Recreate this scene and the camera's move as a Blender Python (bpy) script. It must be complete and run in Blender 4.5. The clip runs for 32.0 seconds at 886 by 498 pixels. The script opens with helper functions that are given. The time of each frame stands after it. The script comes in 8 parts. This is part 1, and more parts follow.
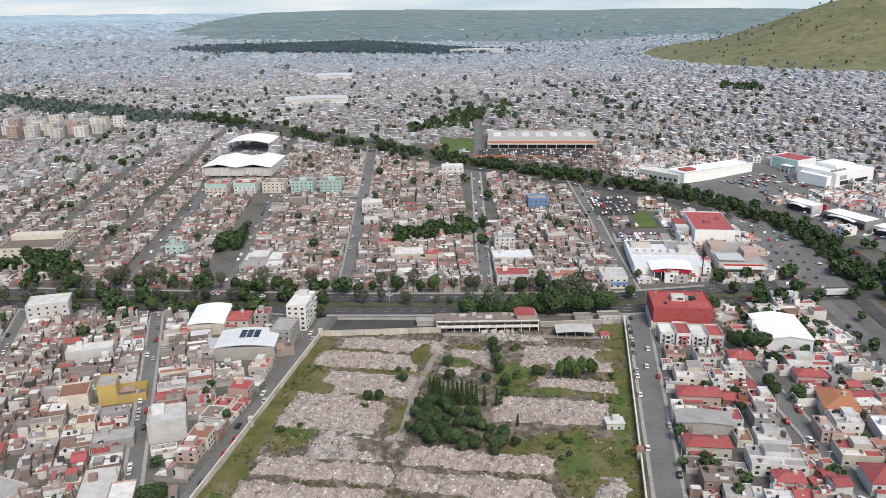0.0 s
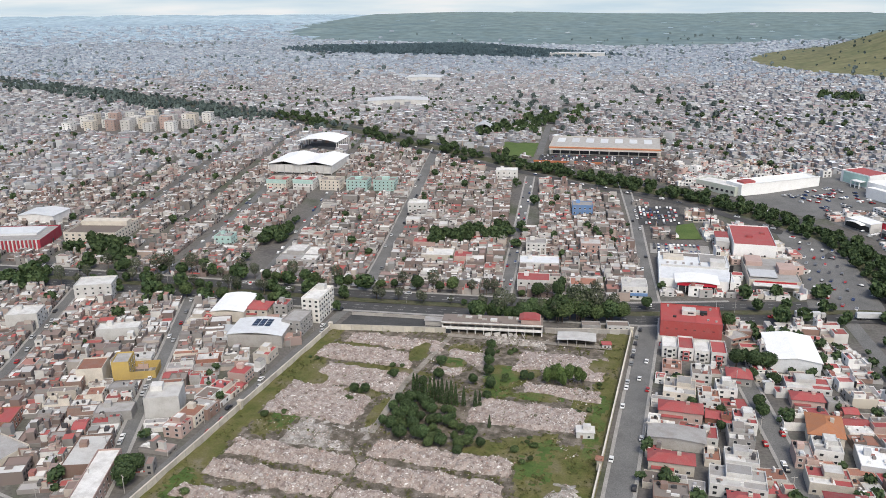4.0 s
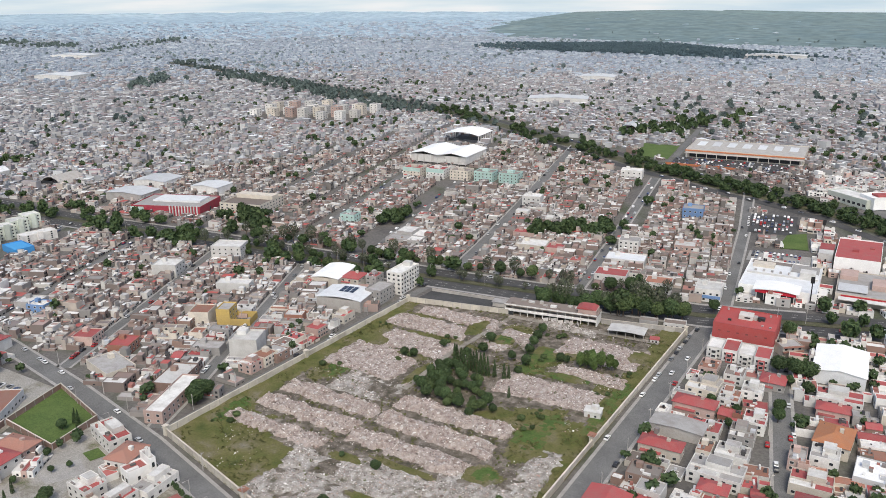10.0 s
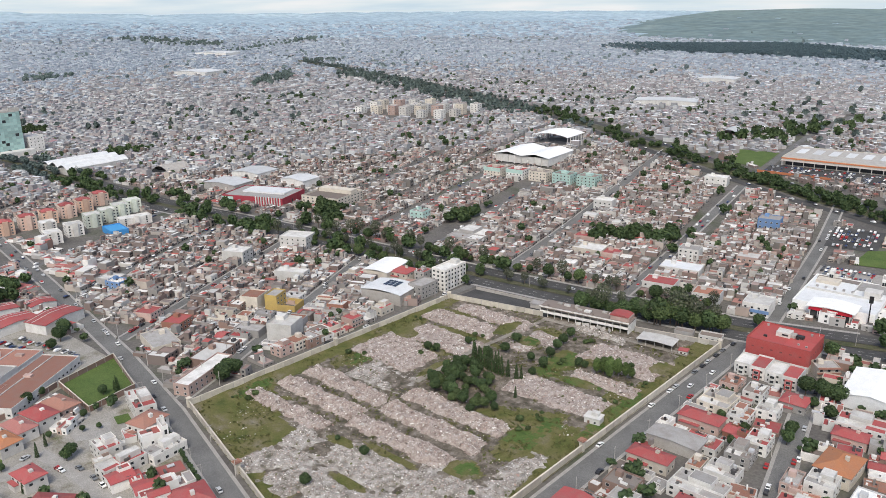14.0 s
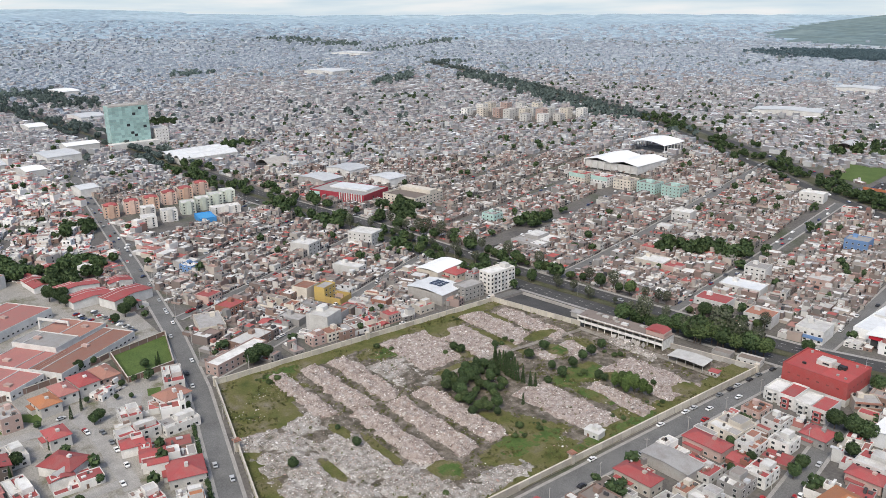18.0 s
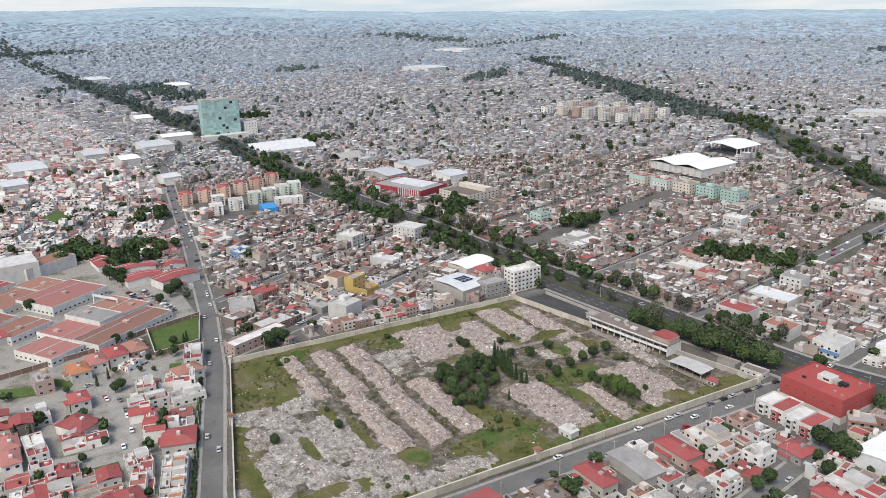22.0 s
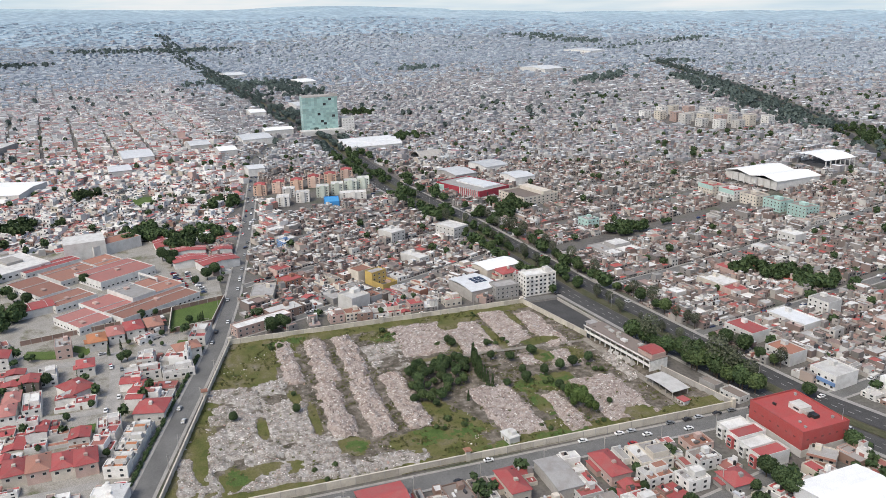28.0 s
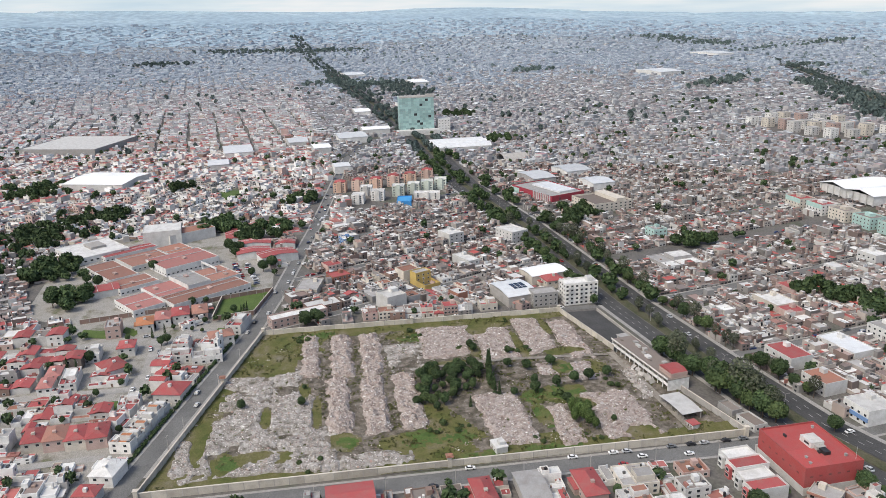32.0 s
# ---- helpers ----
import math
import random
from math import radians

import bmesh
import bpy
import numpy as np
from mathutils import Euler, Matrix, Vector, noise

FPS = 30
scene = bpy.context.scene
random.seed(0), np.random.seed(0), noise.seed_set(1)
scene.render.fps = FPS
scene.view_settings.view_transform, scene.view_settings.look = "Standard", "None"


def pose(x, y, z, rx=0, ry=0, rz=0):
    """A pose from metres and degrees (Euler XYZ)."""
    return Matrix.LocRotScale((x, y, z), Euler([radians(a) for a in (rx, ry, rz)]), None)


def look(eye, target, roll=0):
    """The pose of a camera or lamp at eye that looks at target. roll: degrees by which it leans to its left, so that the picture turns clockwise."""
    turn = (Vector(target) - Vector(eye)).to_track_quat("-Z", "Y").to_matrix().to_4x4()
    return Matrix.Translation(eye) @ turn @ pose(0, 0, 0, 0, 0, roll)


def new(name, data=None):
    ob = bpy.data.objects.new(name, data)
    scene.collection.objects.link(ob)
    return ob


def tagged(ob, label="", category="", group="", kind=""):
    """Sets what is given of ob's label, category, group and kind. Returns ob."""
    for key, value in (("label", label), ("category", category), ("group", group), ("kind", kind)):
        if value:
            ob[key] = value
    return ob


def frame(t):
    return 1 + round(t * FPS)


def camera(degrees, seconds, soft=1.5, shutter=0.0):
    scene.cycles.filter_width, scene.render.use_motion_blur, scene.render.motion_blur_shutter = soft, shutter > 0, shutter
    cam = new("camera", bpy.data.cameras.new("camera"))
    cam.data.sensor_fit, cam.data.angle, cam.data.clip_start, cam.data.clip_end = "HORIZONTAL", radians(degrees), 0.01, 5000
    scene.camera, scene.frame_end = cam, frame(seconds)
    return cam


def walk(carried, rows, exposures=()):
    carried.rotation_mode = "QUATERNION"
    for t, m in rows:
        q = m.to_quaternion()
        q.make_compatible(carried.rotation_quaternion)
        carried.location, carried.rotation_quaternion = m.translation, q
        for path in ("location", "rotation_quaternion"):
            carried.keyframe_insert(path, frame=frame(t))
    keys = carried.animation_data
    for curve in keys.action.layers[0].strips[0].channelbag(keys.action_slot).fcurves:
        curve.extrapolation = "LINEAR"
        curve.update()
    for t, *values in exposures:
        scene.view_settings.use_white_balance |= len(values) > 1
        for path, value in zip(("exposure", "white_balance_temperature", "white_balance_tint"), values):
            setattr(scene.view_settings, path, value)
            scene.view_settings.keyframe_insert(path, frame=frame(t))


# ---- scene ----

# ---- camera and its walk ----
cam = camera(58.16, 32.0, soft=0.86)
PATH = [
    (0, (47.96, -279.55, 172.89), (32.16, -185.76, 142.01), -0.82),
    (0.5, (54.68, -278.87, 173.15), (37.17, -185.37, 142.32), -0.82),
    (1, (61.42, -278.11, 173.45), (42.26, -184.94, 142.61), -0.79),
    (1.5, (68.13, -277.31, 173.74), (47.28, -184.49, 142.93), -0.80),
    (2, (74.81, -276.55, 174.03), (52.16, -184.13, 143.30), -0.76),
    (2.5, (81.48, -275.93, 174.33), (56.69, -184.04, 143.66), -0.75),
    (3, (88.21, -275.60, 174.66), (61.96, -184.10, 144.01), -0.75),
    (3.5, (94.97, -275.63, 175.02), (67.45, -184.49, 144.43), -0.70),
    (5.5, (121.83, -278.00, 176.46), (87.61, -189.13, 145.96), -0.68),
    (6, (128.43, -278.92, 176.84), (92.48, -190.73, 146.33), -0.72),
    (6.5, (134.98, -280.13, 177.12), (97.28, -192.67, 146.62), -0.76),
    (7, (141.52, -281.36, 177.37), (101.76, -194.82, 146.87), -0.73),
    (7.5, (148.08, -282.49, 177.63), (106.04, -197.04, 147.13), -0.71),
    (8, (154.61, -283.33, 177.93), (110.53, -198.91, 147.43), -0.72),
    (8.5, (161.17, -283.78, 178.30), (115.17, -200.39, 147.81), -0.70),
    (9, (167.72, -283.70, 178.75), (119.94, -201.34, 148.21), -0.67),
    (9.5, (174.31, -283.03, 179.21), (124.91, -201.65, 148.60), -0.71),
    (10, (180.94, -281.69, 179.62), (129.92, -201.33, 148.99), -0.69),
    (10.5, (187.75, -279.69, 180.02), (134.90, -200.52, 149.36), -0.73),
    (11, (194.61, -277.09, 180.39), (139.83, -199.26, 149.71), -0.84),
    (11.5, (201.24, -274.17, 180.60), (144.58, -197.68, 149.96), -0.91),
    (12, (207.57, -270.97, 180.75), (149.17, -195.80, 150.10), -0.97),
    (12.5, (213.57, -267.50, 180.92), (153.48, -193.66, 150.31), -0.98),
    (13, (219.31, -263.82, 181.06), (157.62, -191.32, 150.45), -0.91),
    (13.5, (224.77, -259.90, 181.28), (161.64, -188.62, 150.72), -1.00),
    (14, (230.03, -255.72, 181.43), (165.85, -185.37, 150.91), -1.04),
    (14.5, (235.18, -251.34, 181.51), (169.89, -182.01, 151.00), -1.04),
    (16.5, (255.26, -232.54, 181.88), (183.58, -169.74, 151.57), -0.93),
    (17, (260.54, -227.64, 181.78), (187.35, -166.56, 151.58), -0.85),
    (17.5, (265.90, -222.55, 181.71), (191.35, -163.06, 151.66), -0.89),
    (18, (271.12, -217.39, 181.72), (195.31, -159.50, 151.71), -0.92),
    (18.5, (276.31, -212.30, 181.83), (199.27, -156.02, 151.85), -0.95),
    (19, (281.52, -207.26, 181.97), (203.31, -152.60, 152.04), -0.92),
    (19.5, (286.75, -202.26, 182.14), (207.52, -149.07, 152.24), -0.94),
    (20, (292.02, -197.26, 182.41), (211.83, -145.55, 152.49), -0.95),
    (20.5, (297.33, -192.36, 182.97), (216.17, -142.18, 153.03), -0.96),
    (21, (302.53, -187.47, 183.84), (220.56, -138.72, 153.74), -1.09),
    (21.5, (307.58, -182.51, 184.63), (224.85, -135.15, 154.42), -1.22),
    (22, (312.66, -177.39, 185.04), (229.17, -131.41, 154.79), -1.25),
    (22.5, (317.65, -172.08, 185.21), (233.42, -127.46, 154.98), -1.24),
    (23, (322.42, -166.53, 185.22), (237.47, -123.24, 155.06), -1.28),
    (23.5, (326.89, -160.77, 185.14), (241.25, -118.83, 155.05), -1.34),
    (24, (331.13, -154.81, 185.03), (244.81, -114.24, 155.00), -1.32),
    (24.5, (335.02, -148.67, 184.88), (248.07, -109.41, 154.92), -1.37),
    (25, (338.50, -142.41, 184.75), (250.97, -104.41, 154.83), -1.39),
    (25.5, (341.54, -136.05, 184.79), (253.48, -99.30, 154.89), -1.42),
    (27.5, (351.42, -110.39, 185.91), (261.32, -79.07, 155.89), -1.35),
    (28, (353.57, -103.71, 186.02), (262.85, -74.20, 156.05), -1.34),
    (28.5, (355.56, -96.83, 185.96), (264.21, -69.22, 156.07), -1.31),
    (29, (357.39, -89.84, 185.86), (265.39, -64.42, 156.05), -1.37),
    (29.5, (359.10, -82.78, 185.72), (266.48, -59.58, 156.00), -1.36),
    (30, (360.66, -75.65, 185.57), (267.44, -54.87, 155.93), -1.41),
    (30.5, (362.08, -68.52, 185.38), (268.36, -49.98, 155.82), -1.42),
    (31, (363.40, -61.46, 185.29), (269.37, -44.52, 155.77), -1.41),
    (31.5, (364.65, -54.46, 185.36), (270.34, -39.05, 155.88), -1.47),
    (32, (365.88, -47.51, 185.51), (271.32, -33.70, 156.05), -1.59),
]
walk(cam, [(t, look(eye, target, roll)) for t, eye, target, roll in PATH])

# ---- world and light: overcast afternoon ----
SUN_EL, SUN_AZ = radians(52), radians(146)
world = bpy.data.worlds.new("sky")
scene.world = world
world.use_nodes = True
wn = world.node_tree
wn.nodes.clear()
sky = wn.nodes.new("ShaderNodeTexSky")
sky.sky_type = "NISHITA"
sky.sun_disc = False
sky.sun_elevation, sky.sun_rotation = SUN_EL, SUN_AZ
sky.air_density, sky.dust_density, sky.ozone_density = 1.0, 3.0, 0.5
bg = wn.nodes.new("ShaderNodeBackground")
bg.inputs["Strength"].default_value = 0.24
wo = wn.nodes.new("ShaderNodeOutputWorld")
wn.links.new(sky.outputs[0], bg.inputs["Color"])
wn.links.new(bg.outputs[0], wo.inputs["Surface"])
sun = new("sun", bpy.data.lights.new("sun", "SUN"))
sun.data.energy, sun.data.angle, sun.data.color = 2.75, radians(24), (0.985, 0.955, 0.835)
sun.matrix_world = look((0, 0, 300), (-math.sin(SUN_AZ) * math.cos(SUN_EL), -math.cos(SUN_AZ) * math.cos(SUN_EL), 300 - math.sin(SUN_EL)))
scene.view_settings.exposure = -0.29


# ---- materials ----
def _nodes(name, rough, metal=0.0):
    m = bpy.data.materials.new(name)
    m.use_nodes = True
    t = m.node_tree
    b = t.nodes["Principled BSDF"]
    b.inputs["Roughness"].default_value = rough
    b.inputs["Metallic"].default_value = metal
    b.inputs["Specular IOR Level"].default_value = 0.3
    return m, t, b


def _noise(t, scale, detail=4.0, rough=0.6):
    c = t.nodes.new("ShaderNodeTexCoord") if "Geometry" not in t.nodes else None
    g = t.nodes.get("Geometry") or t.nodes.new("ShaderNodeNewGeometry")
    if c:
        t.nodes.remove(c)
    n = t.nodes.new("ShaderNodeTexNoise")
    n.inputs["Scale"].default_value, n.inputs["Detail"].default_value, n.inputs["Roughness"].default_value = scale, detail, rough
    t.links.new(g.outputs["Position"], n.inputs["Vector"])
    return n


def _mix(t, fac, a, b, mode="MIX"):
    m = t.nodes.new("ShaderNodeMix")
    m.data_type, m.blend_type = "RGBA", mode
    for sock, v in ((0, fac), (6, a), (7, b)):
        if isinstance(v, (int, float)):
            m.inputs[sock].default_value = v
        elif isinstance(v, tuple):
            m.inputs[sock].default_value = (*v, 1)
        else:
            t.links.new(v, m.inputs[sock])
    return m.outputs[2]


def _ramp(t, src, stops, constant=False):
    r = t.nodes.new("ShaderNodeValToRGB")
    r.color_ramp.interpolation = "CONSTANT" if constant else "LINEAR"
    e = r.color_ramp.elements
    while len(e) > 1:
        e.remove(e[-1])
    e[0].position, e[0].color = stops[0][0], (*stops[0][1], 1)
    for p, c in stops[1:]:
        e.new(p).color = (*c, 1)
    t.links.new(src, r.inputs[0])
    return r.outputs[0]


def weathered(name, col, rough=0.85, stain=0.35, scale=0.25, vary=0.25, metal=0.0, dirt=(0.2, 0.17, 0.15)):
    """A painted or cast surface: one colour, a shade of its own for each object, grain and stains."""
    m, t, b = _nodes(name, rough, metal)
    big = _noise(t, scale, 5)
    fine = _noise(t, scale * 12, 3)
    info = t.nodes.new("ShaderNodeObjectInfo")
    shade = _ramp(t, info.outputs["Random"], [(0, (1 - vary,) * 3), (1, (1 + vary * 0.4,) * 3)])
    c = _mix(t, 1.0, col, shade, "MULTIPLY")
    k = _ramp(t, big.outputs[0], [(0.42, (0, 0, 0)), (0.7, (stain,) * 3)])
    c = _mix(t, k, c, dirt)
    g = _ramp(t, fine.outputs[0], [(0.3, (0.86,) * 3), (0.7, (1.08,) * 3)])
    c = _mix(t, 1.0, c, g, "MULTIPLY")
    t.links.new(c, b.inputs["Base Color"])
    return m


def palette(name, cols, rough=0.9, stain=0.3, scale=0.12):
    """Many houses in one mesh: a colour for each island, with stains."""
    m, t, b = _nodes(name, rough)
    g = t.nodes.new("ShaderNodeNewGeometry")
    g.name = "Geometry"
    n = len(cols)
    c = _ramp(t, g.outputs["Random Per Island"], [(i / n, x) for i, x in enumerate(cols)], True)
    big = _noise(t, scale, 5)
    k = _ramp(t, big.outputs[0], [(0.42, (0, 0, 0)), (0.72, (stain,) * 3)])
    c = _mix(t, k, c, (0.17, 0.15, 0.14))
    t.links.new(c, b.inputs["Base Color"])
    return m


def ground_mix(name, stops, scale, fine=3.0, rough=0.95, bump=0.0):
    m, t, b = _nodes(name, rough)
    a = _noise(t, scale, 6, 0.65)
    c = _ramp(t, a.outputs[0], stops)
    f = _noise(t, fine, 4)
    c = _mix(t, 1.0, c, _ramp(t, f.outputs[0], [(0.3, (0.7,) * 3), (0.7, (1.2,) * 3)]), "MULTIPLY")
    t.links.new(c, b.inputs["Base Color"])
    if bump:
        bp = t.nodes.new("ShaderNodeBump")
        bp.inputs["Strength"].default_value, bp.inputs["Distance"].default_value = bump, 0.3
        t.links.new(f.outputs[0], bp.inputs["Height"])
        t.links.new(bp.outputs[0], b.inputs["Normal"])
    return m


WHITE, CREAM, PINK = (0.62, 0.61, 0.59), (0.56, 0.51, 0.44), (0.48, 0.35, 0.31)
RED, BRICK, GREY = (0.35, 0.08, 0.08), (0.25, 0.165, 0.135), (0.36, 0.35, 0.34)
TERRA, BROWN, TEAL = (0.32, 0.15, 0.105), (0.2, 0.165, 0.145), (0.38, 0.54, 0.5)
YELLOW = (0.46, 0.33, 0.11)
WALLS = [weathered("wall_" + n, c, 0.9, s) for n, c, s in (
    ("white", WHITE, 0.3), ("cream", CREAM, 0.3), ("pink", PINK, 0.3), ("brick", BRICK, 0.45), ("grey", GREY, 0.4),
    ("terracotta", TERRA, 0.3), ("brown", BROWN, 0.3), ("teal", TEAL, 0.25), ("yellow", YELLOW, 0.25))]
ROOFS = [weathered("roof_" + n, c, 0.9, s) for n, c, s in (
    ("red", RED, 0.3), ("white", WHITE, 0.4), ("grey", GREY, 0.5), ("brown", BROWN, 0.4), ("terracotta", TERRA, 0.4), ("dirty", (0.25, 0.22, 0.2), 0.5))]
R_TILE = weathered("roof_orange_tile", (0.4, 0.17, 0.085), 0.9, 0.25)
R_CLAY, R_PINK = weathered("roof_clay", (0.31, 0.155, 0.118), 0.9, 0.3), weathered("roof_faded_pink", (0.42, 0.18, 0.16), 0.9, 0.3)
M_PLASTER = weathered("wall_whitewash", (0.66, 0.64, 0.61), 0.9, 0.34, vary=0.3)
M_WHITE, M_CREAM, M_PINK, M_BRICK, M_GREY, M_TERRA, M_BROWN, M_TEAL, M_YELLOW = WALLS
R_RED, R_WHITE, R_GREY, R_BROWN, R_TERRA, R_DIRTY = ROOFS
P_WALL = palette("walls_mixed", [(0.538, 0.529, 0.512), (0.193, 0.139, 0.122), (0.252, 0.235, 0.223), (0.168, 0.13, 0.118), (0.336, 0.311, 0.286), (0.218, 0.164, 0.147), (0.462, 0.445, 0.42), (0.151, 0.139, 0.13), (0.286, 0.218, 0.197), (0.521, 0.504, 0.479), (0.185, 0.151, 0.139), (0.252, 0.244, 0.235), (0.37, 0.302, 0.265), (0.176, 0.143, 0.13), (0.42, 0.37, 0.328), (0.218, 0.206, 0.197)], stain=0.42)
P_ROOF = palette("roofs_mixed", [(0.308, 0.288, 0.278), (0.254, 0.176, 0.156), (0.54, 0.53, 0.52), (0.225, 0.167, 0.147), (0.391, 0.372, 0.357), (0.187, 0.148, 0.134), (0.343, 0.0894, 0.0797), (0.447, 0.437, 0.427), (0.282, 0.204, 0.184), (0.233, 0.214, 0.199), (0.391, 0.381, 0.371), (0.651, 0.642, 0.622), (0.206, 0.176, 0.167), (0.356, 0.269, 0.244), (0.27, 0.26, 0.246), (0.34, 0.174, 0.145), (0.577, 0.572, 0.557), (0.251, 0.242, 0.232), (0.382, 0.0889, 0.0791), (0.339, 0.222, 0.183), (0.651, 0.642, 0.622), (0.689, 0.679, 0.659)], stain=0.34)
P_WHITEW = palette("walls_white", [(0.76, 0.75, 0.73), (0.6, 0.58, 0.55), WHITE, (0.5, 0.45, 0.38), (0.7, 0.69, 0.67), PINK, (0.46, 0.44, 0.42), (0.78, 0.77, 0.75), BRICK, GREY, (0.66, 0.65, 0.63)], stain=0.3)
P_REDR = palette("roofs_red", [RED, (0.6, 0.59, 0.57), (0.28, 0.085, 0.075), (0.66, 0.65, 0.63), RED, (0.47, 0.45, 0.43), (0.3, 0.12, 0.1), (0.3, 0.28, 0.27), WHITE, (0.4, 0.13, 0.12), (0.4, 0.38, 0.36), (0.26, 0.2, 0.18)], stain=0.3)
P_CLUTTER = palette("roof_clutter_mixed", [WHITE, (0.1, 0.095, 0.09), (0.3, 0.13, 0.11), WHITE, (0.2, 0.18, 0.17), (0.45, 0.46, 0.48), (0.05, 0.05, 0.055), WHITE, (0.26, 0.19, 0.16)], stain=0.2)
# Far walls: contrast cut and tones shifted to blue, aerial haze in the colour.
P_HAZEW = palette("far_walls", [(0.403, 0.451, 0.5), (0.301, 0.346, 0.396), (0.27, 0.309, 0.359), (0.331, 0.373, 0.419), (0.288, 0.321, 0.369), (0.265, 0.311, 0.363), (0.312, 0.34, 0.388), (0.397, 0.442, 0.488), (0.301, 0.349, 0.401), (0.274, 0.313, 0.363)], stain=0.1)
# Mid-distance walls and roofs: near colours blended towards blue-grey as painted haze.
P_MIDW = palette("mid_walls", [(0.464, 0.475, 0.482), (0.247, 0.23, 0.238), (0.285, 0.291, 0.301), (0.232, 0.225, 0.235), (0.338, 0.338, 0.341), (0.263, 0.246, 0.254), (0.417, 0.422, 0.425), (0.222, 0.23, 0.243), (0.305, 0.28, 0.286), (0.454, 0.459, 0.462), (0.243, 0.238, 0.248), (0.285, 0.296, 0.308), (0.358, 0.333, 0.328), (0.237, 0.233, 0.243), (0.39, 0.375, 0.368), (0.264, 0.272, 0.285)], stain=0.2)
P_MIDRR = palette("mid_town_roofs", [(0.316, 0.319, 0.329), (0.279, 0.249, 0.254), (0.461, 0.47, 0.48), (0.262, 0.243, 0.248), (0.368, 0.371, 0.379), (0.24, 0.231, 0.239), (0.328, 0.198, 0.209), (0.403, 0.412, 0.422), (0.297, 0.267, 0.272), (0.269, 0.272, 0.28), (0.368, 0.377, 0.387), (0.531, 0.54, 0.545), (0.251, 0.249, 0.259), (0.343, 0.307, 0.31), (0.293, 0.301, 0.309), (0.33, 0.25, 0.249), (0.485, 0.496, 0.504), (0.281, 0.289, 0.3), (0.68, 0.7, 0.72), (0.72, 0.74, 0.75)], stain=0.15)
# Roofs beyond 1.5 km, haze likewise mixed into each colour.
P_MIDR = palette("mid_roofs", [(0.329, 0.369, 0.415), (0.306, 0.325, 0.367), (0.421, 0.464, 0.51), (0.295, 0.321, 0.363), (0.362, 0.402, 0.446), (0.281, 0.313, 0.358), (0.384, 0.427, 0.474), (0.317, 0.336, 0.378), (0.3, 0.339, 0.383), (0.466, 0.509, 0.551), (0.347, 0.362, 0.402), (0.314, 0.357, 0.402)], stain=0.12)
# White walls and red roofs again, washed towards blue to carry haze.
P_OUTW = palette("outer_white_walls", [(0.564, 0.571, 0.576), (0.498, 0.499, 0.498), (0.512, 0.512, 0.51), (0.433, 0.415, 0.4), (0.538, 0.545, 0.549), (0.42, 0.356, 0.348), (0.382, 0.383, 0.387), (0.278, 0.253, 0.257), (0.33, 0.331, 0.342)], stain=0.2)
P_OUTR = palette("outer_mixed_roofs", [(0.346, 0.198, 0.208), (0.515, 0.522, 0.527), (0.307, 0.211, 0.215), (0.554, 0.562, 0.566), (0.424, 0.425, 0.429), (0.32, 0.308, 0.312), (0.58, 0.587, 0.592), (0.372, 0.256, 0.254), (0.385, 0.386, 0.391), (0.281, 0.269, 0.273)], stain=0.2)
# Rim houses: nearly one blue-grey, haze painted in.
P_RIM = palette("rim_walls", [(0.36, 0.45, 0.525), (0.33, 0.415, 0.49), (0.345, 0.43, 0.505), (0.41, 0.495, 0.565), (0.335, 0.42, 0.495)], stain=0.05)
P_CAR = palette("car_paint_mixed", [(0.7, 0.7, 0.7), (0.05, 0.05, 0.055), (0.4, 0.41, 0.42), (0.3, 0.02, 0.02), (0.75, 0.75, 0.74), (0.12, 0.13, 0.15), (0.03, 0.05, 0.12)], 0.35, 0.0)
M_GLASS = weathered("window_glass", (0.035, 0.04, 0.045), 0.15, 0.1)
M_TANK = weathered("black_plastic", (0.02, 0.02, 0.022), 0.5, 0.1)
M_TRUNK = weathered("bark", (0.1, 0.075, 0.055), 0.95, 0.3)
M_METAL = weathered("white_sheet_metal", (0.6, 0.61, 0.62), 0.5, 0.2)
M_ASPH = ground_mix("asphalt", [(0.3, (0.045, 0.045, 0.046)), (0.7, (0.085, 0.083, 0.082))], 0.05, 2.0)
M_STREET = ground_mix("street", [(0.3, (0.115, 0.114, 0.111)), (0.7, (0.18, 0.177, 0.172))], 0.06, 2.0)
M_PAVE = ground_mix("pavement", [(0.3, (0.26, 0.25, 0.235)), (0.7, (0.36, 0.345, 0.325))], 0.2, 3.0)
M_GROUND = ground_mix("town_ground", [(0.3, (0.085, 0.08, 0.076)), (0.5, (0.135, 0.125, 0.116)), (0.66, (0.07, 0.08, 0.05))], 0.02, 0.6)
M_GRASS = ground_mix("grass", [(0.3, (0.055, 0.07, 0.018)), (0.42, (0.09, 0.098, 0.027)), (0.52, (0.122, 0.114, 0.043)), (0.61, (0.148, 0.13, 0.073)), (0.72, (0.2, 0.18, 0.14))], 0.07, 1.6, bump=0.6)
M_LAWN = ground_mix("lawn", [(0.3, (0.06, 0.1, 0.025)), (0.7, (0.1, 0.14, 0.04))], 0.08, 1.5)
M_RUBBLE = ground_mix("rubble", [(0.3, (0.12, 0.09, 0.076)), (0.42, (0.265, 0.212, 0.188)), (0.55, (0.35, 0.3, 0.273)), (0.7, (0.44, 0.395, 0.37))], 0.4, 2.6, bump=1.0)
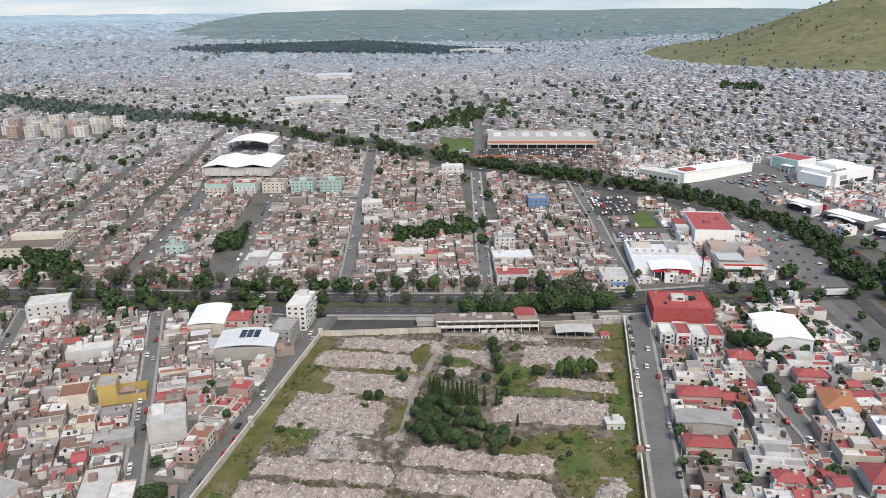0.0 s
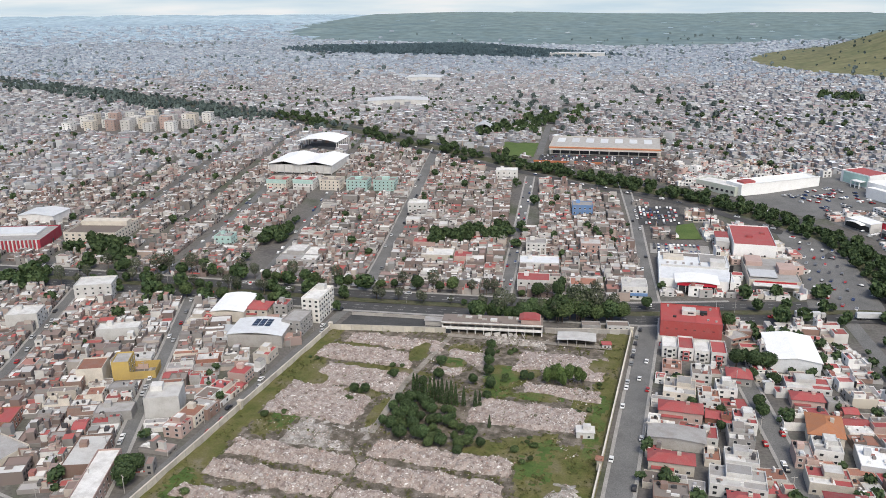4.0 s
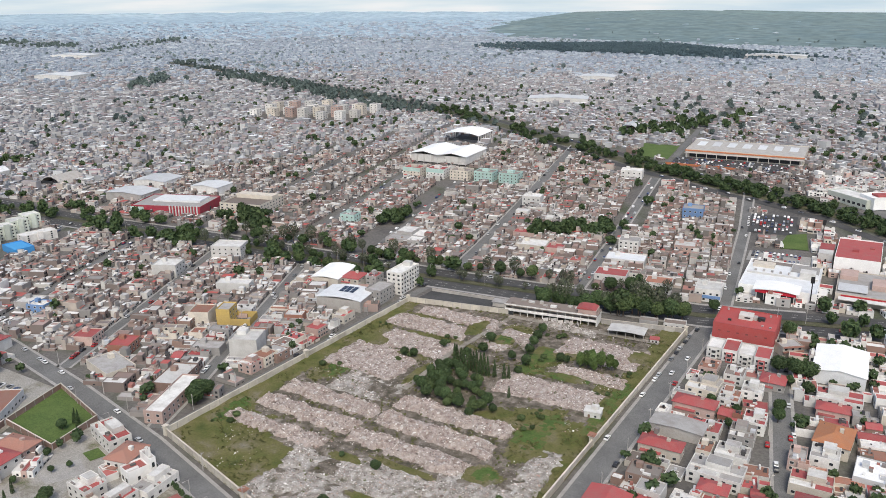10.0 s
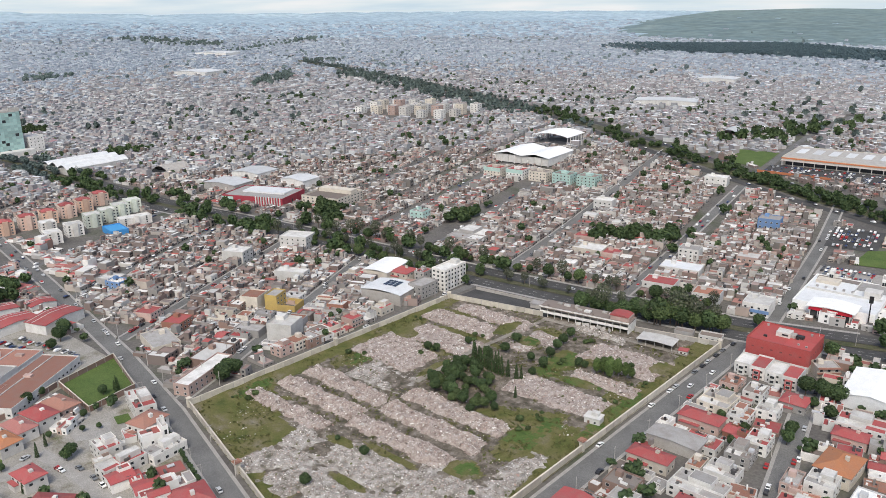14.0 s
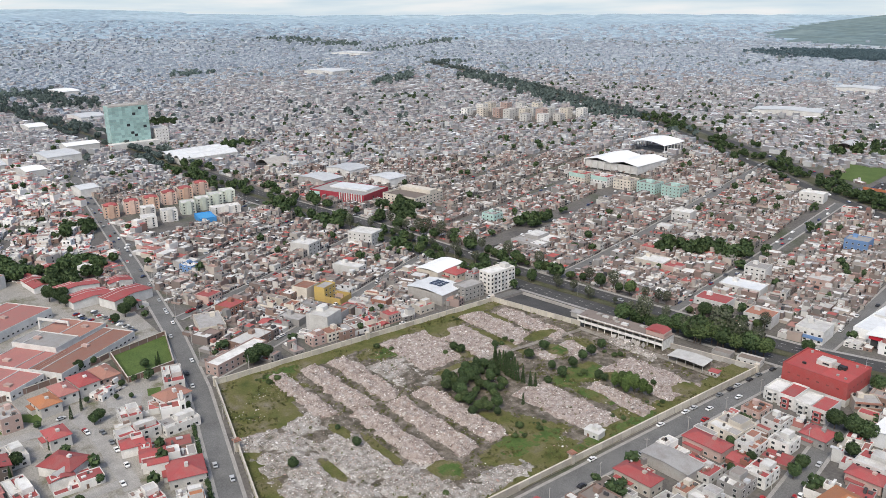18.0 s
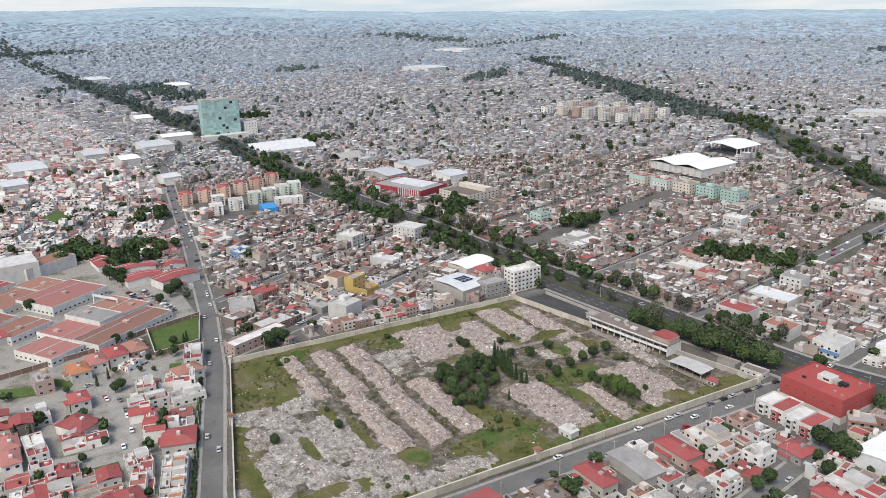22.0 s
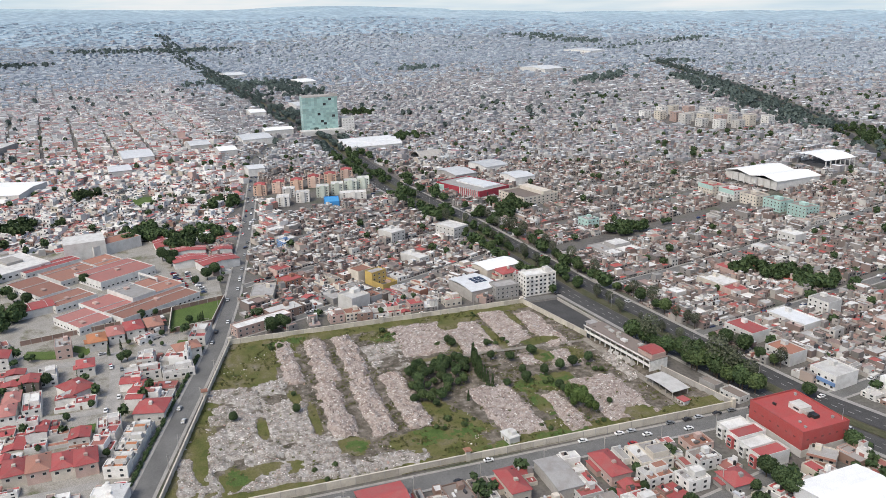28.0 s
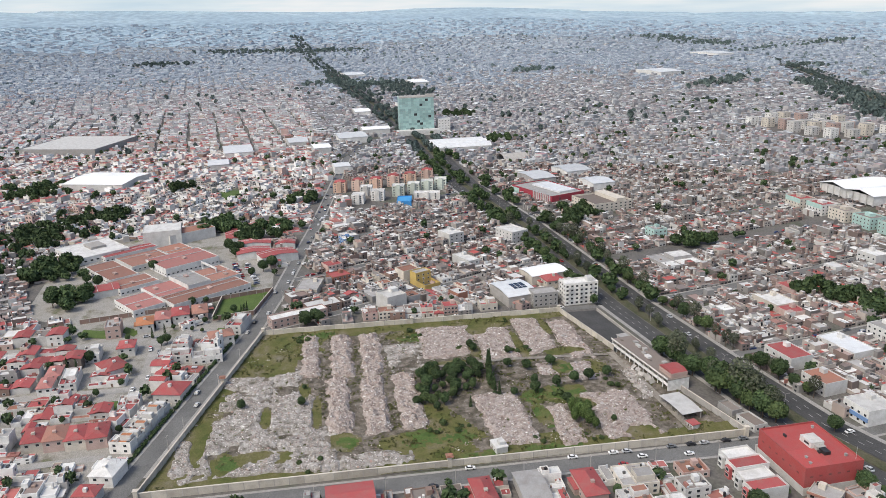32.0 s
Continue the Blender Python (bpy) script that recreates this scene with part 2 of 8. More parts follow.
M_RUBBLE2 = ground_mix("grey_rubble", [(0.3, (0.1, 0.095, 0.065)), (0.42, (0.215, 0.195, 0.17)), (0.55, (0.335, 0.31, 0.285)), (0.7, (0.47, 0.45, 0.42))], 0.3, 2.6, bump=0.9)
M_CHUNK = palette("rubble_chunks", [(0.40, 0.36, 0.33), (0.23, 0.18, 0.155), (0.47, 0.44, 0.41), (0.34, 0.27, 0.235), (0.60, 0.58, 0.55), (0.15, 0.115, 0.1), (0.30, 0.25, 0.222), (0.38, 0.33, 0.3), (0.72, 0.7, 0.67), (0.11, 0.095, 0.082), (0.36, 0.25, 0.21)], 0.95, 0.1)


def leaves(name, a, b_):
    m, t, b = _nodes(name, 0.75)
    g = t.nodes.new("ShaderNodeNewGeometry")
    g.name = "Geometry"
    info = t.nodes.new("ShaderNodeObjectInfo")
    c = _ramp(t, g.outputs["Random Per Island"], [(0, a), (1, b_)])
    c = _mix(t, 1.0, c, _ramp(t, info.outputs["Random"], [(0, (0.75,) * 3), (1, (1.25,) * 3)]), "MULTIPLY")
    t.links.new(c, b.inputs["Base Color"])
    return m


L_DARK = leaves("leaves_dark", (0.026, 0.05, 0.02), (0.064, 0.096, 0.036))
L_MID = leaves("leaves_green", (0.036, 0.06, 0.022), (0.08, 0.11, 0.04))
L_FRESH = leaves("leaves_fresh_green", (0.05, 0.085, 0.022), (0.1, 0.145, 0.045))
# Leaves beyond 1500 m: pale blue-green, haze put into the colour.
L_HAZE = leaves("leaves_plain", (0.125, 0.165, 0.17), (0.175, 0.215, 0.215))
L_GREY = leaves("leaves_grey_green", (0.045, 0.055, 0.035), (0.1, 0.11, 0.07))


L_WEED = leaves("weed_leaves", (0.065, 0.08, 0.025), (0.14, 0.135, 0.05))
# Far leaves: lighter and bluer than near ones, for painted haze.
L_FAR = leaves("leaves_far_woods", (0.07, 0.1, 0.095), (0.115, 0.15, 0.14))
M_HILL = ground_mix("hill_grass", [(0.3, (0.085, 0.11, 0.05)), (0.5, (0.17, 0.165, 0.085)), (0.7, (0.11, 0.12, 0.06))], 0.006, 0.05)
# Distant land, hills and town ground: bluish tones with haze painted in.
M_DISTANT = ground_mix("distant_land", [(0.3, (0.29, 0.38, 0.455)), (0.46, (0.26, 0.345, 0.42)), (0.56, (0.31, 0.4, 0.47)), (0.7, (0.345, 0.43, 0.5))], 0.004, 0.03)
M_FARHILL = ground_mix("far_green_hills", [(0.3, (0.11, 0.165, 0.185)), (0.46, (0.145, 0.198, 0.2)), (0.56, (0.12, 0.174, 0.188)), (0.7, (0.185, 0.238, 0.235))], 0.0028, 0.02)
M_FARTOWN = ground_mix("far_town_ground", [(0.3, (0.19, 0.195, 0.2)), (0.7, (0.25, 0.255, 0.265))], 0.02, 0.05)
M_YARD = ground_mix("terrace_yards", [(0.3, (0.24, 0.225, 0.2)), (0.5, (0.31, 0.295, 0.27)), (0.6, (0.2, 0.185, 0.15)), (0.68, (0.1, 0.115, 0.05))], 0.06, 1.5)
# Ridge floor, blued for haze in the base colour.
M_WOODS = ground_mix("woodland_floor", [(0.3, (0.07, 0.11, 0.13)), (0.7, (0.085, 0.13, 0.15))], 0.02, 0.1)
# Ridge leaves take a blue haze tint too.
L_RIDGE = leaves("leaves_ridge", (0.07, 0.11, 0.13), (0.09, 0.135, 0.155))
M_DIRT = ground_mix("rubble_strewn_dirt", [(0.3, (0.05, 0.05, 0.032)), (0.44, (0.1, 0.085, 0.065)), (0.56, (0.17, 0.145, 0.12)), (0.68, (0.27, 0.24, 0.215))], 0.22, 2.2, bump=0.8)
M_CONC = weathered("concrete", (0.42, 0.4, 0.375), 0.9, 0.4)
M_BLUE = weathered("blue_house_paint", (0.16, 0.28, 0.5), 0.85, 0.25)
M_FABRIC = weathered("white_roof_membrane", (0.8, 0.8, 0.79), 0.6, 0.1, vary=0.05)
M_MEDIAN = ground_mix("dry_verge", [(0.3, (0.045, 0.055, 0.025)), (0.5, (0.08, 0.08, 0.045)), (0.7, (0.12, 0.105, 0.075))], 0.1, 1.2)
M_LUSH = ground_mix("lush_weeds", [(0.3, (0.042, 0.078, 0.016)), (0.5, (0.07, 0.112, 0.027)), (0.68, (0.11, 0.11, 0.04))], 0.12, 1.6, bump=0.6)
M_TRACK = ground_mix("dirt_track", [(0.3, (0.16, 0.14, 0.11)), (0.5, (0.25, 0.225, 0.195)), (0.7, (0.31, 0.285, 0.25))], 0.25, 2.2, bump=0.5)
M_ORANGE = weathered("orange_paint", (0.48, 0.17, 0.08), 0.85, 0.15)
M_CORAL = weathered("coral_plaster", (0.58, 0.4, 0.31), 0.9, 0.2)
M_MINT = weathered("mint_plaster", (0.56, 0.6, 0.53), 0.9, 0.2)
M_SALMON = weathered("salmon_plaster", (0.6, 0.44, 0.37), 0.9, 0.2)
# Green glass with the reflected sky's brightness in its base colour.
M_GREENGLASS = weathered("green_curtain_glass", (0.34, 0.5, 0.48), 0.3, 0.05, vary=0.3)
M_TYRE = weathered("tyre_rubber", (0.02, 0.02, 0.02), 0.9, 0.1)
M_LINE = weathered("road_paint", (0.4, 0.4, 0.38), 0.8, 0.4)
M_SOLAR = weathered("solar_cells", (0.02, 0.03, 0.06), 0.2, 0.05)

# ---- terrain ----
def _step(v, a, b):
    s = np.clip((np.asarray(v, float) - a) / (b - a), 0, 1)
    return s * s * (3 - 2 * s)


def hill(x, y):
    return 128 * np.exp(-(((x - 780) / 330) ** 2 + ((y - 2000) / 430) ** 2)) + 60 * np.exp(-(((x - 1200) / 520) ** 2 + ((y - 1950) / 420) ** 2))


def ridge(x, y):
    return 27 * np.exp(-(((x + 690) / 430) ** 2 + ((y - 2210) / 150) ** 2)) * (1 + 0.12 * np.sin(x / 97 + 1.0))


def back_hill(x, y):
    a = 20 * np.exp(-(((x + 640) / 920) ** 4)) * _step(y, 2330, 3500) * (1 + 0.1 * np.sin(x / 260))
    b = 30 * np.exp(-(((x - 760) / 700) ** 4)) * _step(y, 2750, 3850) * (1 + 0.08 * np.sin(x / 190 + 2))
    return np.maximum(a, b) + 0.25 * np.minimum(a, b)


def height(x, y):
    """Height of the ground: level round the waste ground, rising gently north, with hills far off. Rim heights by
    bearing are shaped to fit the skyline in the camera's view.
    """
    x, y = np.asarray(x, float), np.asarray(y, float)
    r = np.hypot(x, y)
    z = 17 * _step(y, 160, 620) + 5 * _step(-x, 350, 900) - 30 * _step(y, 750, 2300)
    rim = np.interp(np.degrees(np.arctan2(x, y)), [-125, -111, -97, -82, -66, -52, -39, -25, -10, 7, 20, 40], [200, 190, 165, 136, 104, 92, 84, 70, 52, 42, 36, 34])
    z = z + rim * np.clip((r - 2300) / 2200, 0, 1.1) ** 1.25
    z = z + ridge(x, y) + back_hill(x, y)
    return z + hill(x, y)


def inside(px, py, poly):
    """Which of the points lie in the polygon."""
    px, py = np.asarray(px, float), np.asarray(py, float)
    r = np.zeros(px.shape, bool)
    n = len(poly)
    for i in range(n):
        (x0, y0), (x1, y1) = poly[i], poly[(i + 1) % n]
        if y0 == y1:
            continue
        hit_ = ((y0 > py) != (y1 > py)) & (px < (x1 - x0) * (py - y0) / (y1 - y0) + x0)
        r ^= hit_
    return r


def off_line(px, py, line):
    """Distance of the points from a polyline."""
    px, py = np.asarray(px, float), np.asarray(py, float)
    d = np.full(px.shape, 1e9)
    for (x0, y0), (x1, y1) in zip(line, line[1:]):
        l2 = (x1 - x0) ** 2 + (y1 - y0) ** 2
        s = np.clip(((px - x0) * (x1 - x0) + (py - y0) * (y1 - y0)) / l2, 0, 1)
        d = np.minimum(d, np.hypot(px - x0 - s * (x1 - x0), py - y0 - s * (y1 - y0)))
    return d


def mesh_of(name, verts, faces, mats, index=None):
    me = bpy.data.meshes.new(name)
    me.from_pydata(verts, [], faces)
    for m in mats if isinstance(mats, (list, tuple)) else [mats]:
        me.materials.append(m)
    if index is not None:
        me.polygons.foreach_set("material_index", index)
    me.update()
    return me


def axis_steps(lo, hi, near_lo, near_hi, fine):
    """Grid lines: fine in the middle, ever wider outwards."""
    v = list(np.arange(near_lo, near_hi + 1, fine))
    s = fine
    while v[-1] < hi:
        s *= 1.06
        v.append(v[-1] + s)
    s = fine
    while v[0] > lo:
        s *= 1.06
        v.insert(0, v[0] - s)
    return np.array(v)


gx, gy = axis_steps(-4600, 4000, -400, 300, 25), axis_steps(-3000, 4600, -250, 800, 25)
GX, GY = np.meshgrid(gx, gy)
gv = np.stack([GX, GY, height(GX, GY)], -1).reshape(-1, 3)
nx, ny = len(gx), len(gy)
jj, ii = np.mgrid[0:ny - 1, 0:nx - 1]
gf = np.stack([jj * nx + ii, jj * nx + ii + 1, (jj + 1) * nx + ii + 1, (jj + 1) * nx + ii], -1).reshape(-1, 4)
mid = gv[gf].mean(1)
far_off = np.hypot(mid[:, 0], mid[:, 1])
# Distance and far hills pick the haze-tinted ground materials.
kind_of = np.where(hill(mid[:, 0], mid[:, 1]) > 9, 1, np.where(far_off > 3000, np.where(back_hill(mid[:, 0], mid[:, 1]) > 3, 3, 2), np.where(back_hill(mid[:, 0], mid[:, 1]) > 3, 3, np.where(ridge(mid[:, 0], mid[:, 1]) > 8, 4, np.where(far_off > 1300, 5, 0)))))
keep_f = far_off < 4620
tagged(new("ground", mesh_of("ground", gv.tolist(), gf[keep_f].tolist(), [M_GROUND, M_HILL, M_DISTANT, M_FARHILL, M_WOODS, M_FARTOWN], kind_of[keep_f].astype(np.int32))), "town ground with a grassy hill and haze-tinted distant land", "ground", kind="structure")


def backdrop():
    """Pale clouds and faint ridges beyond the land, all round."""
    m, t, b = _nodes("cloud_backdrop", 1.0)
    g = t.nodes.new("ShaderNodeNewGeometry")
    g.name = "Geometry"
    mp = t.nodes.new("ShaderNodeMapping")
    mp.inputs["Scale"].default_value = (0.0012, 0.0012, 0.012)
    n = t.nodes.new("ShaderNodeTexNoise")
    n.inputs["Scale"].default_value, n.inputs["Detail"].default_value = 1.0, 5.0
    t.links.new(g.outputs["Position"], mp.inputs["Vector"])
    t.links.new(mp.outputs[0], n.inputs["Vector"])
    c = _ramp(t, n.outputs[0], [(0.32, (0.62, 0.76, 0.86)), (0.52, (0.78, 0.87, 0.92)), (0.66, (0.93, 0.95, 0.96))])
    b.inputs["Base Color"].default_value = (0, 0, 0, 1)
    t.links.new(c, b.inputs["Emission Color"])
    b.inputs["Emission Strength"].default_value = 1.12
    v, f = [], []
    for k in range(97):
        a = radians(-130 + k * 190 / 96)
        for z in (-60, 900):
            v.append((4600 * math.sin(a), 4600 * math.cos(a), z))
        if k:
            f.append((2 * k - 2, 2 * k, 2 * k + 1, 2 * k - 1))
    tagged(new("backdrop", mesh_of("backdrop", v, f, m)), "pale cloudy sky low over the far land", "sky", kind="structure")


backdrop()


def strip(name, line, width, mat, lift, label, category="road"):
    """A ribbon along a line, laid on the ground."""
    pts = []
    for (x0, y0), (x1, y1) in zip(line, line[1:]):
        n = max(1, int(math.hypot(x1 - x0, y1 - y0) / 20))
        pts += [(x0 + (x1 - x0) * k / n, y0 + (y1 - y0) * k / n) for k in range(n)]
    pts.append(line[-1])
    v, f = [], []
    for k, (x, y) in enumerate(pts):
        a, b = pts[max(k - 1, 0)], pts[min(k + 1, len(pts) - 1)]
        d = math.hypot(b[0] - a[0], b[1] - a[1])
        ox, oy = -(b[1] - a[1]) / d * width / 2, (b[0] - a[0]) / d * width / 2
        for s in (1, -1):
            v.append((x + s * ox, y + s * oy, float(height(x + s * ox, y + s * oy)) + lift))
        if k:
            f.append((2 * k - 2, 2 * k - 1, 2 * k + 1, 2 * k))
    return tagged(new(name, mesh_of(name, v, f, mat)), label, category, kind="structure")


def beside(line, off):
    """The same line moved sideways."""
    out = []
    for k, (x, y) in enumerate(line):
        a, b = line[max(k - 1, 0)], line[min(k + 1, len(line) - 1)]
        d = math.hypot(b[0] - a[0], b[1] - a[1])
        out.append((x - (b[1] - a[1]) / d * off, y + (b[0] - a[0]) / d * off))
    return out


AVENUE = [(420, 245), (300, 215), (200, 195), (134, 176), (78, 158), (0, 146), (-83, 135), (-280, 119), (-447, 97), (-736, 84), (-1300, 40), (-2003, -26), (-3300, -140)]
S_ROAD = [(120, -152), (60, -136), (-83, -99), (-160, -84), (-310, -62), (-632, -21), (-760, 25)]
E_ROAD = [(86, -320), (86, -60), (86, 0), (86, 130), (88, 160)]
E2_ROAD = [(190, -200), (152, -2), (136, 78), (128, 118)]
CUL_ROAD = [(-88, -300), (-88, -170), (-94, -154), (-63, -150), (-18, -151)]
S2_ROAD = [(-25, -147), (-25, -300)]
S3_ROAD = [(41, -152), (47, -300)]
E3_ROAD = [(262, -200), (225, -10), (205, 90), (190, 190)]
W1_ROAD = [(-85, -90), (-85, 100), (-85, 130)]
W2_ROAD = [(-91, -90), (-105, -57), (-163, 66), (-185, 112)]
W3_ROAD = [(-180, -75), (-220, 14), (-265, 109)]
W4_ROAD = [(-268, -66), (-300, 10), (-345, 105)]
W5_ROAD = [(-350, -55), (-380, 10), (-425, 95)]
A_ROAD = [(-85, 150), (-165, 542)]
B_ROAD = [(0, 160), (-42, 444)]
C_ROAD = [(-222, 130), (-273, 367), (-300, 520)]
CA_ROAD = [(-158, 140), (-215, 400)]
D_ROAD = [(88, 165), (64, 330), (40, 460)]
F_ROAD = [(-310, 120), (-350, 300), (-390, 520)]
BOULEVARD = [(236, 120), (227, 205), (222, 240), (215, 280), (200, 316), (172, 352), (119, 396), (72, 418), (20, 438), (-90, 495), (-212, 565), (-407, 685), (-640, 765), (-880, 860), (-1209, 985), (-1700, 1180)]
MALL_ROAD = [(-50, 530), (-72, 700), (-80, 900)]
ROADS = [(AVENUE, 36), (S_ROAD, 12), (E_ROAD, 13), (E2_ROAD, 11), (E3_ROAD, 11), (W1_ROAD, 9), (W2_ROAD, 9), (W3_ROAD, 9), (W4_ROAD, 8), (W5_ROAD, 8),
         (A_ROAD, 12), (B_ROAD, 10), (C_ROAD, 10), (CA_ROAD, 8), (D_ROAD, 10), (F_ROAD, 8), (BOULEVARD, 50), (MALL_ROAD, 10), (CUL_ROAD, 10), (S2_ROAD, 9), (S3_ROAD, 8)]
for k, (line, width) in enumerate(ROADS):
    if line is AVENUE or line is BOULEVARD:
        continue
    strip("road", line, width - 3, M_PAVE if line in (CUL_ROAD, S2_ROAD, S3_ROAD) else M_STREET, 0.14 + 0.004 * k, "worn grey asphalt side street", "street")
for s in (-1, 1):
    off = [(x - s * 2, y + s * 9.5) for x, y in AVENUE]
    strip("avenue", off, 12, M_ASPH, 0.30 + 0.01 * s, "dark asphalt avenue carriageway beside a planted median")
    strip("boulevard", beside(BOULEVARD, s * 16), 9, M_ASPH, 0.25 + 0.01 * s, "dark asphalt boulevard carriageway between trees")
strip("median", AVENUE, 6, M_MEDIAN, 0.35, "planted grass median of the avenue", "median")
strip("green_strip", BOULEVARD, 14, M_MEDIAN, 0.2, "grass strip of the tree-lined boulevard", "median")

# ---- plan of places kept free of ordinary houses ----
LOT = [(-80, 89), (78, 127), (77, -131), (-82, -91)]
LOT_OUT = [(-90, 100), (-84, 118), (79, 150), (92, 150), (92, -140), (-84, -100)]
FREE = [LOT_OUT]


def clear_of(px, py, extra=0.0):
    ok = np.ones(np.shape(px), bool)
    for poly in FREE:
        ok &= ~inside(px, py, poly)
    for line, width in ROADS:
        ok &= off_line(px, py, line) > width / 2 + extra
    return ok


# ---- shapes of a house, in a unit box: walls with a parapet, roof plates inside it, windows ----
def unit_shape(boxes):
    wv, wf, rv, rf = [], [], [], []
    for x0, x1, y0, y1, z in boxes:
        i, e, lo = len(wv), 0.025, z - 0.07
        for a, b, c, d, h in ((x0, x1, y0, y1, 0), (x0, x1, y0, y1, z), (x0 + e, x1 - e, y0 + e, y1 - e, z), (x0 + e, x1 - e, y0 + e, y1 - e, lo - 0.02)):
            wv += [(a, c, h), (b, c, h), (b, d, h), (a, d, h)]
        for lay in (0, 4, 8):
            wf += [(i + lay + k, i + lay + (k + 1) % 4, i + lay + 4 + (k + 1) % 4, i + lay + 4 + k) for k in range(4)]
        j = len(rv)
        rv += [(x0 + e, y0 + e, lo), (x1 - e, y0 + e, lo), (x1 - e, y1 - e, lo), (x0 + e, y1 - e, lo)]
        rf.append((j, j + 1, j + 2, j + 3))
    return (np.array(wv), np.array(wf)), (np.array(rv), np.array(rf))


PLANS = (
    [(-0.5, 0.5, -0.5, 0.1, 1), (-0.5, 0.15, 0.1, 0.5, 0.6)],
    [(-0.5, 0.5, -0.5, -0.15, 0.55), (-0.5, 0.5, -0.15, 0.5, 1)],
    [(-0.5, 0.1, -0.5, 0.5, 1), (0.1, 0.5, -0.5, -0.1, 0.55), (0.1, 0.5, 0.2, 0.5, 0.5)],
    [(-0.5, 0.5, -0.5, 0.5, 0.72), (-0.48, -0.05, 0.0, 0.48, 1.08)],
    [(-0.5, 0.5, -0.5, 0.42, 1)],
    [(-0.5, 0.0, -0.5, 0.3, 1), (0.0, 0.5, -0.42, 0.5, 0.8)],
    [(-0.5, 0.5, -0.1, 0.5, 0.55), (-0.5, -0.1, -0.5, -0.1, 1), (0.15, 0.42, 0.1, 0.35, 0.85)],
    [(-0.5, 0.5, -0.5, -0.05, 1), (-0.5, 0.5, 0.2, 0.5, 0.5), (-0.5, -0.2, -0.05, 0.2, 0.5), (0.05, 0.42, -0.42, -0.1, 1.25)])


def mixed_plan(r):
    """A plot cut in two or three along its depth, each strip with a height and a breadth of its own."""
    cut = sorted(r.uniform(-0.3, 0.3) for _ in range(r.choice((1, 1, 2))))
    out, y = [], -0.5
    tall = r.randrange(len(cut) + 1)
    for k, y1 in enumerate(cut + [0.5]):
        z = 1.0 if k == tall else r.uniform(0.45, 0.8)
        if r.random() < 0.45:
            x = r.uniform(-0.15, 0.2)
            out += [(-0.5, x, y, y1, z), (x, 0.5, y + 0.03, y1, z * r.uniform(0.5, 0.85))]
        else:
            out.append((-0.5, 0.5 if k == tall else r.uniform(0.3, 0.5), y, y1, z))
        if k == tall and r.random() < 0.5:
            x = r.uniform(-0.42, 0.1)
            out.append((x, x + r.uniform(0.2, 0.35), y + 0.06, min(y1 - 0.05, y + 0.35), 1.3))
        y = y1
    return out


plan_rng = random.Random(5)
PLANS = PLANS + tuple(mixed_plan(plan_rng) for _ in range(16))
SHAPES = [unit_shape(b) for b in PLANS]


def plain_shape(boxes_):
    """The same without the parapets, for houses far off."""
    wv, wf, rv, rf = [], [], [], []
    for x0, x1, y0, y1, z in boxes_:
        i, j = len(wv), len(rv)
        wv += [(x0, y0, 0), (x1, y0, 0), (x1, y1, 0), (x0, y1, 0), (x0, y0, z), (x1, y0, z), (x1, y1, z), (x0, y1, z)]
        wf += [(i + k, i + (k + 1) % 4, i + 4 + (k + 1) % 4, i + 4 + k) for k in range(4)]
        rv += [(x0, y0, z), (x1, y0, z), (x1, y1, z), (x0, y1, z)]
        rf.append((j, j + 1, j + 2, j + 3))
    return (np.array(wv), np.array(wf)), (np.array(rv), np.array(rf))


PLAIN = [plain_shape(b) for b in PLANS]


def window_shape(boxes_):
    """Dark panes on the fronts and sides of a plan."""
    v, f = [], []

    def pane(a, b, c, d):
        i = len(v)
        v.extend([a, b, c, d])
        f.append((i, i + 1, i + 2, i + 3))

    for x0, x1, y0, y1, z in boxes_:
        for z0, z1 in ((0.14, 0.34), (0.58, 0.8)):
            if z1 < z and y0 < -0.3:
                for k in (0.28, 0.72):
                    c = x0 + (x1 - x0) * k
                    pane((c - 0.1, y0 - 0.004, z0), (c + 0.1, y0 - 0.004, z0), (c + 0.1, y0 - 0.004, z1), (c - 0.1, y0 - 0.004, z1))
            if z1 < z and x1 > 0.3:
                c = (y0 + y1) / 2
                pane((x1 + 0.004, c - 0.05, z0), (x1 + 0.004, c + 0.05, z0), (x1 + 0.004, c + 0.05, z1), (x1 + 0.004, c - 0.05, z1))
            if z1 < z and y1 > 0.3:
                c = (x0 + x1) / 2
                pane((c + 0.09, y1 + 0.004, z0), (c - 0.09, y1 + 0.004, z0), (c - 0.09, y1 + 0.004, z1), (c + 0.09, y1 + 0.004, z1))
    return np.array(v), np.array(f)


PANES = [window_shape(b) for b in PLANS]
hexa = [(math.cos(k * math.pi / 3) * 0.5, math.sin(k * math.pi / 3) * 0.5) for k in range(6)]
TANK = (np.array([(x, y, 0) for x, y in hexa] + [(x, y, 1) for x, y in hexa]),
        np.array([(k, (k + 1) % 6, 6 + (k + 1) % 6, 6 + k) for k in range(6)] + [(6, 7, 8, 9), (6, 9, 10, 11)]))


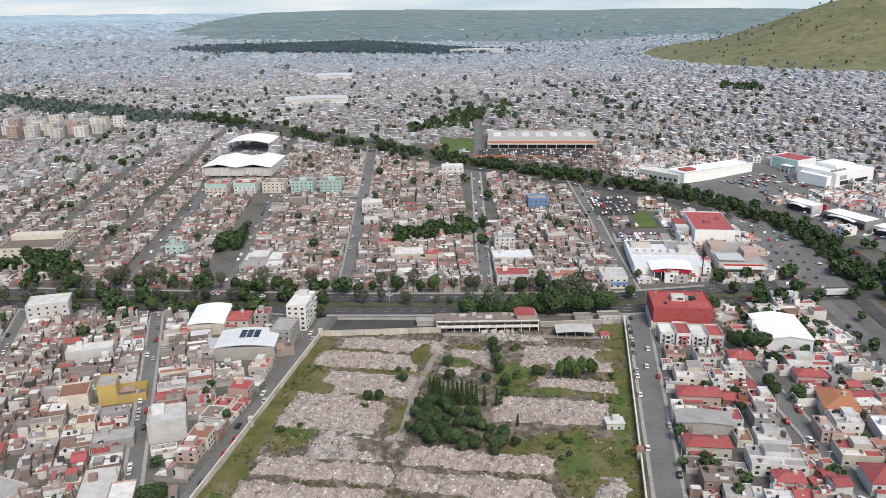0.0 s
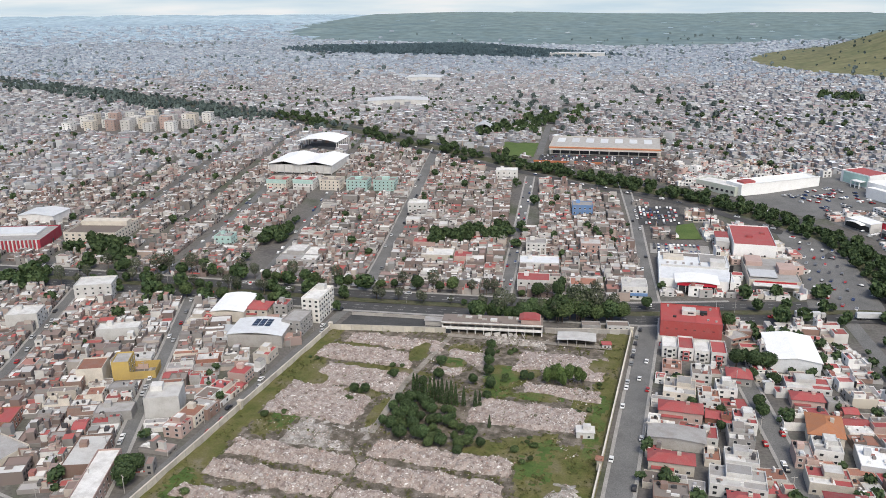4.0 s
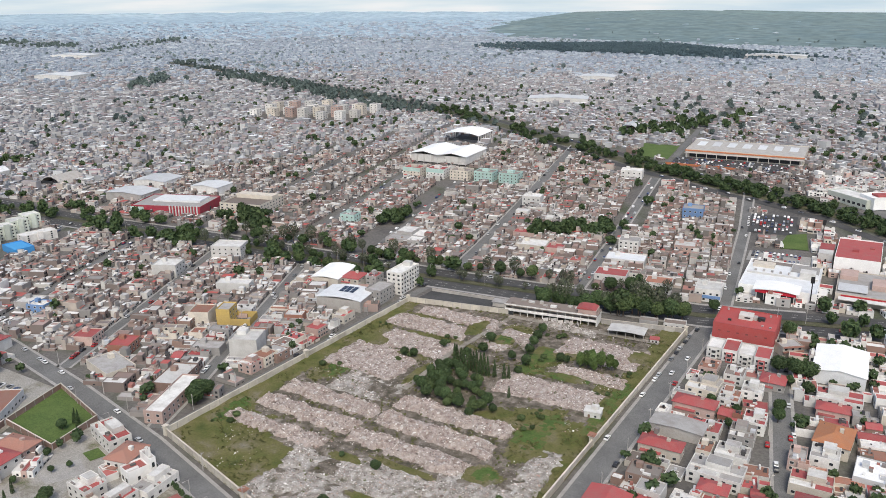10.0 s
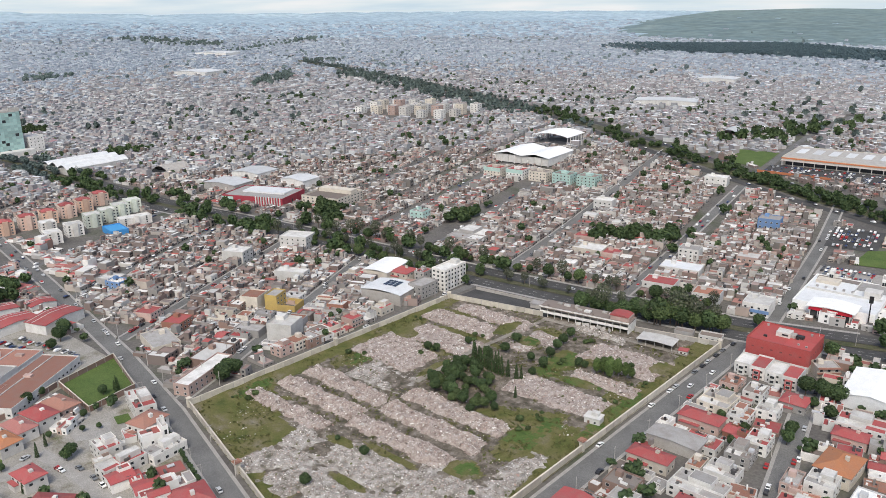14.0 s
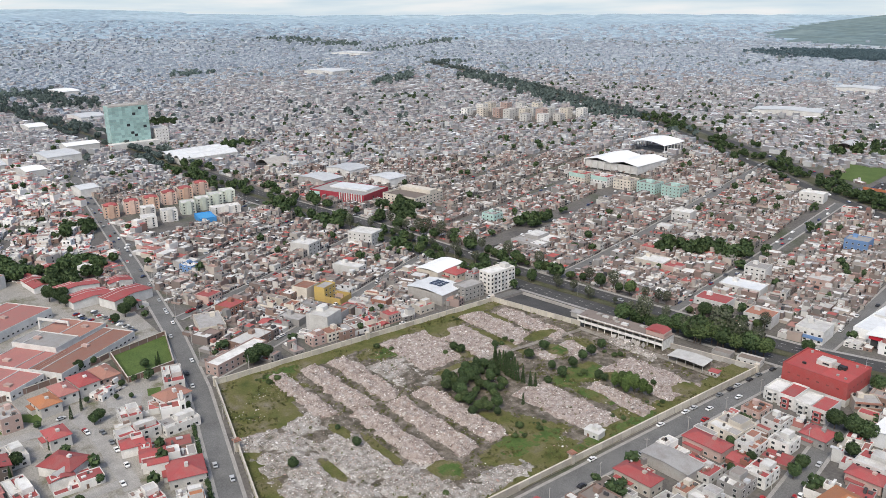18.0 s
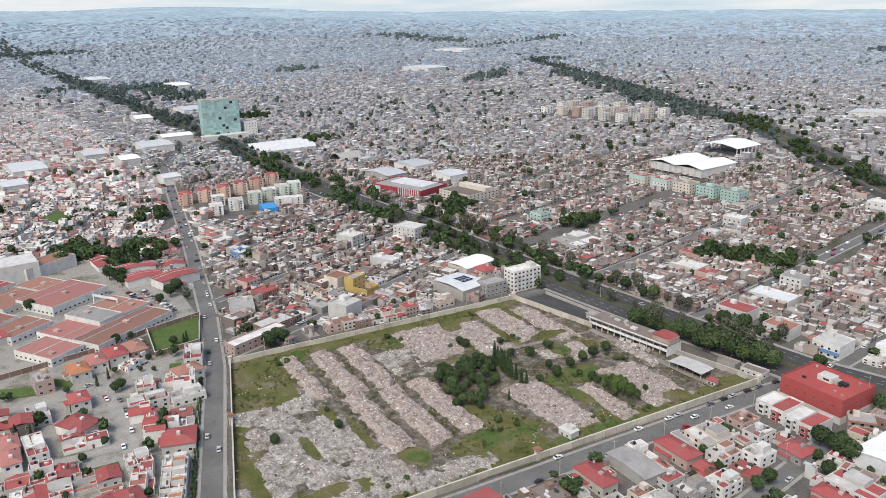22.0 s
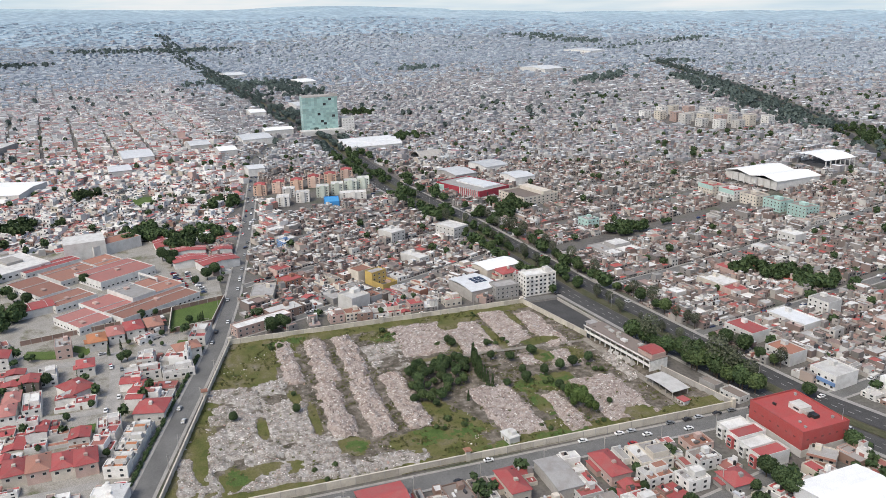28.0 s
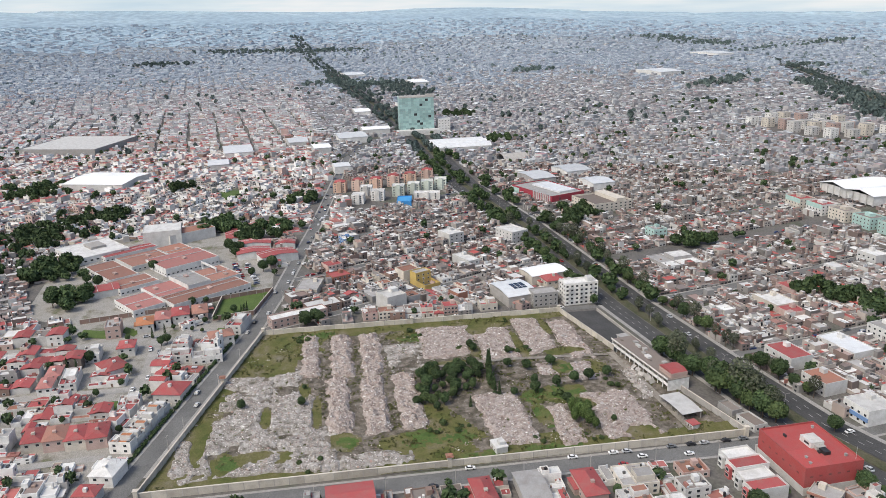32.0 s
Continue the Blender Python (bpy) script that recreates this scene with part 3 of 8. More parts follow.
def scatter(shape, cx, cy, cz, ang, sx, sy, sz):
    """Many copies of one shape as one array of corners and faces."""
    v, f = shape
    c, s = np.cos(ang), np.sin(ang)
    lx, ly = v[None, :, 0] * sx[:, None], v[None, :, 1] * sy[:, None]
    out = np.stack([cx[:, None] + lx * c[:, None] - ly * s[:, None], cy[:, None] + lx * s[:, None] + ly * c[:, None], cz[:, None] + v[None, :, 2] * sz[:, None]], -1)
    faces = f[None] + (np.arange(len(cx)) * len(v))[:, None, None]
    return out.reshape(-1, 3), faces.reshape(-1, f.shape[1])


def fast_mesh(name, parts):
    """One mesh out of (corners, quads, material) lists, by arrays alone."""
    v = np.concatenate([p[0] for p in parts]).astype(np.float32)
    at, faces, idx = 0, [], []
    for k, (pv, pf, _) in enumerate(parts):
        faces.append(pf + at)
        idx.append(np.full(len(pf), k, np.int32))
        at += len(pv)
    f = np.concatenate(faces).astype(np.int32)
    me = bpy.data.meshes.new(name)
    me.vertices.add(len(v))
    me.vertices.foreach_set("co", v.ravel())
    me.loops.add(f.size)
    me.loops.foreach_set("vertex_index", f.ravel())
    me.polygons.add(len(f))
    me.polygons.foreach_set("loop_start", np.arange(len(f), dtype=np.int32) * f.shape[1])
    for _, _, m in parts:
        me.materials.append(m)
    me.polygons.foreach_set("material_index", np.concatenate(idx))
    me.update(calc_edges=True)
    me.shade_flat()
    return me


rng = np.random.default_rng(7)


def rows_of_plots(x0, y0, ang, length, breadth, street, row, nrow, plot, cross):
    """Plots in rows along parallel streets, one of which runs through (x0, y0): centre, width, depth, turn."""
    out = []
    pitch = street + nrow * row
    for b in range(-int(breadth / pitch / 2) - 1, int(breadth / pitch / 2) + 1):
        jog = rng.uniform(0, cross) if cross else 0
        for r in range(nrow):
            v = b * pitch + street / 2 + (r + 0.5) * row
            u = -length / 2 + rng.uniform(0, 5)
            while u < length / 2:
                w = plot * rng.uniform(0.75, 1.35)
                if cross and (u + length / 2 + jog) % cross > cross - 6:
                    u += 6
                    continue
                out.append((u + w / 2, v + rng.uniform(-0.6, 0.6), w, row, ang + (math.pi if r >= nrow / 2 else 0)))
                u += w
    a = np.array(out)
    c, s = math.cos(ang), math.sin(ang)
    x, y = a[:, 0].copy(), a[:, 1].copy()
    a[:, 0], a[:, 1] = x0 + x * c - y * s, y0 + x * s + y * c
    return a


# ---- landmarks that keep ordinary houses away: centre, width, depth, turn ----
def rect(cx, cy, w, d, deg, grow=2.0):
    c, s = math.cos(radians(deg)), math.sin(radians(deg))
    w, d = w / 2 + grow, d / 2 + grow
    return [(cx + a * c - b * s, cy + a * s + b * c) for a, b in ((-w, -d), (w, -d), (w, d), (-w, d))]


HALL_A, HALL_B = (-264, 433, 66, 56, 6), (-288, 514, 46, 42, 6)
TEAL_ROW = (-210, 366, 122, 16, 6)
STORE, STORE_LOT = (12, 571, 112, 62, 5), (8, 518, 112, 36, 5)
TOWER, ARCH = (-797, 88, 18, 50, 2), (-662, 128, 56, 72, 4)
BIG_RED, WHITE_SHED = (107.3, 137.5, 30.8, 25.4, 3), (155.5, 119.5, 23, 32, 4)
DEALER, DEALER_B = (108, 232, 44, 54, 4), (145, 295, 27, 48, 3)
DEALER_C = (154, 240, 30, 46, 4)
PARK_N, PARK_M = (80, 352, 34, 46, 8), (98, 279, 40, 20, 5)
MALL_A, MALL_B, MALL_PARK = (169, 449, 82, 20, 37), (272.5, 446, 50, 38, 38), (212, 428, 62, 56, 38)
MALL_AREA = [(108, 444), (144, 410), (194, 368), (250, 406), (272, 414), (316, 450), (278, 480), (262, 512), (236, 520), (196, 480), (160, 470)]
SHOW_AREA = [(204, 366), (242, 378), (300, 336), (304, 268), (256, 262), (240, 318)]
SLIP_AREA = [(176, 345), (206, 296), (212, 240), (214, 192), (172, 190), (174, 268), (164, 330)]
DEALER_LAWN = [(94, 332), (106, 340), (113, 304), (93, 300)]
SCHOOL = [(-160, -90), (-136, -150), (-124, -206), (-142, -246), (-300, -262), (-332, -160), (-292, -92)]
GREEN_YARD = [(-160, -89), (-118, -99), (-113, -124), (-150, -122)]
SOLAR, SOLAR_B, APT, APT_B = (-111, 68, 29, 21, 12), (-145, 97.5, 19, 28, 14), (-96, 107, 10.5, 22, 3), (-97.5, 84, 11, 16, 3)
GREY_SHED, RED_SHED = (104.5, 23.5, 22, 10.5, 1), (98.5, -47, 15, 18, 2)
TERRACE = (110, 107, 32, 16, 5)
YARD_N = [(-79, 92), (-18, 105), (-16, 120), (-78, 112)]
BEIGE, RED_MALL = (-326, 204, 40, 40, 14), (-382, 168, 64, 40, 22)
ORANGE = (-440, 18, 110, 104, 8)
WHITE_FLATS = (-575, 572, 150, 95, 14)
WHITE_BOX, SMKT, ROUND_HALL = (-304, -186, 26, 30, 8), (-806, -384, 112, 110, -17), (-142, 656, 24, 30, 8)
SPORTS = [(-492, -168), (-450, -160), (-446, -132), (-486, -138)]
FIELD = [(-104, 584), (-62, 588), (-54, 518), (-88, 520)]
YELLOW_H, WHITE_3, FAR_WHITE = (-158, 8, 22, 14, 25), (-113, -12, 15, 14, 25), (-242, 98, 22, 16, 25)
for q in (HALL_A, HALL_B, TEAL_ROW, STORE, STORE_LOT, TOWER, ARCH, BIG_RED, WHITE_SHED, DEALER, DEALER_B, DEALER_C, PARK_N, PARK_M, GREY_SHED, RED_SHED, TERRACE, MALL_A, MALL_B, MALL_PARK,
          SOLAR, SOLAR_B, APT, APT_B, BEIGE, RED_MALL, ORANGE, WHITE_FLATS, WHITE_BOX, SMKT, ROUND_HALL, YELLOW_H, WHITE_3, FAR_WHITE):
    FREE.append(rect(*q))
for q in ((-550, -288, 62, 70, -17), (-690, -52, 34, 22, 8), (-806, 28, 30, 40, 4), (-556, -30, 24, 18, 8), (-620, -176, 36, 24, 8), (-746, -84, 40, 26, 8), (-1028, 20, 46, 26, 4)):
    FREE.append(rect(*q))
FREE += [MALL_AREA, SHOW_AREA, SLIP_AREA, DEALER_LAWN, GREEN_YARD, FIELD, SPORTS, YARD_N, SCHOOL]
CONDO_COURT = [[(-105, -138), (-92, -140), (-85, -127), (-97, -122)]]
CONDO_LAWN = [[(-115, -201), (-103, -201), (-97, -183), (-108, -183)], [(-114, -176), (-106, -177), (-97, -168), (-105, -165)], [(-13, -157), (-4, -157), (-4, -170), (-13, -170)], [(-73, -212), (-65, -212), (-65, -203), (-73, -203)], [(-100, -119), (-92, -121), (-90, -115), (-98, -113)]]
# plain blocks that stand out among the houses: centre, width, depth, turn, height, wall, roof, label
TOWN_BLOCKS = [
    (10, 221, 26, 15, 11, 6, M_WHITE, M_METAL, "long hall with a pale sheet roof among the houses"), (-61, 222, 22, 16, 11, 5, M_CREAM, R_WHITE, "pale flat-roofed workshop among brick houses"), (-43, 222, 12, 12, 11, 5, M_PINK, R_RED, "pink house with a red roof"),
    (-78, 243, 16, 10, 11, 5, M_PINK, R_RED, "low pink house with a dark red roof"), (13, 186, 20, 14, 10, 7, M_WHITE, R_RED, "white two-storey villa with red roofs near the avenue"), (44, 186, 16, 13, 10, 7, M_WHITE, R_TERRA, "white two-storey house near the avenue"),
    (74, 189, 15, 16, 8, 8, M_WHITE, R_WHITE, "white corner shop with a blue painted front"), (20, 348, 16, 14, 10, 8, M_BLUE, R_GREY, "blue painted house among brick ones"), (-111, 324, 16, 12, 11, 8, M_WHITE, R_WHITE, "white two-storey house with a pale roof"),
    (2, 250, 14, 12, 11, 9, M_WHITE, R_GREY, "white three-storey house with a grey roof"), (-63, 438, 20, 12, 11, 8, M_WHITE, R_WHITE, "white house row at the street end"), (38, 263, 14, 12, 11, 7, M_PINK, R_WHITE, "pink house with a pale roof"),
    (-117, -56, 13, 22, 22, 5.5, M_BRICK, R_WHITE, "brick workshop with a bright white roof"), (-156, -64, 24, 15, -12, 5, M_CREAM, R_GREY, "cream corner house with a pale roof"), (-249, 49, 17, 14, 25, 9, M_WHITE, R_WHITE, "plain white three-storey house"),
    (-187, 50, 22, 9, 25, 6.5, M_WHITE, R_WHITE, "long white house above its neighbours"), (-172, -44, 12, 14, 25, 5.5, M_TERRA, R_RED, "terracotta house with a red roof"), (-198, -48, 12, 12, 25, 5.5, M_PINK, R_RED, "pink house with a red roof"),
    (-275, -33, 15, 12, 25, 5, M_GREY, R_WHITE, "grey house with a bright white sheet roof"), (-131, -23, 16, 9, 25, 4.5, M_GREY, R_GREY, "low grey hall with a sheet roof"), (-96, 23, 9, 9, 3, 5.8, M_PINK, R_RED, "pink two-storey house along the wall"),
    (-96, -17, 9, 10, 3, 5.6, M_CREAM, R_TERRA, "cream villa along the wall")]
for q in TOWN_BLOCKS:
    FREE.append(rect(*q[:5], 1.5))
VILLAS = []


def plan_villa(x, y, w, d, deg, h, wall, roof, style="flat", label=""):
    """Note down a house that can be told from its neighbours; it is built further on."""
    VILLAS.append((x, y, w, d, deg, h, wall, roof, style, label))
    FREE.append(rect(x, y, w, d, deg, 2.6))


# east of the waste ground, between the two streets
plan_villa(100.2, 91, 9, 11.5, 2, 3.8, M_PINK, R_TERRA, "flat", "low pink house with a terracotta roof on the east street")
plan_villa(104.4, 65, 14, 15, 0, 6.2, M_CREAM, R_GREY, "step", "cream house with a pale stepped roof terrace")
plan_villa(113.6, 85, 9, 11, 4, 6.2, M_WHITE, R_DIRTY, "flat", "white two-storey house with a pale roof")
plan_villa(130.5, 88, 11, 10.5, 2, 4.6, M_GREY, R_RED, "hip", "grey house with a low red tiled roof")
plan_villa(124.5, 72, 9, 10.5, 4, 6.2, M_WHITE, R_WHITE, "step", "white house with open roof terraces")
plan_villa(105.4, 46, 18, 9, 2, 5.4, M_PINK, R_RED, "hip", "pale pink house under a long red tiled roof")
plan_villa(103.2, 4.2, 17, 8, 3, 5.6, M_CREAM, R_RED, "hip", "cream house with a bright red tiled roof beside the shed")
plan_villa(104, -18.5, 12.5, 10, 4, 6.4, M_BRICK, R_DIRTY, "flat", "unfinished brick house with a bare roof slab")
plan_villa(127, -3, 20, 13, 1, 6.2, M_WHITE, R_GREY, "step", "wide white house with several roof terraces")
plan_villa(128.8, -14.5, 10.5, 7.5, 3, 4.6, M_CREAM, R_RED, "hip", "cream house with a red tiled roof")
plan_villa(131.3, 44, 9, 11.5, 4, 6.4, M_WHITE, R_RED, "step", "white house with a red flat roof")
plan_villa(129.2, 30.5, 10, 12, 4, 6.2, M_GREY, R_DIRTY, "step", "grey house with a stepped roof")
plan_villa(129, 14, 12.5, 10, 2, 5.4, M_WHITE, R_GREY, "step", "white house with a grey roof and a yard")
plan_villa(118.3, 14.3, 6, 9.5, 3, 3.8, M_CREAM, R_TERRA, "flat", "small cream house with a terracotta roof")
plan_villa(117, 30, 7, 10, 3, 4.2, M_WHITE, R_RED, "flat", "small white house with a red roof")
plan_villa(117, 60, 9, 12, 4, 5.8, M_WHITE, R_TERRA, "step", "white house with terracotta roofs")
# beyond the second street
plan_villa(159.4, 84, 19, 12, 5, 6.2, M_WHITE, R_RED, "step", "white double house with red roof patches")
plan_villa(158.4, 72.5, 13.5, 8, 4, 4.6, M_PINK, R_RED, "hip", "pale pink house with a red tiled roof and red shrubs")
plan_villa(162, 45, 13.5, 18, -2, 6.4, M_CREAM, R_TILE, "hip", "large house with an orange tiled hipped roof")
plan_villa(160.8, 29, 10.5, 11, 2, 7.2, M_WHITE, R_WHITE, "step", "white stepped house with roof terraces")
plan_villa(151.6, 24, 6.5, 12, 4, 6.2, M_PINK, R_GREY, "flat", "narrow pale pink house")
plan_villa(177, 27, 11, 16, 0, 5.4, M_METAL, M_FABRIC, "flat", "white hall with a bright flat sheet roof")
plan_villa(159, 8, 15, 12, 3, 5.6, M_CREAM, R_RED, "step", "cream house with a red roof patch")
plan_villa(163, -10, 14, 13, 3, 6.0, M_WHITE, R_RED, "hip", "white house with a red tiled roof")
# villas of the enclosed estate south of the road
plan_villa(-108.6, -163, 14, 9.6, 10, 6, M_PLASTER, R_TILE, "hip", "white villa with an orange tiled roof")
plan_villa(-115.5, -153.6, 15, 8.8, 9, 6.2, M_PLASTER, R_PINK, "hip", "white villa with a faded red tiled roof")
plan_villa(-118.6, -143.5, 15, 10, 10, 7, M_PLASTER, R_RED, "hip", "white villa with a red tiled roof and arched front")
plan_villa(-122.3, -132.5, 16, 9, 10, 6, M_PINK, R_CLAY, "hip", "pink villa with dark red tiled roofs")
plan_villa(-103.4, -180, 14, 8.6, 7, 9, M_PINK, R_GREY, "flat", "tall pinkish three-storey house between lawns")
plan_villa(-73.5, -166, 11.6, 8.7, 5, 6.2, M_PLASTER, R_RED, "hip", "white villa with a small red tiled roof")
plan_villa(-48.8, -168.5, 16, 12, 36, 5.2, M_PLASTER, R_RED, "porch", "broad villa with a red tiled roof and a grey-green gabled porch")
plan_villa(-72, -135.6, 12, 9, -4, 7, M_PLASTER, R_RED, "step", "white villa with red flat roofs")
plan_villa(-56, -137, 8.5, 18, 2, 6.2, M_PLASTER, R_RED, "step", "long white villa with a blank side wall")
plan_villa(-53.6, -119.5, 9, 16, 6, 5.2, M_PLASTER, R_WHITE, "step", "long white villa beside the road hedge")
plan_villa(-76, -114.5, 11, 13.5, 14, 7, M_PLASTER, R_CLAY, "hip", "white villa with terracotta tiled gables")
plan_villa(-97.5, -106.5, 20, 9.5, -14, 7, M_PLASTER, R_RED, "step", "white villa row with red roof patches at the road")
plan_villa(-13, -131.5, 14.5, 14, -14, 5.2, M_PLASTER, R_RED, "hip", "white villa under a broad red tiled roof")
plan_villa(-3.6, -150, 10.5, 10, 4, 6, M_PLASTER, R_RED, "step", "white villa with red and white roofs")
plan_villa(-45, -196.5, 13, 7, 4, 6, M_PLASTER, R_PINK, "hip", "white terrace house with a crimson roof")
plan_villa(-31, -196.5, 13, 7, 4, 6, M_PLASTER, R_PINK, "hip", "white terrace house with a crimson roof")
plan_villa(-38, -187, 20, 8.2, 6, 6, M_PLASTER, R_RED, "step", "white double house with red roof terraces")
plan_villa(-69.5, -184, 13.8, 9, 6, 6, M_PLASTER, R_WHITE, "step", "white villa with a pale roof")
for k in range(4):
    plan_villa(24 + k * 0.6, -185 + k * 9.2, 14, 8.9, 6, 6 + 0.4 * (k % 2), M_PINK if k % 2 else M_CREAM, R_RED if k != 1 else R_CLAY, "hip", "terrace villa with a crimson tiled roof and arches")
plan_villa(58.6, -145.5, 13, 10, -14, 6, M_PLASTER, R_WHITE, "hip", "white corner house with a pale pitched roof")
plan_villa(73, -150, 8, 9, -10, 5, M_PLASTER, R_RED, "hip", "small white house with a red roof")
for k in range(6):
    plan_villa(3 + k * 6.6, -136 - k * 1.72, 6.4, 10, -14.5, 4.6 + (k * 7 % 4) * 0.7, M_PLASTER, R_TILE if k % 2 else R_WHITE, "step", "white stepped row house beside the south road hedge")
# west of the long wall
plan_villa(-129.5, 99, 13, 13, 10, 6.2, M_CREAM, R_RED, "hip", "cream house with a bright red pitched roof")
plan_villa(-118.5, 106.5, 8, 10, 8, 7.2, M_GREY, R_RED, "flat", "grey house with a bright red roof near the flats")
plan_villa(-153.6, 76.5, 12, 12, 14, 5.4, M_CREAM, R_RED, "step", "low house with red roofs beside the workshop")
plan_villa(-96.6, 47.5, 8.5, 11, 3, 5.6, M_CREAM, R_RED, "step", "cream house with a red roof along the wall")
plan_villa(-96, -27, 8.5, 9, 3, 6.2, M_PINK, R_RED, "step", "pink two-storey house along the wall")
plan_villa(-263, -35, 12, 9, 20, 6.5, M_BLUE, R_WHITE, "flat", "pale blue house with a white roof")
plan_villa(-153, 198, 28, 30, 10, 4.6, M_GREY, R_WHITE, "step", "wide low hall with pale flat roofs north of the avenue")
plan_villa(-224, 214, 13, 12, 10, 8, M_TEAL, R_GREY, "flat", "turquoise painted house among brick ones")
plan_villa(129.5, 131, 11, 9, 40, 6.4, M_CREAM, R_GREY, "balcony", "small cream building with brick-red balconies beside the red building")
FREE += CONDO_COURT + CONDO_LAWN

# ---- the town: plots of the near quarters, then the rest by quarters with streets of their own ----
W_B = [(-103, -46), (-103, 52), (-89, 52), (-89, -46)]
W_Z = [(-90, -88), (-90, -47), (-104, -47), (-104, 53), (-90, 53), (-90, 112), (-640, 75), (-640, -15), (-170, -78)]
N_Z = [(-420, 125), (84, 168), (60, 420), (-60, 505), (-260, 660), (-420, 720)]
E_Z = [(92, -320), (92, 122), (112, 122), (116, 78), (132, -2), (173, -220), (183, -320)]
E_Y = [(183, -320), (173, -220), (132, -2), (116, 78), (112, 122), (120, 140), (190, 178), (262, -60), (300, -320)]
S_Z = [(-118, -300), (-126, -204), (-137, -150), (-116, -104), (-84, -100), (84, -140), (90, -300)]
ZONES = [(W_B, -85, 0, 90, 9, 13, 5, 7.5), (W_Z, -138, 14, 115.2, 9, 13, 5, 6.6), (N_Z, -96, 200, 101.3, 10, 13.3, 6, 7.0), (E_Z, 86, 0, 90, 13, 11.6, 5, 6.8), (E_Y, 143, 40, 101.3, 10, 11.6, 5, 7.2), ]
town = []
# the white terraces south of the road: rows from end to end, with their depth and plot width
for x0, y0, x1, y1, deep, wide in ((-112, -106, 70, -153, 12.5, 8.6), (-82, -125, -20, -141, 11.5, 8.6), (-84, -137, -42, -143, 10, 8.4), (-126, -130, -110, -163, 13, 9), (-113, -128, -100, -150, 10, 8), (-113, -208, -111, -300, 13, 8.6), (-99, -206, -99, -300, 13, 8.6), (-110, -176, -114, -188, 10, 11),
                                   (-76, -158, -76, -300, 14, 9), (-62, -158, -62, -300, 13, 9), (-49, -158, -49, -300, 12, 9), (-36, -158, -36, -300, 13, 9.4), (-13.5, -172, -13.5, -300, 13, 8.6), (-0.5, -158, -0.5, -300, 12, 8.6), (12, -158, 12, -300, 12, 8.4), (25, -160, 25, -300, 14, 8.4),
                                   (52.5, -158, 57, -300, 12, 8.4), (65.5, -160, 69, -300, 13, 8.4), (77, -164, 79, -300, 10, 8.4), (36, -166, 39, -300, 7, 7.6), (-6, -147, 36, -156, 9, 8)):
    l = math.hypot(x1 - x0, y1 - y0)
    n = int(l / wide)
    turn = math.atan2(y1 - y0, x1 - x0)
    p = np.array([(x0 + (x1 - x0) * (k + 0.5) / n, y0 + (y1 - y0) * (k + 0.5) / n, l / n, deep, turn + math.pi * (k % 3 == 0)) for k in range(n)])
    town.append(p[clear_of(p[:, 0], p[:, 1], 1.8)])
for poly, ax, ay, deg, street, row, nrow, plot in ZONES:
    p = rows_of_plots(ax, ay, radians(deg), 1300, 1300, street, row, nrow, plot, 0)
    p = p[inside(p[:, 0], p[:, 1], poly)]
    p = p[clear_of(p[:, 0], p[:, 1], 3.2)]
    town.append(p)
quarters = np.array([(x + rng.uniform(-90, 90), y + rng.uniform(-90, 90)) for x in range(-4300, 2200, 420) for y in range(-1900, 3900, 420)])
quarters = quarters[np.hypot(quarters[:, 0], quarters[:, 1]) < 4100]
turns = rng.choice([8, 14, 22, 98, 104, 115, 60], len(quarters))
for k, (qx, qy) in enumerate(quarters):
    bearing = math.degrees(math.atan2(qx - 230, qy + 200))
    if not (-122 < bearing < 34):
        continue
    r = math.hypot(qx, qy)
    size, deep = (7.2, 12.5) if r < 1100 else (9.5, 14) if r < 2000 else (13, 17) if r < 2800 else (18, 20)
    p = rows_of_plots(qx, qy, radians(turns[k]), 820, 820, 5.5, deep, 3 if r < 1100 else 2, size, 120)
    close = np.argsort(((quarters - (qx, qy)) ** 2).sum(-1))[1:9]
    mine = ((p[:, :2] - (qx, qy)) ** 2).sum(-1)
    keep = np.ones(len(p), bool)
    for o in close:
        keep &= ((p[:, :2] - quarters[o]) ** 2).sum(-1) > mine
    p = p[keep]
    keep = clear_of(p[:, 0], p[:, 1], 4.5) if r < 1900 else np.ones(len(p), bool)
    for poly in [z[0] for z in ZONES] + [S_Z]:
        keep &= ~inside(p[:, 0], p[:, 1], poly)
    keep &= (hill(p[:, 0], p[:, 1]) < 9) & (np.hypot(p[:, 0], p[:, 1]) < 3900)
    keep &= ~((((p[:, 0] + 690) / 560) ** 2 + ((p[:, 1] - 2215) / 175) ** 2) < 1) & ((back_hill(p[:, 0], p[:, 1]) < 3) | (rng.random(len(p)) < 0.008))
    p = p[keep]
    if r <= 1900:
        p[:, :2] += rng.normal(0, 1.3, (len(p), 2))
        p[:, 4] += rng.normal(0, 0.06, len(p))
    else:
        p[:, :2] += rng.normal(0, 5 if r < 2800 else 11, (len(p), 2))
        p[:, 4] += rng.normal(0, 0.25, len(p))
    town.append(p)
town = np.concatenate(town)
town = town[rng.random(len(town)) > 0.05]
order = np.argsort(np.minimum(np.hypot(town[:, 0] - 150, (town[:, 1] + 20) * 0.8), np.minimum(np.hypot(town[:, 0] + 130, (town[:, 1] - 0)) + 40, np.hypot(town[:, 0] + 40, town[:, 1] + 200) + 10)))
N_NEAR = 280
near_plots, rest = town[order[:N_NEAR]], town[order[N_NEAR:]]


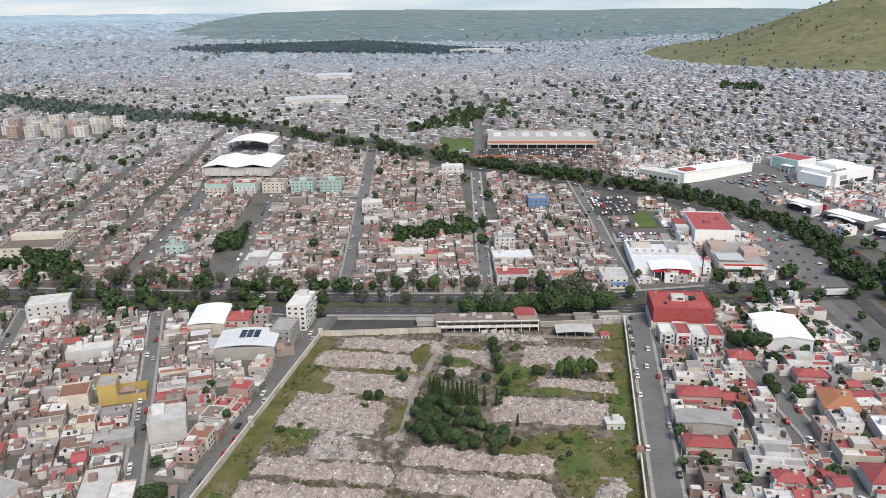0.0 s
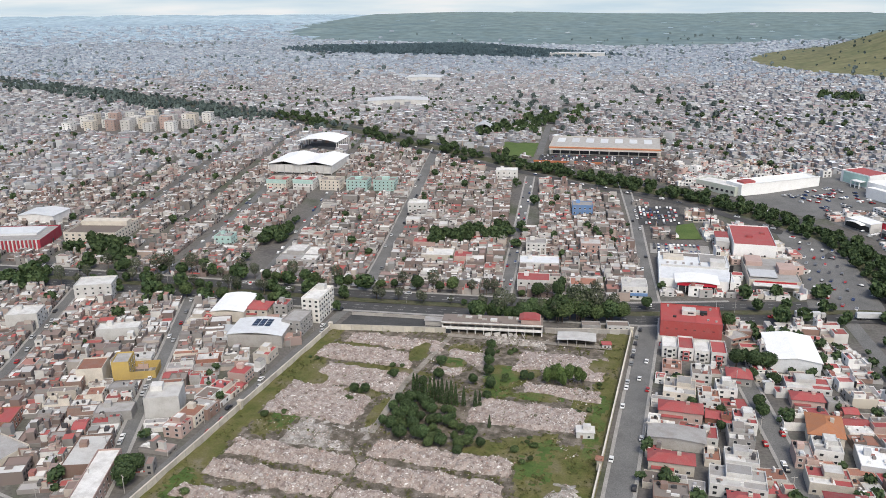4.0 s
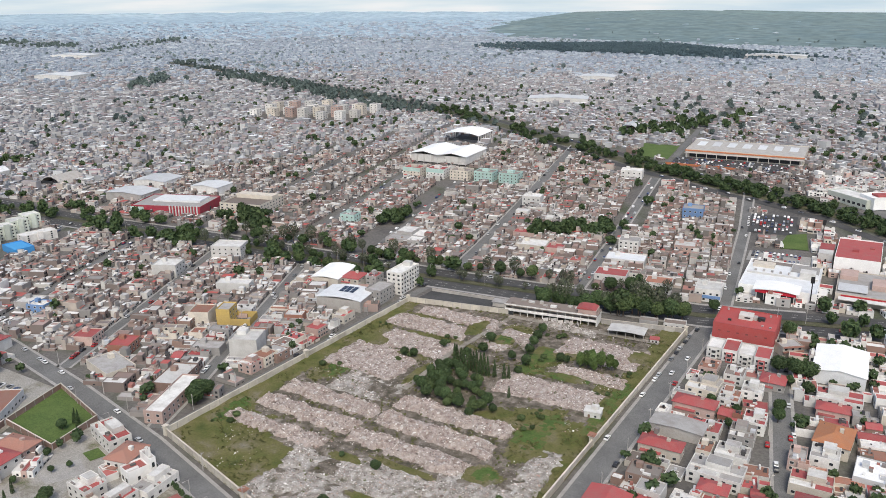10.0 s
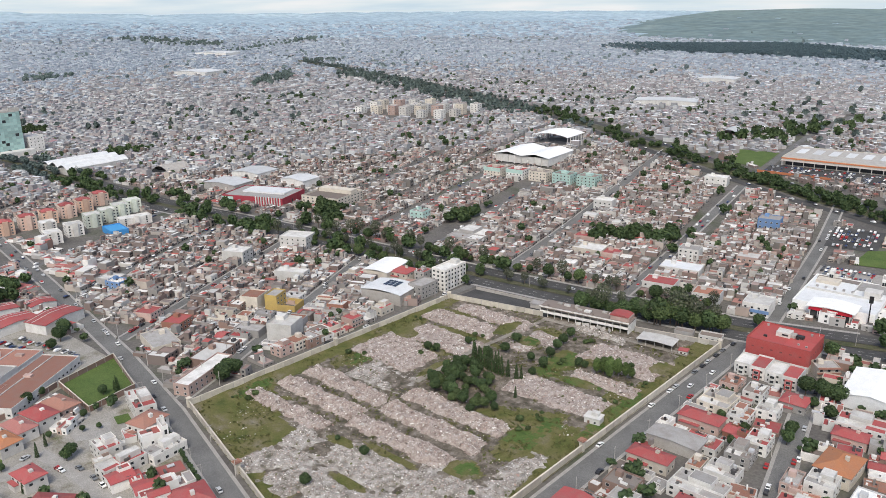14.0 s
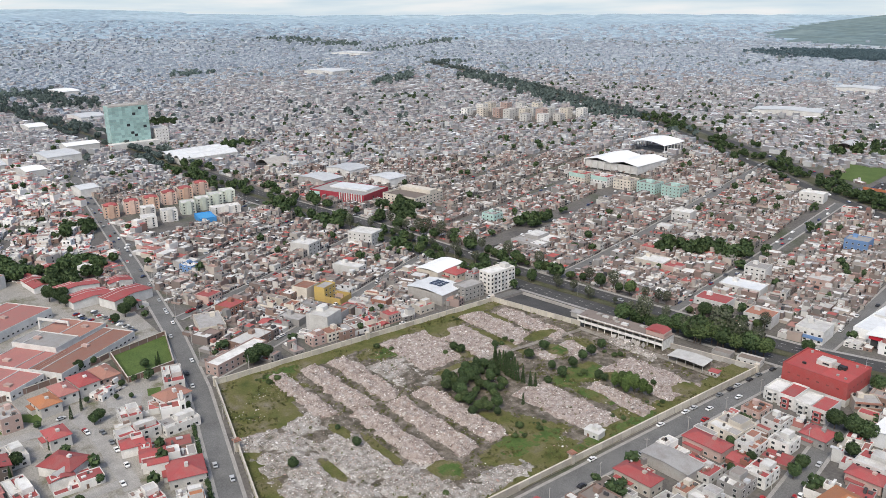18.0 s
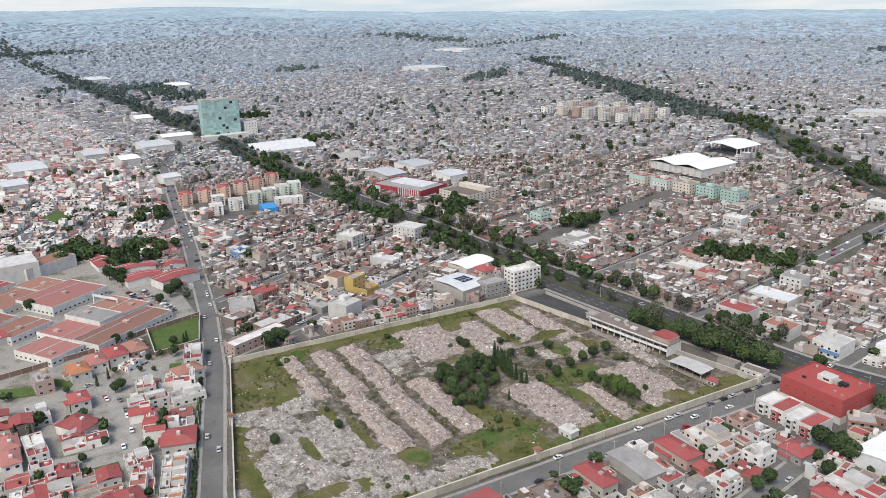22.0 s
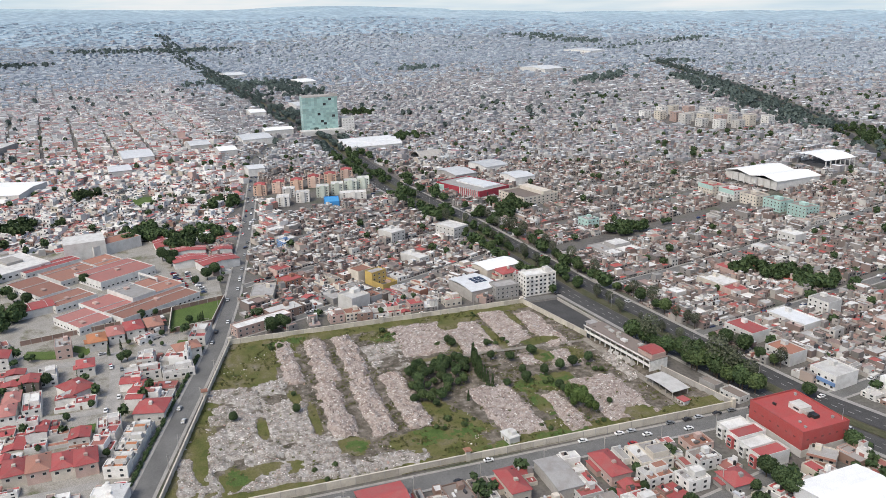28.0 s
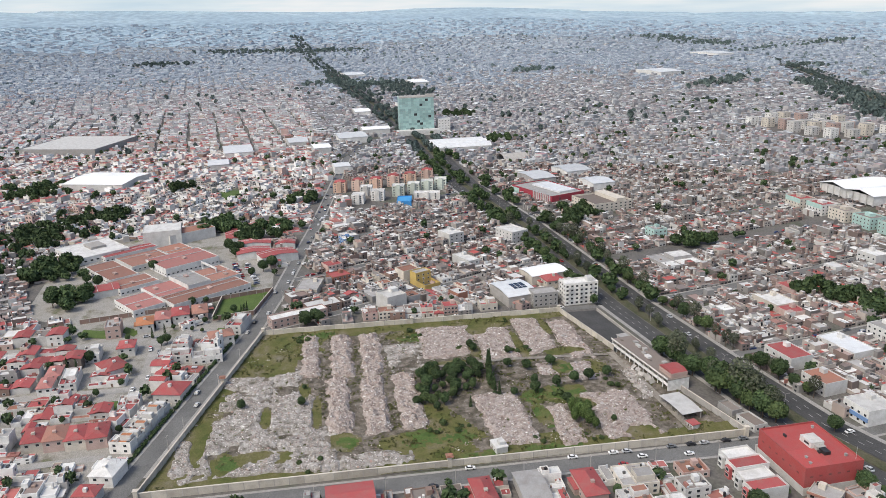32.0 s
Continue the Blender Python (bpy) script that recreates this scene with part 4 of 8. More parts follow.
# small loose things on a roof: a box without a bottom
LOOSE = (np.array([(x, y, z) for z in (0, 1) for x, y in ((-0.5, -0.5), (0.5, -0.5), (0.5, 0.5), (-0.5, 0.5))]), np.array([(4, 5, 6, 7), (0, 1, 5, 4), (1, 2, 6, 5), (2, 3, 7, 6), (3, 0, 4, 7)]))


def heights_for(n):
    return rng.choice([3.2, 3.6, 5.8, 6.2, 6.6, 8.9], n, p=[0.34, 0.3, 0.2, 0.1, 0.05, 0.01])


def town_mesh(name, p, label, kit, panes=False, tanks=False, walls=None, roofs=None, low=1.0):
    """All ordinary houses of a part of the town."""
    shape, hh = rng.integers(0, len(kit), len(p)), heights_for(len(p)) * low
    lists = {0: [], 1: [], 2: [], 3: [], 4: []}
    for k, (wall_s, roof_s) in enumerate(kit):
        q, h = p[shape == k], hh[shape == k]
        if not len(q):
            continue
        z = height(q[:, 0], q[:, 1])
        args = (q[:, 0], q[:, 1], z - 0.2, q[:, 4] + rng.normal(0, 0.035, len(q)), q[:, 2] * rng.uniform(0.93, 1.0, len(q)), q[:, 3] * rng.uniform(0.86, 1.03, len(q)), h * rng.uniform(0.86, 1.18, len(q)))
        lists[0].append(scatter(wall_s, *args))
        lists[1].append(scatter(roof_s, *args))
        if panes:
            lists[2].append(scatter(PANES[k], *args))
        if tanks:
            m = rng.random(len(q)) < 0.2
            one = np.ones(m.sum())
            for _ in range(2):
                plan = np.array(PLANS[k])[rng.integers(0, len(PLANS[k]), len(q))]
                u = rng.uniform(0.2, 0.8, (2, len(q)))
                px, py = (plan[:, 0] * u[0] + plan[:, 1] * (1 - u[0])) * q[:, 2], (plan[:, 2] * u[1] + plan[:, 3] * (1 - u[1])) * q[:, 3] * 0.9
                c, s = np.cos(q[:, 4]), np.sin(q[:, 4])
                lists[4].append(scatter(LOOSE, q[:, 0] + px * c - py * s, q[:, 1] + px * s + py * c, z - 0.25 + (plan[:, 4] - 0.07) * h, q[:, 4], rng.gamma(2, 0.7, len(q)) + 0.4, rng.gamma(2, 0.6, len(q)) + 0.4, rng.gamma(2, 0.35, len(q)) + 0.3))
            lists[3].append(scatter(TANK, q[m, 0] + rng.uniform(-1.2, 1.2, m.sum()), q[m, 1] + rng.uniform(-1.2, 1.2, m.sum()), z[m] + h[m] * 0.72, q[m, 4], one * 1.1, one * 1.1, h[m] * 0.3 + 1.2))
    joined = []
    for k, m in ((0, walls or P_WALL), (1, roofs or P_ROOF), (2, M_GLASS), (3, M_TANK), (4, P_CLUTTER)):
        if lists[k]:
            at, vs, fs = 0, [], []
            for v, f in lists[k]:
                vs.append(v), fs.append(f + at)
                at += len(v)
            joined.append((np.concatenate(vs), np.concatenate(fs), m))
    return tagged(new(name, fast_mesh(name, joined)), label, "houses", kind="stuff")


# whiter, red-roofed houses east and south of the waste ground
pale_side = (np.hypot(rest[:, 0], rest[:, 1]) < 560) & ((rest[:, 0] > 90) | ((rest[:, 1] < -100) & (rest[:, 0] > -130)) | ((rest[:, 1] < -60) & (rest[:, 0] < -330)))
town_mesh("town_houses", rest[pale_side], "white and cream terraced houses with red and white flat roofs", SHAPES, True, True, P_WHITEW, P_REDR)
rest = rest[~pale_side]
pale_side = (np.hypot(rest[:, 0], rest[:, 1]) * rng.normal(1, 0.2, len(rest)) < 950) & (rest[:, 1] < -30 + 0.06 * (rest[:, 0] + 400)) & (rest[:, 0] < -300)
town_mesh("town_houses", rest[pale_side], "white and cream houses with red and white roofs beyond the school", PLAIN, walls=P_WHITEW, roofs=P_REDR)
rest = rest[~pale_side]
# Outer part of the white quarter, in the haze-washed palettes.
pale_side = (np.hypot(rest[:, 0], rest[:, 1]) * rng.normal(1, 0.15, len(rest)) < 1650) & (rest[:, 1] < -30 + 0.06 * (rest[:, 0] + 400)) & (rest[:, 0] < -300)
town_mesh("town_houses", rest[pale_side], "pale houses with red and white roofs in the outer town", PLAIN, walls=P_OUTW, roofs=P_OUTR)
rest = rest[~pale_side]
# Distance picks the haze tint; jitter mixes the bands at their edges.
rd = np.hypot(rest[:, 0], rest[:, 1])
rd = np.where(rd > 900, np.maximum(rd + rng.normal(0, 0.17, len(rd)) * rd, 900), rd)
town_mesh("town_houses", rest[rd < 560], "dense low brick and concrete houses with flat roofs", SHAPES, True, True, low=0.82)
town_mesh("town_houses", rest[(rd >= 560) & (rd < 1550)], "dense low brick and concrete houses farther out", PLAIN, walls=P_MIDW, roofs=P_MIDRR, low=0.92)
# Haze-tinted palettes from here outwards.
town_mesh("town_houses", rest[(rd >= 1550) & (rd < 2100)], "packed houses across the plain, haze tinted into their colours", PLAIN, walls=P_HAZEW, roofs=P_MIDR)
town_mesh("town_houses", rest[(rd >= 2100) & (rd < 2900)], "far houses at the edge of the town, haze tinted into their colours", PLAIN[4:5] + PLAIN[1:2], walls=P_HAZEW, roofs=P_MIDR)
# Kept very low so dark house sides don't break the painted haze.
town_mesh("town_houses", rest[(rd >= 2900) & (rng.random(len(rd)) < 0.5)], "flattened houses on the far rise, haze tinted into their colours", PLAIN[4:5] + PLAIN[1:2], walls=P_RIM, roofs=P_RIM, low=0.35)

# loose boxes, stair heads and sheets on the roofs
near_r = rest[(np.hypot(rest[:, 0], rest[:, 1]) < 800)]
near_r = near_r[rng.integers(0, len(near_r), int(len(near_r) * 1.5))]
bw, bd, bh = rng.uniform(0.8, 5.0, len(near_r)), rng.uniform(0.8, 4.2, len(near_r)), rng.uniform(2.6, 6.4, len(near_r))
a, b = rng.uniform(-0.36, 0.36, len(near_r)) * near_r[:, 2], rng.uniform(-0.36, 0.36, len(near_r)) * near_r[:, 3]
co, si = np.cos(near_r[:, 4]), np.sin(near_r[:, 4])
qx, qy = near_r[:, 0] + a * co - b * si, near_r[:, 1] + a * si + b * co
one_box = plain_shape([(-0.5, 0.5, -0.5, 0.5, 1)])
args = (qx, qy, height(qx, qy) - 0.2, near_r[:, 4] + rng.normal(0, 0.05, len(near_r)), bw, bd, bh)
tagged(new("roof_rooms", fast_mesh("roof_rooms", [(*scatter(one_box[0], *args), P_WALL), (*scatter(one_box[1], *args), P_ROOF)])), "stair heads, wash rooms and sheets on the flat roofs", "roof rooms", kind="stuff")


# ---- parts ----
def part(name, bm, material, parent, label=""):
    me = bpy.data.meshes.new(name)
    bm.to_mesh(me)
    bm.free()
    me.materials.append(material)
    ob = new(name, me)
    ob.parent = parent
    return tagged(ob, label)


def piece(name, me, parent, x=0, y=0, z=0, deg=0, sx=1, sy=1, sz=1):
    """A part that shares its mesh with others like it."""
    ob = new(name, me)
    ob.parent = parent
    ob.matrix_basis = Matrix.LocRotScale((x, y, z), Euler((0, 0, radians(deg))), (sx, sy, sz))
    return ob


def box(bm, x0, x1, y0, y1, z0, z1):
    v = [bm.verts.new(c) for c in ((x0, y0, z0), (x1, y0, z0), (x1, y1, z0), (x0, y1, z0), (x0, y0, z1), (x1, y0, z1), (x1, y1, z1), (x0, y1, z1))]
    for f in ((3, 2, 1, 0), (4, 5, 6, 7), (0, 1, 5, 4), (1, 2, 6, 5), (2, 3, 7, 6), (3, 0, 4, 7)):
        bm.faces.new([v[i] for i in f])
    return bm


def boxes(*list_):
    bm = bmesh.new()
    for b in list_:
        box(bm, *b)
    return bm


def mesh_bm(name, bm, mat):
    me = bpy.data.meshes.new(name)
    bm.to_mesh(me)
    bm.free()
    me.materials.append(mat)
    return me


def thing(name, x, y, deg, label, category, group="", lift=0.0):
    ob = new(name)
    ob.matrix_world = pose(x, y, float(height(x, y)) + lift, 0, 0, deg)
    return tagged(ob, label, category, group)


def prism(bm, outline, y0, y1):
    """An outline in x and z drawn out along y."""
    a, b = [bm.verts.new((x, y0, z)) for x, z in outline], [bm.verts.new((x, y1, z)) for x, z in outline]
    n = len(outline)
    for k in range(n):
        bm.faces.new((a[k], a[(k + 1) % n], b[(k + 1) % n], b[k]))
    bm.faces.new(a[::-1]), bm.faces.new(b)
    return bm


def gable_outline(w, z0, rise, thick=0.25):
    return [(-w / 2, z0), (0, z0 + rise), (w / 2, z0), (w / 2, z0 - thick), (0, z0 + rise - thick), (-w / 2, z0 - thick)]


def vault_outline(w, z0, rise, thick=0.3, n=10):
    top = [(-w / 2 + w * k / n, z0 + rise * math.sin(math.pi * k / n)) for k in range(n + 1)]
    return top + [(x, z - thick) for x, z in reversed(top)]


def window_mesh():
    """A framed pane one metre square on the face y = 0, looking to -y."""
    bm = bmesh.new()
    rings = [[bm.verts.new((x * a, y, 0.5 + z * a)) for x, z in ((-1, -1), (1, -1), (1, 1), (-1, 1))] for a, y in ((0.5, 0.02), (0.5, -0.07), (0.43, -0.07), (0.43, -0.03))]
    for a, b in zip(rings, rings[1:]):
        for k in range(4):
            bm.faces.new((a[k], a[(k + 1) % 4], b[(k + 1) % 4], b[k]))
    bm.faces.new(rings[-1]).material_index = 1
    me = mesh_bm("window", bm, M_WHITE)
    me.materials.append(M_GLASS)
    return me


WINDOW = window_mesh()
DOOR = mesh_bm("door", boxes((-0.5, 0.5, -0.05, 0.02, 0, 1), (0.34, 0.4, -0.1, -0.05, 0.45, 0.5)), weathered("door_paint", (0.16, 0.1, 0.07), 0.6, 0.2, vary=0.6))


def lathe(bm, profile, n=10, cx=0, cy=0):
    rings = [[bm.verts.new((cx + r * math.cos(2 * math.pi * k / n), cy + r * math.sin(2 * math.pi * k / n), z)) for k in range(n)] for r, z in profile]
    for a, b in zip(rings, rings[1:]):
        for k in range(n):
            bm.faces.new((a[k], a[(k + 1) % n], b[(k + 1) % n], b[k]))
    bm.faces.new(rings[-1])
    return bm


TANK_ME = mesh_bm("water_tank", lathe(bmesh.new(), [(0.55, 0), (0.58, 0.1), (0.56, 0.5), (0.58, 0.9), (0.4, 1.15), (0.2, 1.2), (0.2, 1.3)]), M_TANK)


def windows(ob, w, d, h, storeys, cols, sides="sn", zlo=0.9, ww=1.3, wh=1.2, start=0):
    """Rows of framed windows on the named sides of a block."""
    for s in sides:
        span, face, deg = {"s": (w, -d / 2, 0), "n": (w, -d / 2, 180), "e": (d, -w / 2, 90), "w": (d, -w / 2, 270)}[s]
        n = max(1, round(cols * span / max(w, d)))
        for fl in range(start, storeys):
            for k in range(n):
                u, a = -span / 2 + span * (k + 0.5) / n, radians(deg)
                piece("window", WINDOW, ob, u * math.cos(a) - face * math.sin(a), u * math.sin(a) + face * math.cos(a), zlo + fl * (h - 0.8) / storeys, deg, ww, 1, wh)


def shell(w, d, h, t):
    """Four walls in one ring, with thickness."""
    bm = bmesh.new()
    rings = [[bm.verts.new((x * (w / 2 - e), y * (d / 2 - e), z)) for x, y in ((-1, -1), (1, -1), (1, 1), (-1, 1))] for e, z in ((0, -0.6), (0, h), (t, h), (t, -0.6))]
    for a, b in zip(rings, rings[1:] + rings[:1]):
        for k in range(4):
            bm.faces.new((a[k], a[(k + 1) % 4], b[(k + 1) % 4], b[k]))
    return bm


def block(name, q, h, wall_m, roof_m, label, category="building", parapet=0.7, group="", lift=0.0):
    """A flat-roofed building with a parapet."""
    cx, cy, w, d, deg = q
    ob = thing(name, cx, cy, deg, label, category, group, lift)
    t = 0.25
    part("wall", shell(w, d, h, t), wall_m, ob)
    part("roof", boxes((-w / 2 + t, w / 2 - t, -d / 2 + t, d / 2 - t, h - parapet - 0.3, h - parapet)), roof_m, ob)
    return ob


# ---- ordinary houses near the camera ----
KIT = {}


def kit(k, what, mat):
    key = (k, what, mat.name)
    if key not in KIT:
        if what == "wall":
            v, f = SHAPES[k][0]
            KIT[key] = mesh_of(what, v.tolist(), f.tolist(), mat)
        else:
            x0, x1, y0, y1, z = PLANS[k][int(what[4:])]
            KIT[key] = mesh_bm("roof", boxes((x0 + 0.025, x1 - 0.025, y0 + 0.025, y1 - 0.025, z - 0.1, z - 0.07)), mat)
    return KIT[key]


def tile_roof(mat):
    key = ("tile", mat.name)
    if key not in KIT:
        KIT[key] = mesh_bm("tiled_roof", prism(bmesh.new(), gable_outline(1.08, 0, 0.22, 0.04), -0.53, 0.53), mat)
    return KIT[key]


NAMES = {m.name: m.name.split("_")[1] for m in WALLS + ROOFS + [M_PLASTER]}


ON_ROOFS = []


def house(p, walls, wp, roofs, rp, plans=range(8)):
    k = int(rng.choice(list(plans)))
    h = float(heights_for(1)[0]) * (1.12 if len(plans) < 8 else 0.9)
    wm, rm = walls[int(rng.choice(len(walls), p=wp))], roofs[int(rng.choice(len(roofs), p=rp))]
    w, d = p[2] * 0.985, p[3] * float(rng.uniform(0.86, 0.98))
    storeys = 1 if h < 5 else 2 if h < 8 else 3
    ob = thing("house", p[0], p[1], math.degrees(p[4]), "%s-walled house with %s and %s flat roof" % (NAMES[wm.name], ("one storey", "two storeys", "three storeys")[storeys - 1], NAMES[rm.name]), "house", "town houses", -0.2)
    piece("wall", kit(k, "wall", wm), ob, 0, 0, 0, 0, w, d, h)
    for i in range(len(PLANS[k])):
        r2 = rm if i == 0 or rng.random() < 0.5 else roofs[int(rng.choice(len(roofs), p=rp))]
        piece("roof", kit(k, "roof%d" % i, r2), ob, 0, 0, 0, 0, w, d, h)
    x0, x1, y0, y1, z = PLANS[k][0] if PLANS[k][0][2] < -0.3 else PLANS[k][1]
    for fl in range(storeys):
        if (fl + 0.9) / storeys <= z + 0.02:
            zz = 0.9 + fl * h / storeys
            if fl:
                piece("window", WINDOW, ob, (x0 * 0.72 + x1 * 0.28) * w, y0 * d - 0.01, zz, 0, 1.5, 1, 1.2)
            piece("window", WINDOW, ob, (x0 * 0.28 + x1 * 0.72) * w, y0 * d - 0.01, zz, 0, 1.5, 1, 1.2)
    piece("door", DOOR, ob, (x0 * 0.72 + x1 * 0.28) * w, y0 * d - 0.01, 0.2, 0, 1.0, 1, 2.1)
    for _ in range(4):
        b = PLANS[k][int(rng.integers(0, len(PLANS[k])))]
        u, v = float(rng.uniform(0.15, 0.85)), float(rng.uniform(0.15, 0.85))
        ON_ROOFS.append((p[0], p[1], p[4], (b[0] * u + b[1] * (1 - u)) * w, (b[2] * v + b[3] * (1 - v)) * d, float(height(p[0], p[1])) - 0.28 + (b[4] - 0.07) * h))
    bx = PLANS[k][-1]
    if rng.random() < 0.35:
        piece("water_tank", TANK_ME, ob, (bx[0] * 0.6 + bx[1] * 0.4) * w, (bx[2] * 0.4 + bx[3] * 0.6) * d, bx[4] * h - 0.07 * h)
    if rm is R_RED and rng.random() < (0.85 if len(plans) < 8 else 0.45):
        bx = PLANS[k][0]
        piece("tiled_roof", tile_roof(rm), ob, (bx[0] + bx[1]) / 2 * w, (bx[2] + bx[3]) / 2 * d, bx[4] * h + 0.05, 0, (bx[1] - bx[0]) * w, (bx[3] - bx[2]) * d, 5)
    return ob


for p in near_plots:
    if p[0] < -88 and p[1] > -95:
        house(p, WALLS, [0.27, 0.15, 0.13, 0.15, 0.22, 0.02, 0.04, 0.01, 0.01], ROOFS, [0.19, 0.3, 0.2, 0.08, 0.11, 0.12])
    elif p[1] < -95 and p[0] < 90:
        house(p, [M_PLASTER] + WALLS, [0.6, 0.14, 0.1, 0.07, 0.02, 0.04, 0.02, 0.005, 0.0025, 0.0025], ROOFS, [0.7, 0.12, 0.06, 0.02, 0.08, 0.02], (0, 1, 3, 4, 5, 7))
    else:
        house(p, [M_PLASTER] + WALLS, [0.2, 0.28, 0.16, 0.12, 0.1, 0.1, 0.02, 0.01, 0.005, 0.005], ROOFS, [0.42, 0.2, 0.16, 0.06, 0.08, 0.08])
for x, y, w, d, deg, h, wall_m, roof_m, style, label in VILLAS:
    for _ in range(7 if style in ("flat", "step") else 0):
        ON_ROOFS.append((x, y, radians(deg), float(rng.uniform(-0.42, 0.42)) * w, float(rng.uniform(-0.42, 0.42)) * d, float(height(x, y)) + h * 0.88 - 0.62))
q = np.array(ON_ROOFS)
v, f = scatter(LOOSE, q[:, 0] + q[:, 3] * np.cos(q[:, 2]) - q[:, 4] * np.sin(q[:, 2]), q[:, 1] + q[:, 3] * np.sin(q[:, 2]) + q[:, 4] * np.cos(q[:, 2]), q[:, 5], q[:, 2] + rng.normal(0, 0.08, len(q)), rng.gamma(2, 0.45, len(q)) + 0.3, rng.gamma(2, 0.4, len(q)) + 0.3, rng.gamma(2, 0.3, len(q)) + 0.25)
tagged(new("roof_clutter", fast_mesh("roof_clutter", [(v, f, P_CLUTTER)])), "boxes, sheets and gas cylinders left on the flat roofs", "roof clutter", kind="stuff")
tagged(new("terrace_yards", mesh_of("terrace_yards", [(x, y, 0.09) for x, y in S_Z], [tuple(range(len(S_Z)))], M_YARD)), "pale paved yards and gardens between the white terraces", "ground", kind="structure")
tagged(new("school_yard", mesh_of("school_yard", [(x, y, float(height(x, y)) + 0.12) for x, y in SCHOOL], [tuple(range(len(SCHOOL)))[::-1]], M_YARD)), "pale paved school yards with green patches", "ground", kind="structure")


def hip_mesh(w, d, z, rise, over=0.5):
    """A hipped roof with eaves of some thickness."""
    bm = bmesh.new()
    w, d = w / 2 + over, d / 2 + over
    r = max(w, d) - min(w, d) * 0.9
    ends = ((-r, 0), (r, 0)) if w >= d else ((0, -r), (0, r))
    lo = [bm.verts.new((x * w, y * d, z - 0.18)) for x, y in ((-1, -1), (1, -1), (1, 1), (-1, 1))]
    up = [bm.verts.new((x * w, y * d, z)) for x, y in ((-1, -1), (1, -1), (1, 1), (-1, 1))]
    a, b = [bm.verts.new((x, y, z + rise)) for x, y in ends]
    for k in range(4):
        bm.faces.new((lo[k], lo[(k + 1) % 4], up[(k + 1) % 4], up[k]))
    bm.faces.new(lo[::-1])
    if w >= d:
        for f in ((up[0], up[1], b, a), (up[1], up[2], b), (up[2], up[3], a, b), (up[3], up[0], a)):
            bm.faces.new(f)
    else:
        for f in ((up[0], up[1], a), (up[1], up[2], b, a), (up[2], up[3], b), (up[3], up[0], a, b)):
            bm.faces.new(f)
    return bm


def villa(x, y, w, d, deg, h, wall_m, roof_m, style, label):
    h *= 0.88
    if style in ("flat", "step", "balcony"):
        ob = block("villa", (x, y, w, d, deg), h, wall_m, roof_m, label, "house", 0.6, "villas")
        if style == "step":
            u = float(rng.uniform(-0.15, 0.15)) * w
            part("upper_room", shell(w * 0.45, d * 0.5, 2.2, 0.2), wall_m, ob).matrix_basis = Matrix.Translation((u, d * 0.18, h - 0.3))
            part("upper_roof", boxes((u - w * 0.22, u + w * 0.22, d * 0.18 - d * 0.245, d * 0.18 + d * 0.245, h + 1.5, h + 1.7)), R_WHITE if roof_m is R_RED else roof_m, ob)
            part("terrace_wall", boxes((-w / 2 + 0.3, w / 2 - 0.3, -d * 0.12 - 0.1, -d * 0.12 + 0.1, h - 0.6, h + 0.3)), wall_m, ob)
            part("terrace_floor", boxes((-w / 2 + 0.3, w * 0.1, -d / 2 + 0.3, -d * 0.12 - 0.12, h - 0.59, h - 0.5)), R_WHITE if roof_m is not R_WHITE else R_GREY, ob)
        else:
            part("stair_head", boxes((-w * 0.3, -w * 0.3 + 2.6, d * 0.05, d * 0.05 + 2.4, h - 0.6, h + 1.6)), wall_m, ob)
        if style == "balcony":
            for z in (2.7, 5.4):
                part("balcony", boxes((-w / 2, w / 2, -d / 2 - 1.4, -d / 2 - 0.02, z - 0.15, z), (-w / 2, w / 2, -d / 2 - 1.4, -d / 2 - 1.25, z, z + 0.9)), R_CLAY, ob, "brick-red balcony")
    else:
        ob = thing("villa", x, y, deg, label, "house", "villas")
        part("wall", boxes((-w / 2, w / 2, -d / 2, d / 2, -0.6, h)), wall_m, ob)
        part("tiled_roof", hip_mesh(w, d, h + 0.2, min(w, d) * 0.2), roof_m, ob)
        part("chimney_box", boxes((w * 0.12, w * 0.12 + 1.5, -0.6, 0.9, h + 0.4, h + min(w, d) * 0.2 + 0.9)), wall_m, ob)
        if style == "porch":
            part("porch", prism(bmesh.new(), [(1, 0), (7, 0), (7, 3.6), (4, 5.2), (1, 3.6)], -d / 2 - 4, -d / 2), M_PLASTER, ob)
            part("porch_roof", prism(bmesh.new(), [(0.5, 3.5), (4, 5.4), (7.5, 3.5), (7.5, 3.75), (4, 5.7), (0.5, 3.75)], -d / 2 - 4.4, -d / 2 + 1.5), R_GREY, ob, "grey-green gabled porch roof")
        else:
            part("front_wing", boxes((-w * 0.42, w * 0.05, -d / 2 - 1.8, -d / 2 - 0.01, -0.6, h * 0.55)), wall_m, ob)
            part("wing_roof", boxes((-w * 0.42 - 0.2, w * 0.05 + 0.2, -d / 2 - 2.1, -d / 2 - 0.02, h * 0.55, h * 0.55 + 0.2)), roof_m, ob)
    n = 1 if h < 5 else 2 if h < 8.4 else 3
    windows(ob, w, d, h, n, max(2, max(w, d) / 4.2), "se" if style != "porch" else "e", 0.9, 1.6, 1.3, 0 if style in ("flat", "step") else min(1, n - 1))
    if wall_m is not M_METAL:
        piece("water_tank", TANK_ME, ob, -w * 0.36, d * 0.32, h - 0.6 if style in ("flat", "step", "balcony") else h - 0.2)


for q in VILLAS:
    villa(*q)


